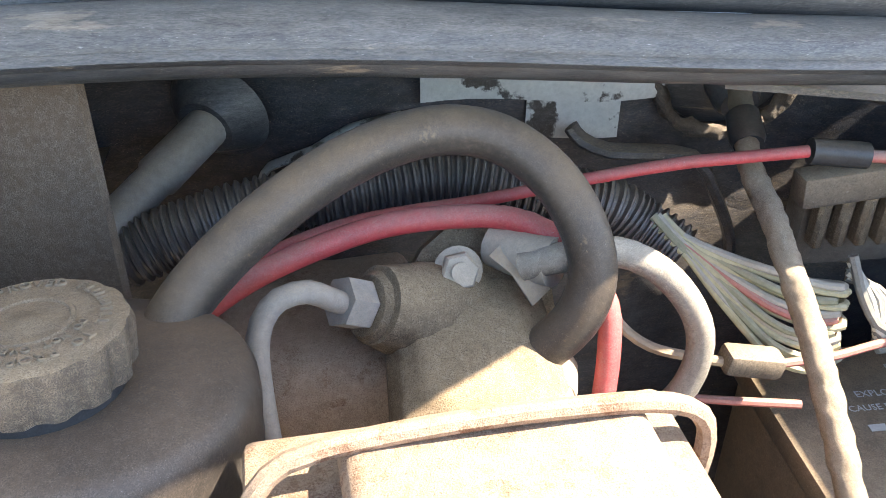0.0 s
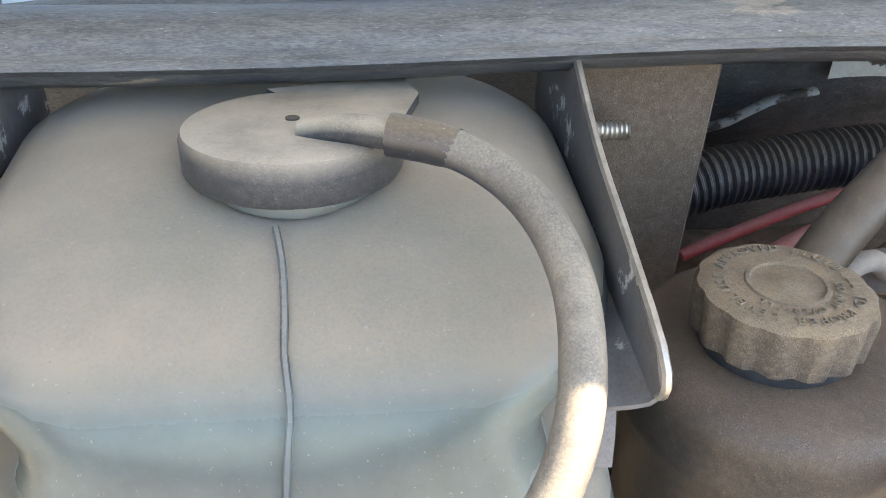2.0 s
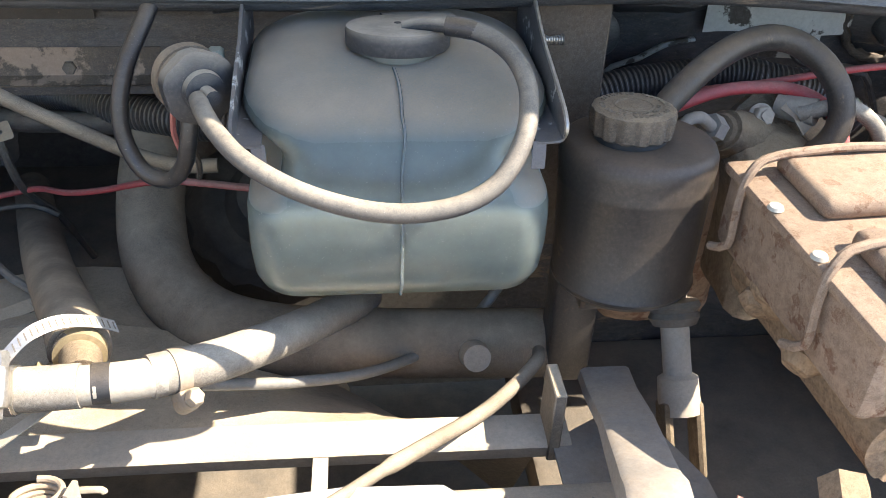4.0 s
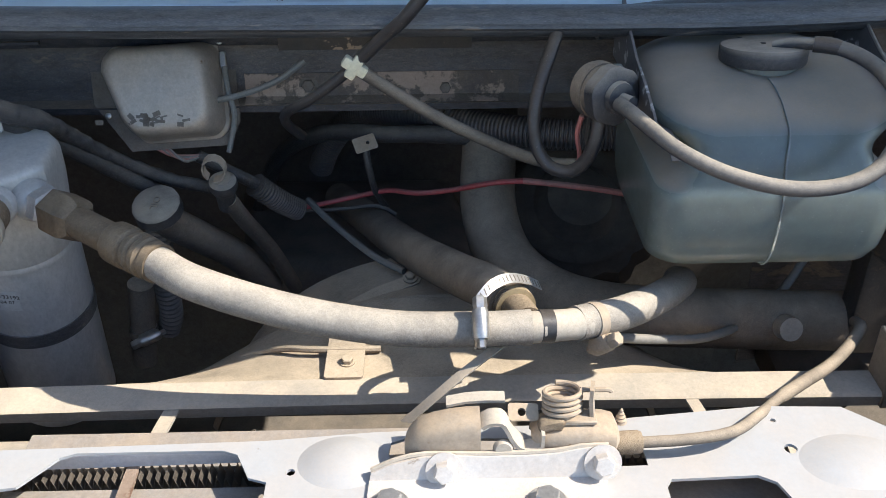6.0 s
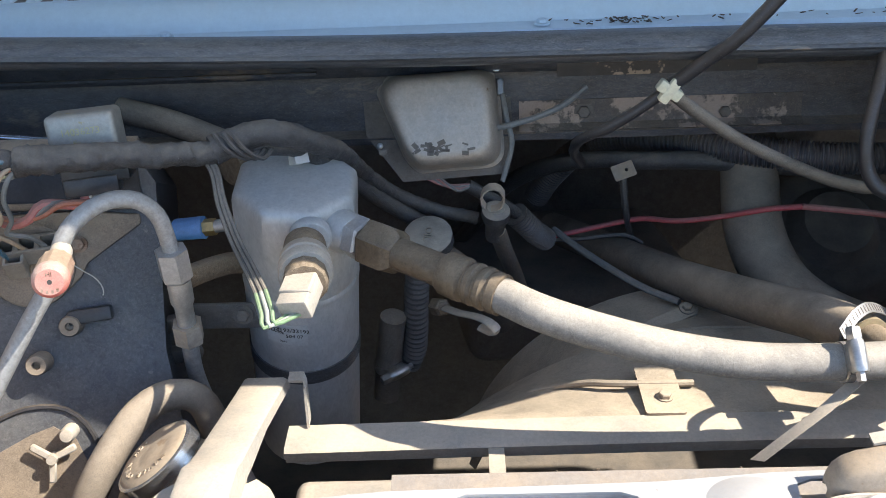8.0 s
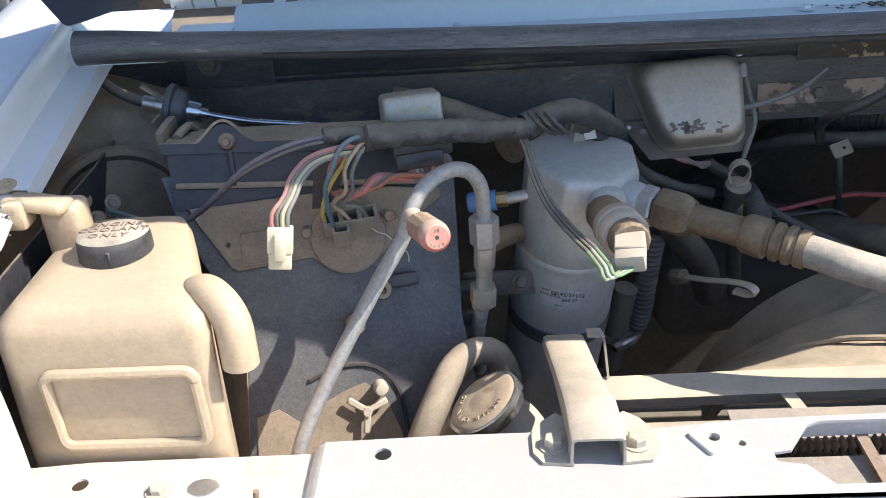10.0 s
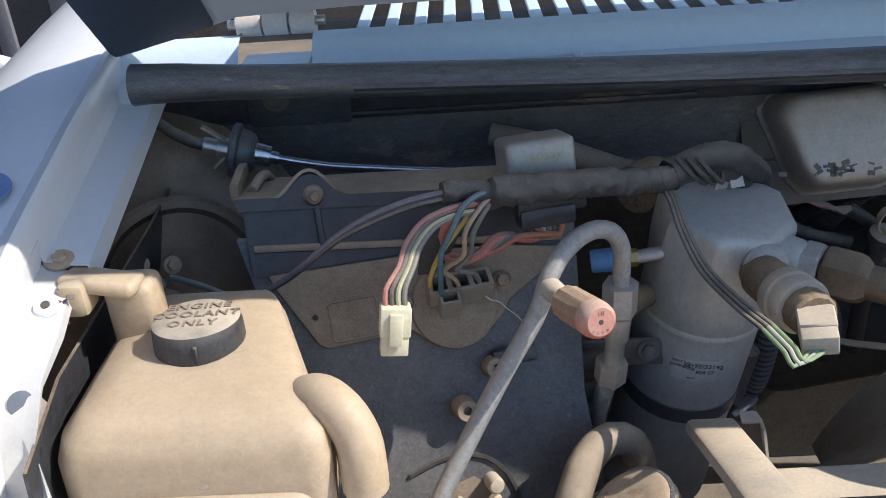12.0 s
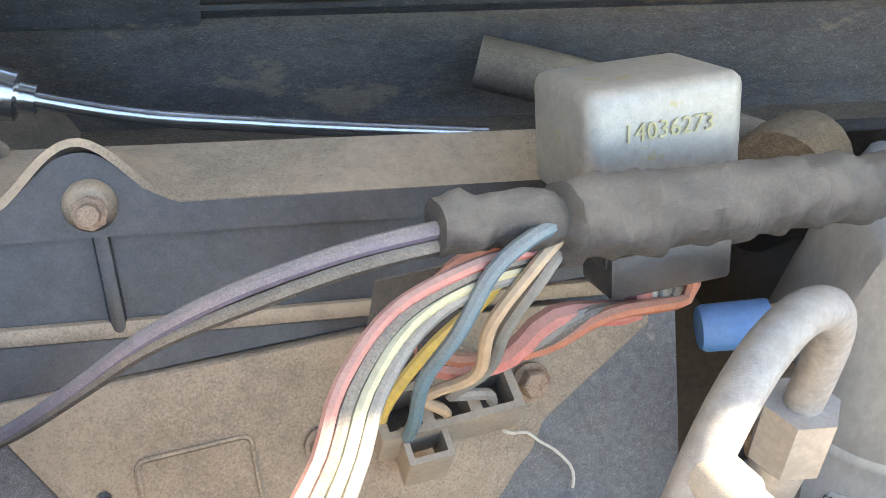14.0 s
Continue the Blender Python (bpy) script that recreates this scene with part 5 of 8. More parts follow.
# oil filler and dipsticks
oil = thing("oil_filler", (-0.322, 0.345, 0.84), "dusty black oil filler neck with a round cap", "oil filler")
OA = Vector((-0.05, -0.45, 1.0))
part("cap", lathe([(0, 0.0), (0.0205, 0.0), (0.0230, -0.002), (0.0236, -0.013), (0.0220, -0.015), (0, -0.015)], 32, frame_z((-0.323, 0.333, 0.893), OA), lambda a, i: 1 + 0.012 * math.cos(a * 18)), CAPMAT, oil)
lettering("OIL", 0.010, frame_z((-0.323, 0.333, 0.8932), OA, -100), PLASTIC_DUSTY, oil, 0.0005)
part("neck", tube([(-0.322, 0.338, 0.882), (-0.318, 0.350, 0.862), (-0.300, 0.375, 0.830), (-0.27, 0.41, 0.78), (-0.25, 0.44, 0.72)], 0.0165, 20, 0.01), PLASTIC_DUSTY, oil)
dip = thing("dipstick", (-0.26, 0.345, 0.90), "dusty dipstick with a flat finger ring and rubber stopper", "dipstick")
part("stopper", lathe([(0, 0.010), (0.0085, 0.010), (0.0130, 0.006), (0.0138, 0.0), (0.0120, -0.006), (0.0095, -0.010), (0.0090, -0.03), (0, -0.03)], 24, frame_z((-0.259, 0.346, 0.904), (0.05, -0.35, 1))), CAPMAT, dip)
part("finger_ring", ribbon([Vector((-0.262, 0.338, 0.912)) + Vector((0.0105 * math.sin(a), -0.004 + 0.002 * math.cos(a), 0.016 - 0.0125 * math.cos(a))) for a in [radians(-10 + 30 * k) for k in range(12)]], 0.008, 0.0015, (0.1, 1, 0.4)), STEEL_DUSTY, dip)
part("guide_tube", tube([(-0.258, 0.352, 0.885), (-0.250, 0.372, 0.85), (-0.235, 0.41, 0.79), (-0.22, 0.44, 0.72)], 0.0085, 14, 0.01), PLASTIC_DUSTY, dip)
dip2 = thing("transmission_dipstick", (-0.31, 0.285, 0.87), "small dipstick handle with a pale hooked end", "dipstick")
part("handle", tube([(-0.309, 0.318, 0.8195), (-0.295, 0.292, 0.831), (-0.280, 0.268, 0.843), (-0.269, 0.248, 0.8505), (-0.263, 0.242, 0.847), (-0.266, 0.248, 0.840), (-0.276, 0.262, 0.836)], 0.0048, 12, 0.004, flat=0.55), STRAP, dip2)
part("collar", hexa(0.009, 0.016, frame_z((-0.319, 0.332, 0.813), (0.5, -0.75, 0.35)), 0.002), CAST, dip2)
bell = thing("breather_bellows", (-0.342, 0.372, 0.78), "black corrugated breather hose hanging beside the canister", "breather hose")
part("bellows", tube([(-0.334, 0.360, 0.855), (-0.338, 0.364, 0.822), (-0.341, 0.367, 0.787), (-0.343, 0.371, 0.755), (-0.346, 0.376, 0.730), (-0.354, 0.380, 0.708)], 0.0128, 20, 0.0016, shape=lambda i: (1.0, 1.0, 0.80, 0.80)[i % 4]), BELLOWS, bell)
part("elbow", tube([(-0.364, 0.357, 0.785), (-0.369, 0.359, 0.755), (-0.373, 0.3605, 0.725), (-0.379, 0.360, 0.68)], 0.0135, 18, 0.008), HOSE_TAN, bell)
clamp((-0.3735, 0.3605, 0.722), (-0.12, 0.02, 1), 0.0140, 215, "worm-drive clamp low beside the canister", mat_=STEEL)
solid("engine_cover", box(0.30, 0.30, 0.10, 0.03, 4, Matrix.Translation((-0.17, 0.66, 0.66)) @ Matrix.Rotation(0.2, 4, "Z")), DARK, "grimy dark engine casting deep in the bay", "engine")
fan = thing("cooling_fan", (0.03, 0.42, 0.66), "black round fan clutch deep behind the hoses", "fan")
part("hub", lathe([(0, 0.05), (0.035, 0.05), (0.05, 0.03), (0.085, 0.02), (0.095, 0.0), (0.085, -0.02), (0, -0.03)], 40, frame_z((0.10, 0.46, 0.80), (0.0, -0.6, 0.8)), lambda a, i: 1 + (0.05 * math.cos(a * 12) if i in (3, 4) else 0)), TYRE_BLACK, fan)
part("bolt_ring", lathe([(0.06, 0.032), (0.066, 0.034), (0.072, 0.032), (0.066, 0.028)], 40, frame_z((0.10, 0.46, 0.80), (0.0, -0.6, 0.8))), TYRE_BLACK, fan)
rib = thing("shroud_stay", (-0.09, 0.30, 0.815), "thin dusty metal stay screwed above the shroud", "stay")
part("stay", ribbon([(-0.155, 0.275, 0.800), (-0.12, 0.290, 0.811), (-0.07, 0.312, 0.818)], 0.020, 0.002, (0.3, 0.8, 0.2)), SHROUD, rib)
bolt((-0.082, 0.308, 0.819), (0, -0.3, 1), r=0.0048, h=0.005, parent=rib, material=SHROUD)
part("cable", tube([(-0.195, 0.44, 0.835), (-0.165, 0.40, 0.828), (-0.12, 0.345, 0.822), (-0.088, 0.315, 0.822)], 0.0036, 8, 0.01), W_GREY, rib)
solid("plastic_strip", ribbon([(-0.082, 0.090, 0.834), (-0.040, 0.095, 0.875), (-0.004, 0.118, 0.890)], 0.010, 0.0012, (0.8, -0.45, 0.2)), STRAP, "pale plastic strap hanging from the hose to the radiator top", "strap")
solid("vacuum_hose", tube([(0.070, 0.150, 0.866), (0.124, 0.170, 0.846), (0.18, 0.205, 0.820), (0.235, 0.255, 0.800), (0.275, 0.285, 0.812), (0.300, 0.305, 0.84), (0.312, 0.32, 0.87)], 0.0042, 10, 0.01), W_GREY, "thin grey vacuum hose curving behind the washer tank", "hose")

# ---- things: heater box corner ----
# the box's front leans back; its own frame: u across, w up the face, n out of it
HO = Vector((-0.66, 0.216, 0.94))
HN = Vector((0.25, -1.0, 0.5)).normalized()
HU = Vector((1.0, 0.25, 0.0)).normalized()
HW = HN.cross(HU)
HM = Matrix.Translation(HO) @ Matrix((HU, HW, HN)).transposed().to_4x4()


def hp(u, w, n=0.0):
    return HM @ Vector((u, w, n))


heater = thing("heater_box", (-0.66, 0.25, 0.70), "black plastic heater blower box with a dust-covered face", "heater box")
part("lower_case", plate([(-0.126, 0.070), (-0.118, 0.030), (-0.098, -0.020), (-0.078, -0.090), (-0.085, -0.14), (-0.10, -0.25), (0.125, -0.25), (0.115, -0.09), (0.122, -0.02), (0.128, 0.05), (0.118, 0.070)], -0.16, 0.0, (), HM), HEATER_CASE, heater, smooth=20)
part("upper_case", plate([(-0.118, 0.040), (0.116, 0.040), (0.116, 0.067), (-0.118, 0.091)], -0.045, 0.003, (), HM), PLASTIC, heater)


def lid_edge(u):
    """Height of the lid's front edge up the face, and of the hump over the screw."""
    d = (u + 0.0665) / (0.029 if u < -0.0665 else 0.025)
    return 0.0985 - 0.11 * (u + 0.122), 0.0155 * math.cos(d * math.pi / 2) ** 1.6 if abs(d) < 1 else 0.0


lid_us = [-0.1225 + 0.003 * k for k in range(29)] + [-0.024 + 0.02 * k for k in range(8)]
lid_front = [(u, sum(lid_edge(u))) for u in lid_us]
band = plate(lid_front + [(0.116, 0.0615), (0.0, 0.0755), (-0.062, 0.0825), (-0.121, 0.0885)], 0.002, 0.0066, (), HM)
part("lid_flange", band, PLASTIC, heater, "black front flange of the lid", smooth=30)
lid_rows = []
for f in (0.0, 0.08, 0.2, 0.4, 0.6, 0.8, 1.0):
    row = []
    for u in lid_us:
        w, h = lid_edge(u)
        p = hp(u, w, 0.0068)
        back = Vector((p.x + 0.002, 0.280, 1.0215))
        row.append(p.lerp(back, f) + (HW + Vector((0, 0, 0.3))) * h * (1 - f) ** 1.6)
    lid_rows.append(row)
lid_rows.append([p + Vector((0, 0.004, -0.008)) for p in lid_rows[-1]])
lid_rows.append([p + Vector((0, 0.002, -0.040)) for p in lid_rows[-1]])
part("lid", grid_sheet(lid_rows, 0.0025), PLASTIC_DUSTY, heater, "dusty moulded lid with a hump over the screw")
part("screw_boss", lathe([(0, 0.007), (0.0052, 0.007), (0.0066, 0.0055), (0.0078, 0.001), (0.0080, -0.004), (0, -0.004)], 28, HM @ Matrix.Translation((-0.0665, 0.0925, 0.0055))), PLASTIC_DUSTY, heater)
part("end_rim", ribbon([(-0.7875, 0.226, 1.0325), (-0.789, 0.245, 1.0325), (-0.7905, 0.262, 1.0315), (-0.792, 0.279, 1.029)], 0.013, 0.0060, (0, 0, 1)), PLASTIC_DUSTY, heater)
part("end_rib", tube([(-0.7785, 0.240, 1.0285), (-0.7775, 0.252, 1.0290), (-0.7765, 0.264, 1.0290), (-0.7745, 0.272, 1.0275), (-0.772, 0.276, 1.022)], 0.0042, 10, 0.004), PLASTIC_DUSTY, heater)
part("lid_screw", lathe([(0, 0.011), (0.0030, 0.011), (0.0034, 0.004), (0.0050, 0.003), (0.0052, 0), (0, 0)], 8, HM @ Matrix.Translation((-0.0665, 0.0905, 0.0115))), RUST, heater, "rusty screw end")
part("rib", box(0.005, 0.034, 0.006, 0.002, 2, HM @ Matrix.Translation((-0.0655, 0.070, 0.0035))), PLASTIC, heater)
part("step", box(0.232, 0.006, 0.008, 0.002, 2, HM @ Matrix.Translation((0.0, 0.0465, 0.002)) @ Matrix.Rotation(radians(-7), 4, "Z")), PLASTIC_DUSTY, heater)
fp = plate([(-0.108, 0.040), (-0.102, 0.026), (-0.080, -0.016), (-0.074, -0.020), (-0.010, -0.018), (0.000, -0.028), (0.020, -0.036), (0.042, -0.032), (0.060, -0.018), (0.066, -0.008), (0.112, 0.018), (0.112, 0.026), (0.070, 0.034), (0.030, 0.038)], -0.002, 0.0045, (circle(-0.080, 0.004, 0.0022, 8),), HM)
bmesh.ops.bevel(fp, geom=[e for e in fp.edges if len(e.link_faces) == 2 and e.calc_face_angle(0) > 0.5], offset=0.0015, segments=2, profile=0.5, affect="EDGES")
part("face_plate", fp, PLASTIC_DUSTY, heater, "dust-coated raised plate", smooth=30)
ridge = tube([hp(u, w, 0.0050) for u, w in rounded(-0.069, -0.034, -0.016, 0.013, 0.003)] + [hp(-0.034, 0.010, 0.005)], 0.0009, 6, raw=True)
part("pressed_panel", ridge, PLASTIC_DUSTY, heater)
cover = lathe([(0, 0.0055), (0.030, 0.0055), (0.0330, 0.0045), (0.0335, 0.003), (0, 0.003)], 40, HM @ Matrix.Translation((0.024, -0.004, 0.0022)))
part("round_cover", cover, PLASTIC_DUSTY, heater, "round resistor cover plate")
bolt(hp(0.062, 0.008, 0.006), HN, r=0.0052, h=0.006, washer=1.35, parent=heater, material=RUST)
bolt(hp(-0.012, 0.004, 0.006), HN, r=0.0048, h=0.005, washer=1.3, parent=heater, material=PLASTIC_DUSTY)
for (u, w, r, l) in ((0.018, -0.082, 0.0085, 0.020), (0.046, -0.056, 0.0085, 0.014)):
    part("boss", lathe([(0, l * 0.7), (r * 0.35, l * 0.7), (r * 0.40, l), (r * 0.88, l), (r, l - 0.002), (r * 1.06, 0), (0, 0)], 24, HM @ Matrix.Translation((u, w, 0))), PLASTIC_DUSTY, heater)
part("lug", box(0.034, 0.012, 0.012, 0.002, 2, HM @ Matrix.Translation((0.062, -0.050, 0.006))), PLASTIC, heater)
wingn = thing("wing_fastener", hp(0.022, -0.152, 0.0), "dusty steel stud with a spoked wing nut on the box", "wing nut")
w_bm = bmesh.new()
for a in (20, 140, 260):
    join(w_bm, box(0.020, 0.006, 0.004, 0.0012, 1, HM @ Matrix.Translation((0.016, -0.160, 0.010)) @ Matrix.Rotation(radians(a), 4, "Z") @ Matrix.Translation((0.010, 0, 0))))
join(w_bm, lathe([(0, 0.016), (0.004, 0.016), (0.0045, 0.005), (0, 0.005)], 14, HM @ Matrix.Translation((0.016, -0.160, 0))))
part("wings", w_bm, STRAP, wingn)
part("peg", lathe([(0, 0.020), (0.005, 0.019), (0.0065, 0.015), (0.0065, 0.0), (0, 0)], 18, HM @ Matrix.Translation((0.031, -0.142, 0.0))), STRAP, wingn)
part("crease", tube([hp(-0.030, -0.126, 0.001), hp(0.0, -0.118, 0.001), hp(0.030, -0.124, 0.001), hp(0.048, -0.15, 0.001), hp(0.05, -0.2, 0.001)], 0.0022, 6, 0.01), PLASTIC, heater)
part("dust_drift", plate([(-0.092, -0.25), (-0.080, -0.150), (-0.060, -0.146), (-0.050, -0.155), (-0.036, -0.168), (-0.026, -0.150), (0.000, -0.140), (0.018, -0.136), (0.034, -0.150), (0.044, -0.185), (0.048, -0.25)], 0.0004, 0.0016, (), HM), PLASTIC_DUSTY, heater, "thick dust lying low on the face", smooth=20)
part("left_slope", grid_sheet([[hp(-0.098, -0.02, 0), hp(-0.080, -0.09, 0), hp(-0.086, -0.14, 0), hp(-0.10, -0.25, 0)], [hp(-0.14, -0.05, -0.08), hp(-0.13, -0.11, -0.08), hp(-0.15, -0.16, -0.08), hp(-0.17, -0.25, -0.08)], [hp(-0.20, -0.06, -0.10), hp(-0.20, -0.12, -0.10), hp(-0.22, -0.17, -0.09), hp(-0.25, -0.25, -0.08)]], 0.003), PLASTIC_DUSTY, heater)

# resistor socket and its loom
sock = thing("resistor_plug", hp(0.024, 0.0, 0.01), "brown-grey wiring plug on the heater box with coloured wires", "plug")
sb = bmesh.new()
join(sb, plate(rounded(-0.024, 0.024, -0.0085, 0.0085, 0.001), 0, 0.016, (rounded(-0.021, -0.010, -0.006, 0.006, 0.0005, 2), rounded(-0.006, 0.006, -0.006, 0.006, 0.0005, 2), rounded(0.010, 0.021, -0.006, 0.006, 0.0005, 2)),
               HM @ Matrix.Translation((0.027, 0.004, 0.010)) @ Matrix.Rotation(radians(-42), 4, "X")))
join(sb, plate(rounded(-0.0075, 0.0075, -0.0065, 0.0065, 0.001), 0, 0.018, (rounded(-0.0055, 0.0055, -0.0045, 0.0045, 0.0005, 2),), HM @ Matrix.Translation((0.017, -0.007, 0.014)) @ Matrix.Rotation(radians(-42), 4, "X")))
part("housing", sb, TAN_PLUG, sock, smooth=20)
part("floor", box(0.046, 0.014, 0.002, 0, 1, HM @ Matrix.Translation((0.027, 0.005, 0.013)) @ Matrix.Rotation(radians(-42), 4, "X")), PLASTIC, sock)
for m_, r, pts in (
        (W_YELLOW, 0.0022, [(-0.618, 0.184, 1.036), (-0.624, 0.180, 1.026), (-0.637, 0.186, 1.006), (-0.646, 0.190, 0.989), (-0.651, 0.196, 0.973), (-0.652, 0.208, 0.956)]),
        (W_BLUE, 0.0024, [(-0.608, 0.180, 1.046), (-0.616, 0.174, 1.046), (-0.625, 0.170, 1.040), (-0.633, 0.168, 1.024), (-0.641, 0.172, 1.006), (-0.643, 0.182, 0.982), (-0.644, 0.196, 0.962), (-0.644, 0.206, 0.950)]),
        (W_BROWN, 0.0021, [(-0.607, 0.181, 1.041), (-0.614, 0.176, 1.036), (-0.624, 0.175, 1.020), (-0.626, 0.180, 1.000), (-0.636, 0.186, 0.989), (-0.640, 0.190, 0.982), (-0.634, 0.196, 0.972), (-0.631, 0.208, 0.958)]),
        (W_GREY, 0.0022, [(-0.605, 0.183, 1.038), (-0.611, 0.178, 1.032), (-0.619, 0.179, 1.016), (-0.622, 0.186, 0.996), (-0.631, 0.190, 0.984), (-0.630, 0.193, 0.980), (-0.620, 0.199, 0.974), (-0.616, 0.210, 0.960)])):
    part("wire", tube(pts, r * 0.85, 8, 0.003), m_, sock)

plug = thing("white_connector", (-0.672, 0.118, 0.985), "cream plastic six-way connector hanging on four coloured wires", "connector")
PM = Matrix.Translation((-0.671, 0.119, 0.985)) @ Euler((radians(-8), radians(8), radians(8))).to_matrix().to_4x4()
part("housing", box(0.0195, 0.013, 0.020, 0.0012, 2, PM @ Matrix.Translation((0, 0, 0.004))), CREAM, plug)
part("nose", box(0.0175, 0.011, 0.014, 0.0012, 2, PM @ Matrix.Translation((0, 0, -0.012))), CREAM, plug)
part("latch", box(0.0085, 0.003, 0.022, 0.001, 2, PM @ Matrix.Translation((0, -0.0075, 0.000))), CREAM, plug)
for k, (m_, dx) in enumerate(((W_REDPALE, -0.006), (W_BLACK, -0.002), (W_CREAM, 0.002), (W_GREY, 0.006))):
    top = PM @ Vector((dx, 0.001, 0.013))
    part("wire", tube([top, top + Vector((0.0005, 0.003, 0.010)), Vector((-0.662 + dx * 0.8, 0.137, 1.017)), Vector((-0.657 + dx * 0.7, 0.147, 1.027 - dx * 0.3)), Vector((-0.646 + dx * 0.5, 0.160, 1.035 - dx * 0.5)), Vector((-0.629, 0.172, 1.037 - dx * 0.6)), Vector((-0.612, 0.181, 1.035 - dx * 0.5)), Vector((-0.600, 0.186, 1.036))], 0.00180, 8, 0.004), m_, plug)

# taped harness
harness = thing("taped_harness", (-0.54, 0.20, 1.035), "wiring harness wrapped in dusty black cloth tape", "wiring harness")
hpath = [(-0.638, 0.177, 1.049), (-0.622, 0.181, 1.047), (-0.606, 0.186, 1.043), (-0.582, 0.191, 1.041), (-0.54, 0.200, 1.039), (-0.507, 0.212, 1.033), (-0.482, 0.227, 1.027), (-0.466, 0.238, 1.028), (-0.452, 0.246, 1.031)]
part("tape", roughen(tube(hpath, lambda t: 0.0070 + 0.0006 * math.sin(t * 60) if t < 0.155 else 0.0114 - 0.0030 * min(1.0, t * 1.3), 28, 0.0016, skin=lambda i, a: 1.0 + 0.13 * ((i * 0.105 + a / (2 * math.pi) + 0.3 * math.sin(i * 0.21)) % 1.0) ** 3 + 0.03 * math.sin(3 * a + i * 0.3)), 0.0016, 0.008, 0), TAPE, harness)
part("branch", roughen(tube([(-0.478, 0.232, 1.027), (-0.462, 0.240, 1.030), (-0.445, 0.248, 1.033), (-0.424, 0.256, 1.028), (-0.404, 0.276, 1.010), (-0.390, 0.299, 0.992), (-0.374, 0.338, 0.952), (-0.348, 0.364, 0.918), (-0.312, 0.371, 0.897), (-0.276, 0.371, 0.888)],
                    lambda t: 0.0112 - 0.0050 * min(1, t * 1.6), 20, 0.002, skin=lambda i, a: 1.0 + 0.09 * ((i * 0.11 + a / (2 * math.pi)) % 1.0) ** 2), 0.0012, 0.010, 0), TAPE, harness)
part("branch", tube([(-0.458, 0.244, 1.024), (-0.440, 0.258, 1.018), (-0.424, 0.272, 1.010), (-0.405, 0.292, 0.990), (-0.385, 0.330, 0.950), (-0.36, 0.355, 0.915), (-0.33, 0.37, 0.885)], 0.0078, 12, 0.006), TAPE, harness)
for k in range(3):
    part("tape_end", tube([(-0.474 + 0.007 * k, 0.230, 1.041), (-0.464 + 0.007 * k, 0.224, 1.030), (-0.452 + 0.006 * k, 0.232, 1.019), (-0.446 + 0.005 * k, 0.246, 1.020)], 0.0018, 6, 0.004), TAPE, harness)
for m_, off, r in ((W_PURPLE, (0, 0, 0.0), 0.0022), (W_BLACK, (0.002, -0.001, -0.0038), 0.0020), (W_BROWN, (0.001, 0.003, -0.003), 0.0020)):
    o = Vector(off)
    part("wire", tube([Vector((-0.620, 0.181, 1.047)) + o, Vector((-0.635, 0.176, 1.049)) + o, Vector((-0.660, 0.172, 1.046)) + o, Vector((-0.687, 0.172, 1.036)) + o, Vector((-0.709, 0.175, 1.022)) + o * 0.6, Vector((-0.729, 0.180, 1.004)) + o * 0.4, Vector((-0.752, 0.187, 0.984)) + o * 0.3, Vector((-0.775, 0.192, 0.968)), Vector((-0.80, 0.20, 0.955)), Vector((-0.83, 0.23, 0.950))], r, 8, 0.006), m_, harness)
part("lead", tube([(-0.774, 0.192, 0.9685), (-0.785, 0.195, 0.966), (-0.800, 0.200, 0.966), (-0.820, 0.210, 0.969), (-0.845, 0.22, 0.972)], 0.0022, 8, 0.006), W_TEAL, harness)
part("tape_flap", grid_sheet([[(-0.652, 0.197, 1.020), (-0.640, 0.195, 1.024), (-0.628, 0.196, 1.026)], [(-0.656, 0.198, 0.998), (-0.644, 0.196, 0.999), (-0.630, 0.197, 1.004)], [(-0.660, 0.200, 0.975), (-0.648, 0.199, 0.976), (-0.640, 0.199, 0.985)]], 0.001), TAPE, harness)

# relay with its socket
relay = thing("relay", (-0.573, 0.235, 1.04), "square zinc-plated relay can with yellow stamped number", "relay")
RLM = Matrix.Translation((-0.5725, 0.236, 1.042)) @ Euler((radians(-12), radians(-1), radians(12))).to_matrix().to_4x4()
part("can", box(0.050, 0.039, 0.036, 0.0045, 3, RLM), RELAY, relay)
lettering("14036273", 0.0072, RLM @ Matrix.Translation((0.000, -0.0201, 0.005)) @ Matrix.Rotation(radians(90), 4, "X"), INK_GOLD, relay, 0.0001)
part("socket", box(0.050, 0.036, 0.020, 0.002, 2, RLM @ Matrix.Translation((0.004, -0.004, -0.024))), PLASTIC, relay, "black relay socket")
part("terminal_block", box(0.040, 0.020, 0.014, 0.002, 2, RLM @ Matrix.Translation((0.000, -0.014, -0.036))), PLASTIC, relay)
for k, (m_, r, x) in enumerate(((W_REDPALE, 0.0038, -0.004), (W_GREY, 0.0024, 0.004), (W_BLACK, 0.0024, 0.008), (W_ORANGE, 0.0024, 0.014), (W_WHITE, 0.0020, 0.000))):
    a = RLM @ Vector((x - 0.004, -0.018, -0.040))
    part("wire", tube([a, a + Vector((-0.001, -0.002, -0.010)), Vector((-0.598 + 0.9 * x, 0.199, 1.002)), Vector((-0.612 + 0.5 * x, 0.196, 0.992 + 0.1 * x)), Vector((-0.629, 0.197, 0.987 + 0.2 * x)), Vector((-0.641, 0.200, 0.992 + 0.25 * x)), Vector((-0.638, 0.196, 1.014)), Vector((-0.618, 0.190, 1.036))], r, 8, 0.005), m_, relay)
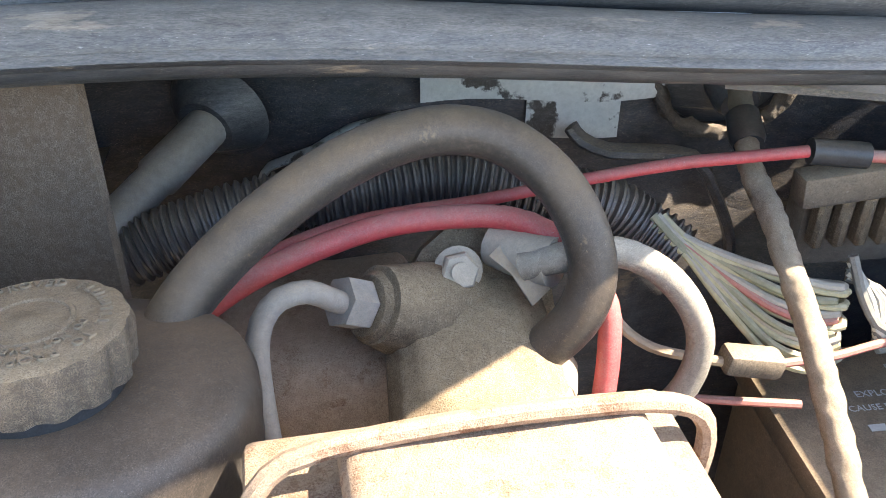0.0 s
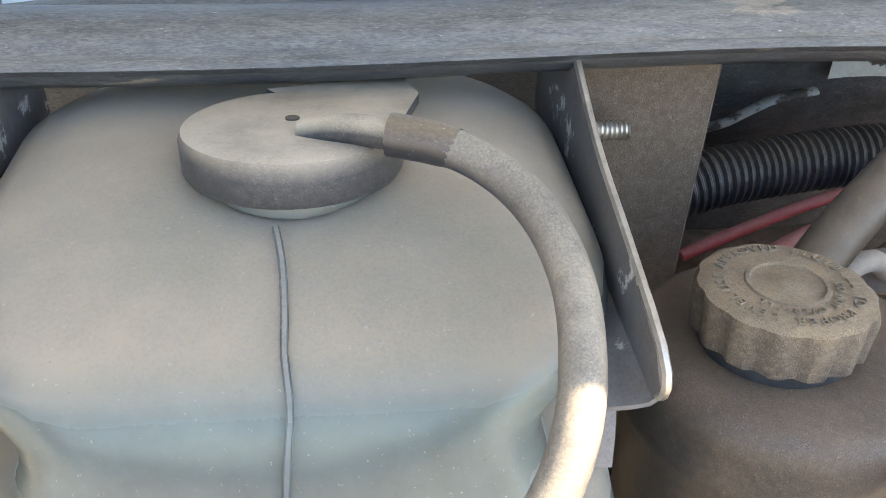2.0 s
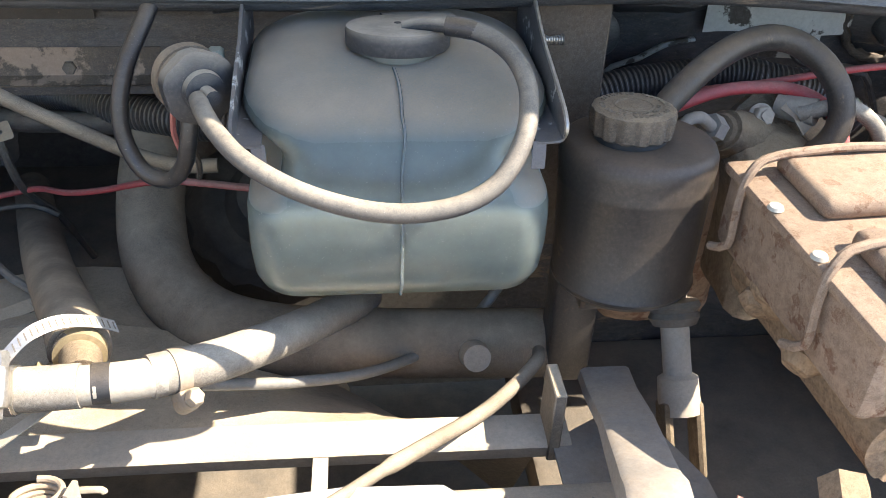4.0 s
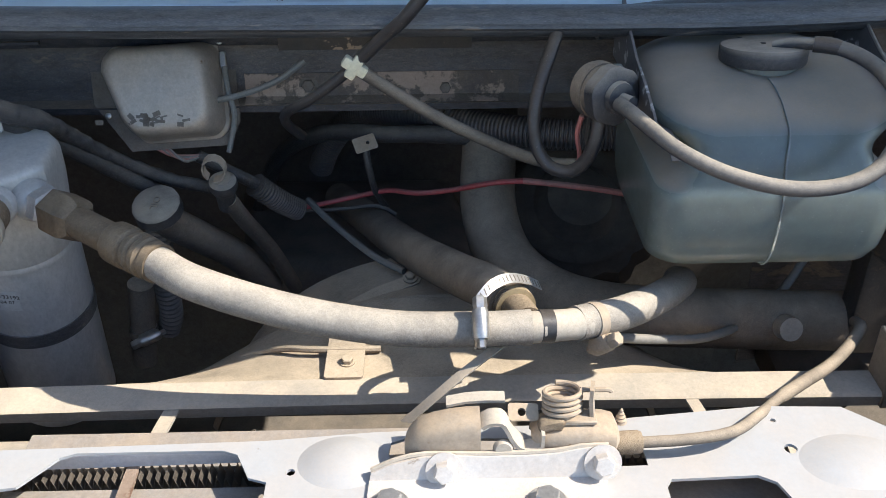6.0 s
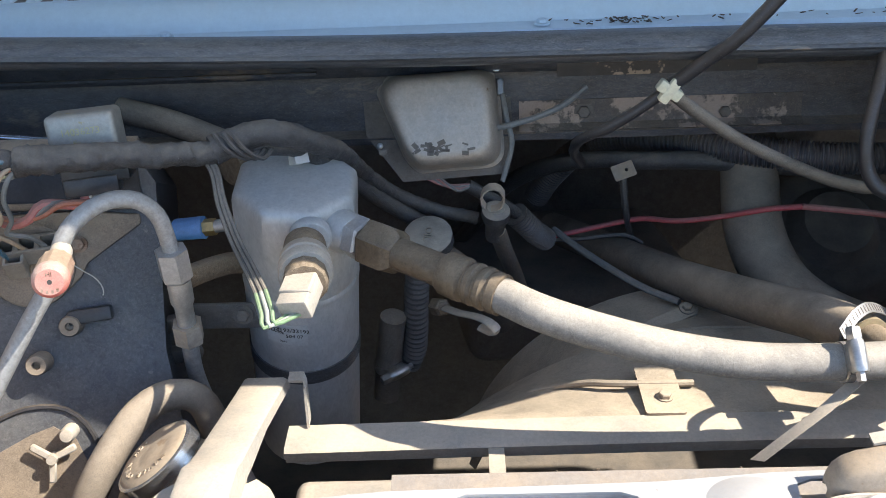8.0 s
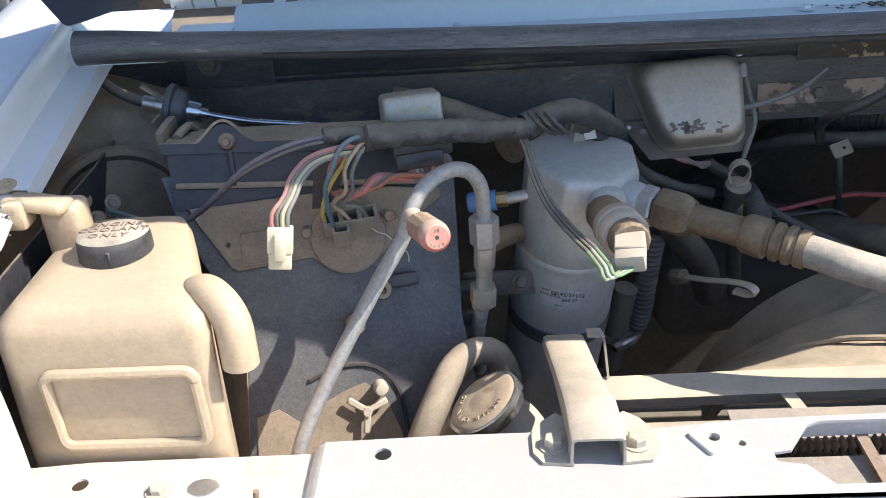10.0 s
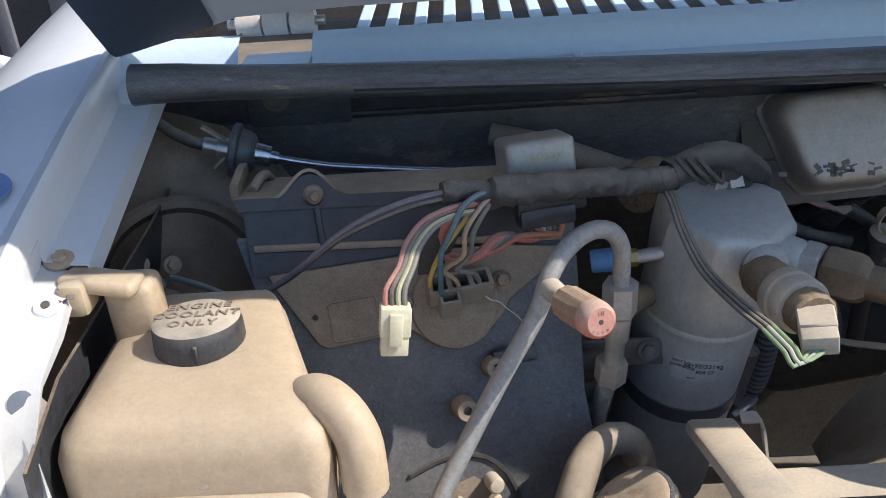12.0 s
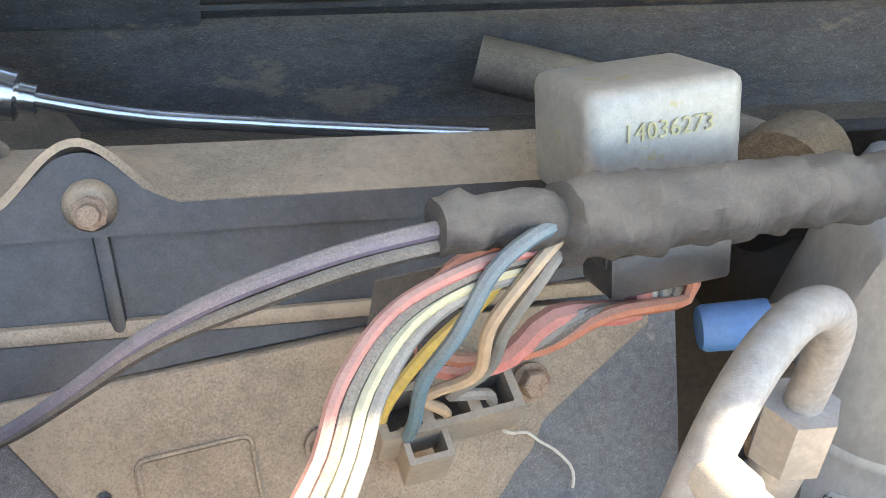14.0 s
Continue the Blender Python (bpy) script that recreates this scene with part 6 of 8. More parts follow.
solid("loose_thread", tube([(-0.6125, 0.2065, 0.9500), (-0.6075, 0.2130, 0.9420), (-0.6025, 0.2165, 0.9385), (-0.5960, 0.2205, 0.9290), (-0.5905, 0.2215, 0.9235), (-0.5850, 0.2185, 0.9185), (-0.5835, 0.2170, 0.9130), (-0.5840, 0.2155, 0.9095)], 0.0006, 6, 0.003), W_WHITE, "loose curling white thread on the heater box", "thread")

# refrigerant pipe with service port
pipe = thing("refrigerant_pipe", (-0.55, 0.16, 0.99), "dull aluminium refrigerant pipe bent in a hook with red cap", "pipe")
part("pipe_run", tube([(-0.672, 0.060, 0.815), (-0.6667, 0.070, 0.8336), (-0.6516, 0.090, 0.8613), (-0.629, 0.110, 0.8974), (-0.6025, 0.130, 0.9385), (-0.5801, 0.145, 0.9715), (-0.570, 0.153, 0.997), (-0.557, 0.165, 1.010), (-0.541, 0.178, 1.014), (-0.526, 0.188, 1.008), (-0.517, 0.196, 0.992), (-0.515, 0.200, 0.972), (-0.515, 0.204, 0.945)], 0.0064, 18, 0.006), ALU_TUBE, pipe)
part("nut", hexa(0.0130, 0.028, frame_z((-0.515, 0.202, 0.958), (0, 0.05, -1)), 0.003), ALU, pipe)
part("adapter", lathe([(0, 0), (0.0095, 0), (0.0095, 0.022), (0.0075, 0.026), (0.0075, 0.052), (0, 0.052)], 20, frame_z((-0.515, 0.204, 0.930), (-0.06, 0.1, -1))), ALU, pipe)
part("nut", hexa(0.0125, 0.022, frame_z((-0.518, 0.209, 0.885), (-0.06, 0.1, -1), 20), 0.003), STEEL_DUSTY, pipe)
part("lower_run", tube([(-0.519, 0.211, 0.870), (-0.523, 0.217, 0.845), (-0.526, 0.226, 0.815), (-0.526, 0.24, 0.77)], 0.0072, 14, 0.008), ALU_TUBE, pipe)
part("branch_fitting", tube([(-0.514, 0.212, 0.925), (-0.500, 0.235, 0.920), (-0.485, 0.258, 0.912), (-0.47, 0.275, 0.90)], 0.0095, 14, 0.006), CAST, pipe)
prt = part("port", lathe([(0, 0), (0.0075, 0), (0.0075, 0.010), (0.0060, 0.012), (0.0060, 0.020), (0.0085, 0.022), (0.0085, 0.034), (0, 0.034)], 20, frame_z((-0.571, 0.148, 0.990), (0.22, -0.72, 0.10))), STRAP, pipe, "dusty brass service port")
RC_M = frame_z((-0.5625, 0.121, 0.9945), (0.22, -0.62, 0.17))
part("cap", lathe([(0, 0.044), (0.0085, 0.044), (0.0105, 0.042), (0.0112, 0.036), (0.0112, 0.0), (0, 0)], 36, RC_M, lambda a, i: 1 + (0.035 * math.cos(a * 12) if i in (3, 4) else 0)), CAP_BODY, prt, "dusty knurled cap body")
part("cap_end", lathe([(0, 0.0444), (0.0085, 0.0444), (0.0108, 0.0422), (0.0116, 0.037), (0.0116, 0.034), (0, 0.034)], 32, RC_M), REDCAP, prt, "red plastic cap end")
part("cap_hole", lathe([(0, 0.0445), (0.0016, 0.0445), (0.0016, 0.043), (0, 0.043)], 10, RC_M), INK, prt)
lettering("HI", 0.0042, RC_M @ Matrix.Translation((0, 0.0050, 0.0443)), RUST, prt, 0.0003)
bars([(-0.005, -0.0050, 0.0016, 0.0022), (-0.0022, -0.0062, 0.0016, 0.0022), (0.001, -0.0064, 0.0016, 0.0022), (0.004, -0.0056, 0.0016, 0.0022)], RC_M @ Matrix.Translation((0, 0, 0.0443)), RUST, prt)
cl = thing("pipe_clamp", (-0.535, 0.245, 0.85), "dark steel pipe clamp with two bolts", "clamp")
for z in (0.868, 0.836):
    part("jaw", box(0.046, 0.012, 0.014, 0.003, 2, Matrix.Translation((-0.542, 0.232, z)) @ Matrix.Rotation(-0.2, 4, "Y")), DARK, cl)
    bolt((-0.552, 0.224, z), (0, -1, 0.3), r=0.0052, h=0.005, parent=cl, material=STEEL_DUSTY)
part("arm", box(0.075, 0.006, 0.026, 0.003, 2, Matrix.Translation((-0.500, 0.252, 0.862))), DARK, cl)
bolt((-0.482, 0.247, 0.866), (0, -1, 0.2), r=0.006, h=0.005, parent=cl, material=DARK)
solid("rear_pipe_fitting", tube([(-0.488, 0.300, 0.985), (-0.478, 0.310, 0.985), (-0.465, 0.318, 0.985)], 0.020, 18, 0.004, shape=lambda i: 1 + 0.05 * (i % 2)), CAST, "dusty pipe fitting behind the canister", "fitting")
solid("rear_conduit", tube([(-0.60, 0.372, 1.010), (-0.55, 0.360, 1.000), (-0.50, 0.345, 0.985), (-0.45, 0.335, 0.97)], 0.012, 14, 0.01), HOSE_TAN, "dusty hose passing behind the relay", "hose")

# speedometer cable with grommet through the bulkhead
cable = thing("aerial_cable", (-0.81, 0.37, 1.0), "bright steel cable end with a rubber grommet and black lead", "cable")
g0, g1 = Vector((-0.836, 0.330, 1.0325)), Vector((-0.779, 0.332, 1.0172))
ga = (g1 - g0).normalized()
GM = frame_z(g0, ga) @ Matrix.Scale(0.86, 4)
part("lead", tube([(-0.905, 0.345, 1.068), (-0.880, 0.338, 1.058), (-0.860, 0.332, 1.044), (-0.845, 0.330, 1.036), (-0.833, 0.330, 1.032)], 0.0050, 10, 0.005), W_BLACK, cable)
part("ferrule", lathe([(0, 0), (0.0075, 0), (0.0085, 0.001), (0.0085, 0.013), (0.0115, 0.014), (0.0115, 0.026), (0, 0.026)], 18, GM), STEEL, cable)
part("ear", ribbon([g0 + ga * 0.021 + Vector((0, -0.002, 0.008)), g0 + ga * 0.013 + Vector((0, -0.004, 0.0135)), g0 + ga * 0.003 + Vector((0, -0.004, 0.0185))], 0.006, 0.002, (0, 1, 0)), STEEL_DUSTY, cable)
part("ear", ribbon([g0 + ga * 0.019 + Vector((0, -0.009, -0.003)), g0 + ga * 0.013 + Vector((0, -0.011, -0.009)), g0 + ga * 0.009 + Vector((0, -0.010, -0.014))], 0.007, 0.002, (0, 1, 0)), STEEL_DUSTY, cable)
part("grommet", lathe([(0, 0.026), (0.0245, 0.026), (0.0268, 0.028), (0.0268, 0.033), (0.0225, 0.035), (0.0215, 0.042), (0.0190, 0.047), (0.0140, 0.050), (0, 0.050)], 32, GM), RUBBER, cable, "black rubber grommet")
part("nut", lathe([(0, 0.049), (0.0130, 0.049), (0.0112, 0.064), (0.0070, 0.065), (0.0066, 0.072), (0, 0.072)], 18, GM), CHROME, cable)
part("rod", tube([g0 + ga * 0.060, g0 + ga * 0.075, Vector((-0.736, 0.334, 1.0065)), Vector((-0.70, 0.336, 1.0015)), Vector((-0.667, 0.337, 0.9975)), Vector((-0.60, 0.336, 0.992))], 0.0034, 10, 0.01), CHROME, cable)

# dark wheel-arch dome with a round flange
arch = setting("wheel_arch", "dark dusty inner wheel arch beside the heater box", "wheel arch")
part("dome", lathe([(0, 0.045), (0.04, 0.042), (0.08, 0.032), (0.11, 0.016), (0.14, -0.012), (0.16, -0.05), (0.17, -0.11)], 48, frame_z((-0.875, 0.320, 0.925), (0.35, -0.80, 0.45))), HOSE_TAN, arch)
part("flange", lathe([(0.060, 0.026), (0.064, 0.031), (0.070, 0.030), (0.074, 0.022)], 40, frame_z((-0.868, 0.292, 0.925), (0.45, -0.80, 0.35))), HOSE_TAN, arch)
part("motor_cap", lathe([(0, 0.030), (0.014, 0.029), (0.018, 0.024), (0.018, 0), (0, 0)], 24, frame_z((-0.868, 0.235, 0.935), (0.6, -0.7, 0.3))), PLASTIC_DUSTY, arch)
for p in ((-0.860, 0.226, 0.962), (-0.852, 0.246, 0.968), (-0.870, 0.23, 0.978)):
    bolt(p, (0.6, -0.7, 0.3), r=0.0048, h=0.005, parent=arch, material=STEEL_DUSTY)

# coolant expansion tank
tank = thing("coolant_tank", (-0.77, 0.07, 0.80), "yellowed translucent coolant tank with a dusty black cap", "coolant tank")
tb = bmesh.new()
loops = []
#   z, x0, x1, y0, y1, r
for z, x0, x1, y0, y1, r in ((0.80, -0.850, -0.702, 0.004, 0.110, 0.012), (0.90, -0.850, -0.700, 0.003, 0.125, 0.014), (0.978, -0.848, -0.697, 0.004, 0.145, 0.016), (0.990, -0.845, -0.698, 0.008, 0.150, 0.018),
                             (0.998, -0.836, -0.705, 0.018, 0.150, 0.02), (1.001, -0.822, -0.725, 0.035, 0.145, 0.02), (1.003, -0.815, -0.745, 0.06, 0.135, 0.02), (1.004, -0.80, -0.77, 0.08, 0.12, 0.012)):
    loops.append([tb.verts.new((x - max(0.0, x + 0.775) * 4.6 * max(0.0, y - 0.01), y, z)) for x, y in rounded(x0, x1, y0, y1, r, 6)])
for a, b in zip(loops, loops[1:]):
    for k in range(len(a)):
        tb.faces.new((a[k], a[(k + 1) % len(a)], b[(k + 1) % len(b)], b[k]))
tb.faces.new(loops[-1])
tb.faces.new(loops[0])
body = part("body", tb, CREAM_TANK, tank)
part("moulded_frame", tube([(x, 0.0025, z) for x, z in rounded(-0.817, -0.713, 0.893, 0.955, 0.008, 4)] + [(-0.713, 0.0025, 0.946)], 0.0042, 8, raw=True), CREAM_TANK, body)
part("cap", lathe([(0, 0.0), (0.0225, 0.0), (0.0255, -0.002), (0.0262, -0.006), (0.0268, -0.020), (0.0255, -0.022), (0, -0.022)], 48, frame_z((-0.783, 0.088, 1.019), (0, 0.10, 1)), lambda a, i: 1 + (0.006 if int(a / (math.pi / 16)) % 2 and i in (3, 4) else 0)), CAPMAT, tank, "dusty black screw cap")
part("cap_rib", box(0.003, 0.003, 0.016, 0.0008, 1, Matrix.Translation((-0.778, 0.0612, 1.007))), PLASTIC, tank)
CM = frame_z((-0.783, 0.088, 1.0193), (0, 0.10, 1))
lettering("ENGINE", 0.0098, CM @ Matrix.Rotation(0.06, 4, "Z") @ Matrix.Translation((0, 0.0115, 0)), LETTER_DARK, tank, 0.0006, spacing=1.15)
lettering("COOLANT", 0.0098, CM @ Matrix.Rotation(0.06, 4, "Z") @ Matrix.Translation((0, 0.001, 0)), LETTER_DARK, tank, 0.0006, spacing=1.1)
lettering("ONLY", 0.0098, CM @ Matrix.Rotation(0.06, 4, "Z") @ Matrix.Translation((0, -0.0105, 0)), LETTER_DARK, tank, 0.0006, spacing=1.15)
part("elbow", tube([(-0.724, 0.052, 0.970), (-0.718, 0.048, 0.985), (-0.706, 0.038, 0.994), (-0.694, 0.028, 0.991), (-0.686, 0.021, 0.979), (-0.684, 0.016, 0.964), (-0.684, 0.015, 0.950)], 0.0128, 20, 0.005), CREAM_TANK, tank, "moulded elbow spout")
part("elbow_web", box(0.010, 0.012, 0.055, 0.004, 2, Matrix.Translation((-0.695, 0.028, 0.972))), CREAM_TANK, tank)
nk = box(0.030, 0.026, 0.048, 0.006, 3, Matrix.Translation((-0.826, 0.112, 1.010)))
join(nk, box(0.046, 0.024, 0.010, 0.004, 3, Matrix.Translation((-0.840, 0.104, 1.036)) @ Euler((-0.15, 0.12, -0.1)).to_matrix().to_4x4()))
join(nk, box(0.016, 0.022, 0.022, 0.004, 2, Matrix.Translation((-0.853, 0.098, 1.032))))
part("neck", nk, CREAM_TANK, tank, "moulded mounting neck")

# radiator filler
rad = thing("radiator_filler", (-0.515, 0.115, 0.82), "weathered steel radiator filler with a bright-rimmed cap", "radiator filler")
RA = Vector((-0.53, 0.0, 0.85)).normalized()
RP = Vector((-0.522, 0.102, 0.840))
part("disc", lathe([(0, 0.0030), (0.008, 0.0029), (0.011, 0.0023), (0.014, 0.0024), (0.028, 0.003), (0.031, 0.001), (0.0315, -0.004), (0, -0.004)], 40, frame_z(RP, RA)), RADCAP, rad)
part("rim", lathe([(0.0310, 0.001), (0.0335, 0.0), (0.0335, -0.011), (0.0310, -0.011)], 40, frame_z(RP, RA), lambda a, i: 1 + 0.012 * (abs(math.cos(a)) > 0.93)), CHROME, rad, "bright rolled rim")
round_lettering("NEVER OPEN HOT", 0.0215, 0.0062, frame_z(RP + RA * 0.0032, RA, 200), RADCAP, rad, 120, -15, True)
part("neck", lathe([(0, -0.008), (0.027, -0.008), (0.028, -0.014), (0.024, -0.016), (0.025, -0.05), (0, -0.05)], 32, frame_z(RP, RA)), STRAP, rad)
part("shoulder", lathe([(0.030, -0.036), (0.048, -0.05), (0.056, -0.075), (0.056, -0.12), (0, -0.12)], 36, frame_z(RP, (-0.1, -0.25, 1))), STRAP, rad)
solid("overflow_hose", tube([(-0.585, 0.075, 0.770), (-0.578, 0.085, 0.800), (-0.562, 0.110, 0.830), (-0.545, 0.145, 0.845), (-0.525, 0.165, 0.846), (-0.508, 0.172, 0.835), (-0.500, 0.172, 0.812), (-0.498, 0.17, 0.79)], 0.0125, 20, 0.008), HOSE_TAN, "dusty grey hose arching behind the radiator cap", "hose")


# pressed steps that hold the radiator
def stay(x, y1, z1, label, material, lean):
    b = thing("radiator_bracket", (x, -0.01, 0.89), label, "bracket", "radiator brackets")
    w = 0.0195
    rows = []
    for y, z, hw in ((-0.030, 0.9125, 0.0175), (-0.005, 0.9135, 0.0175), (0.014, 0.912, 0.0175), (0.024, 0.906, 0.017), (0.040, 0.900, 0.0165), (0.09, 0.883, 0.0165), (y1 - 0.03, z1 + 0.010, 0.017), (y1, z1, 0.0175)):
        dx = lean * (y + 0.03) / (y1 + 0.03)
        d = 0.022 if y < 0.02 else (0.016 if y < 0.05 else 0.010)
        rows.append([(x + dx - hw - 0.001, y, z - d), (x + dx - hw, y, z - 0.002), (x + dx - hw + 0.003, y, z), (x + dx + hw - 0.003, y, z), (x + dx + hw, y, z - 0.002), (x + dx + hw + 0.001, y, z - d)])
    part("strap", grid_sheet(rows, 0.002), material, b)
    for s in (-1, 1):
        foot = plate([(s * 0.016, -0.026), (s * 0.036, -0.024), (s * 0.042, -0.014), (s * 0.042, 0.004), (s * 0.034, 0.018), (s * 0.024, 0.026), (s * 0.016, 0.020)], 0, 0.0025, (), Matrix.Translation((x, -0.004, 0.8895)))
        part("foot", foot, material, b, smooth=20)
        bolt((x + s * 0.028, -0.012, 0.892), (0, 0, 1), r=0.0068, h=0.0075, washer=1.45, parent=b, material=STRAP, spin=20)
    return b


br = stay(-0.446, 0.172, 0.855, "dust-covered pressed steel radiator bracket with two bolts", STRAP, -0.004)
part("hook", ribbon([(-0.430, 0.168, 0.858), (-0.418, 0.166, 0.8595), (-0.416, 0.160, 0.857), (-0.414, 0.146, 0.830)], 0.010, 0.002, (0, 1, 0.2)), STRAP, br)
br2 = stay(0.318, 0.168, 0.850, "grey pressed steel radiator bracket with two bolts", STRAP_GREY, 0.026)
part("side_frame", box_at(0.296, 0.304, 0.118, 0.150, 0.812, 0.872, 0.001, 1), SHROUD, br2)

# bonnet latch: painted base folded up to a flange, with the catch plate behind it
latch = thing("hood_latch", (-0.01, -0.02, 0.89), "dusty hood latch with coil spring, bolted to the painted panel", "latch")
UPRIGHT = Matrix.Rotation(radians(90), 4, "X")
part("base_plate", plate([(-0.102, -0.060), (0.043, -0.060), (0.046, -0.022), (-0.100, -0.020)], 0.8896, 0.8918), WHITE_DUSTY, latch, "painted steel base plate", smooth=20)
fl = plate([(-0.100, 0.8915), (-0.099, 0.8962), (-0.086, 0.9017), (-0.066, 0.9058), (-0.050, 0.9061), (-0.028, 0.9051), (0.0, 0.9054), (0.015, 0.9064), (0.029, 0.9089), (0.040, 0.9101), (0.048, 0.9092), (0.051, 0.9054), (0.046, 0.8915)], 0.0, 0.0025, (), Matrix.Translation((0, -0.0205, 0)) @ UPRIGHT)
for v in fl.verts:
    v.co.y += (v.co.z - 0.8915) * 0.35
part("flange", fl, WHITE_DUSTY, latch, "upturned painted flange", smooth=20)
part("flange_edge", tube([(-0.099, -0.0186, 0.8965), (-0.086, -0.0166, 0.9020), (-0.066, -0.0152, 0.9061), (-0.028, -0.0154, 0.9054), (0.015, -0.0150, 0.9067), (0.030, -0.0141, 0.9092), (0.047, -0.0140, 0.9095)], 0.0016, 6, 0.006), STRAP, latch)


def shell(rows_x, front, back, mat_, name, label=""):
    """A pressed cover: rises at the front, rolls over and falls at the back. rows_x: (x, height, share of the depth)."""
    rows = []
    for k, drop in ((0.0, 1.0), (0.0, 0.32), (0.04, 0.16), (0.14, 0.05), (0.30, 0.0), (0.55, 0.0), (0.80, 0.05), (0.95, 0.16), (1.0, 0.5)):
        rows.append([(x, front + 0.5 * (back - front) * (1 - g) + k * g * (back - front), h - drop * (h - 0.8965)) for x, h, g in rows_x])
    return part(name, grid_sheet(rows, 0.002), mat_, latch, label)


shell(((-0.0785, 0.903, 0.30), (-0.0770, 0.909, 0.55), (-0.0735, 0.9150, 0.78), (-0.068, 0.9195, 0.90), (-0.060, 0.9232, 0.97), (-0.050, 0.9258, 1.0), (-0.040, 0.9272, 1.0), (-0.0315, 0.9275, 1.0)), -0.014, 0.010, STEEL_DUSTY, "catch_cover", "dusty domed catch cover")
part("cover_strip", ribbon([(-0.052, 0.009, 0.9262), (-0.040, 0.0095, 0.9285), (-0.028, 0.0098, 0.9290), (-0.0155, 0.0100, 0.9285)], 0.008, 0.0022, (0, 1, 0.1)), STRAP, latch)
part("pawl", ribbon(smooth_line([(-0.0305, -0.006, 0.9230), (-0.026, -0.006, 0.9262), (-0.019, -0.006, 0.9262), (-0.0155, -0.0065, 0.9215), (-0.012, -0.0075, 0.9140), (-0.0075, -0.0085, 0.9085), (-0.0045, -0.0085, 0.9078)], 0.002), 0.0125, 0.0026, (0, 1, 0.12)), STRAP, latch, "hooked steel pawl")
part("striker_plate", roughen(plate(rounded(-0.0095, 0.0095, -0.0055, 0.0055, 0.002), 0, 0.0022, (circle(-0.001, 0.0, 0.0026, 10),), frame_z((-0.0045, 0.004, 0.9205), (0.10, -0.55, 0.83), 0)), 0.0004, 0.004, 0), STEEL_DUSTY, latch)
part("notch", ribbon([(0.0068, -0.0095, 0.9185), (0.0066, -0.0098, 0.9090), (0.0040, -0.0100, 0.9068), (-0.0045, -0.0100, 0.9060)], 0.009, 0.0022, (0, 1, 0.1)), STRAP, latch)
shell(((0.0005, 0.9100, 0.55), (0.0040, 0.9140, 0.80), (0.0100, 0.9172, 0.95), (0.020, 0.9182, 1.0), (0.034, 0.9185, 1.0), (0.046, 0.9178, 1.0), (0.0525, 0.9160, 0.92), (0.0550, 0.9110, 0.70)), -0.013, 0.014, STEEL_DUSTY, "catch_body", "dusty pressed catch body")
part("rust_lump", roughen(box(0.016, 0.011, 0.008, 0.003, 2, Matrix.Translation((0.0125, -0.0045, 0.9195)) @ Matrix.Rotation(-0.25, 4, "Y")), 0.0012, 0.004, 1), CAST, latch, "crusted pivot lump")
part("shelf", box(0.021, 0.012, 0.0035, 0.0008, 1, Matrix.Translation((0.0300, -0.001, 0.9205))), STEEL_DUSTY, latch)
part("pivot", lathe([(0, 0.003), (0.005, 0.003), (0.0065, 0.001), (0.0065, 0), (0, 0)], 20, frame_z((-0.0175, -0.0125, 0.9070), (0, -1, 0.2))), STRAP, latch)
COIL = frame_z((0.020, 0.004, 0.9205), (0.0, 0.32, 1.0))
coil = tube([COIL @ Vector((0.0112 * math.cos(a), 0.0112 * math.sin(a), 0.0036 * a / (2 * math.pi))) for a in [radians(15 * k) for k in range(104)]], 0.00165, 8, raw=True)
part("spring", coil, STEEL_DUSTY, latch, "coiled return spring")
part("spring_post", lathe([(0, -0.004), (0.0095, -0.004), (0.0095, 0.006), (0.0085, 0.008), (0, 0.008)], 20, COIL), STEEL_DUSTY, latch)
part("spring_leg", tube([COIL @ Vector((0.0112, 0.0, 0.0148)), (0.036, 0.009, 0.934), (0.044, 0.0085, 0.9345), (0.0495, 0.0085, 0.9340), (0.0505, 0.0080, 0.9325)], 0.00165, 8, 0.003), STEEL_DUSTY, latch)
part("finger", ribbon([(0.0395, 0.000, 0.9130), (0.0385, 0.0015, 0.9220), (0.0375, 0.003, 0.9320), (0.0375, 0.004, 0.9415)], 0.0095, 0.0024, (0.25, 1, 0)), STEEL_DUSTY, latch, "upright spring finger")
part("cone_screw", lathe([(0, 0), (0.0042, 0.0)] + [(0.0036 - 0.00042 * k + (0.0006 if k % 2 else 0), 0.0012 + 0.0011 * k) for k in range(8)] + [(0, 0.011)], 14, frame_z((0.0585, 0.008, 0.9075), (0, 0.1, 1))), STEEL_DUSTY, latch, "pointed sheet-metal screw")
for x, y, z, ax_ in ((-0.087, -0.043, 0.8918, (0, 0, 1)), (0.007, -0.043, 0.8918, (0, 0, 1)), (-0.054, -0.0215, 0.8985, (0, -0.9, 0.40)), (0.043, -0.0205, 0.9015, (0, -0.9, 0.40))):
    bolt((x, y, z), ax_, r=0.0078 if ax_[2] == 1 else 0.0068, h=0.0085, washer=1.55 if ax_[2] == 1 else 1.7, parent=latch, material=STEEL if ax_[2] == 1 else WHITE_DUSTY, spin=15)
release = thing("release_cable", (0.15, 0.03, 0.89), "dusty hood release cable curving from the latch", "cable")
part("ferrule", lathe([(0, 0), (0.0075, 0), (0.0075, 0.016), (0.0065, 0.018), (0, 0.018)], 18, frame_z((0.052, -0.004, 0.901), (1, 0, 0.03))), CAST, release)
part("stop", box(0.005, 0.016, 0.020, 0.001, 1, Matrix.Translation((0.051, -0.002, 0.902))), STEEL_DUSTY, release)
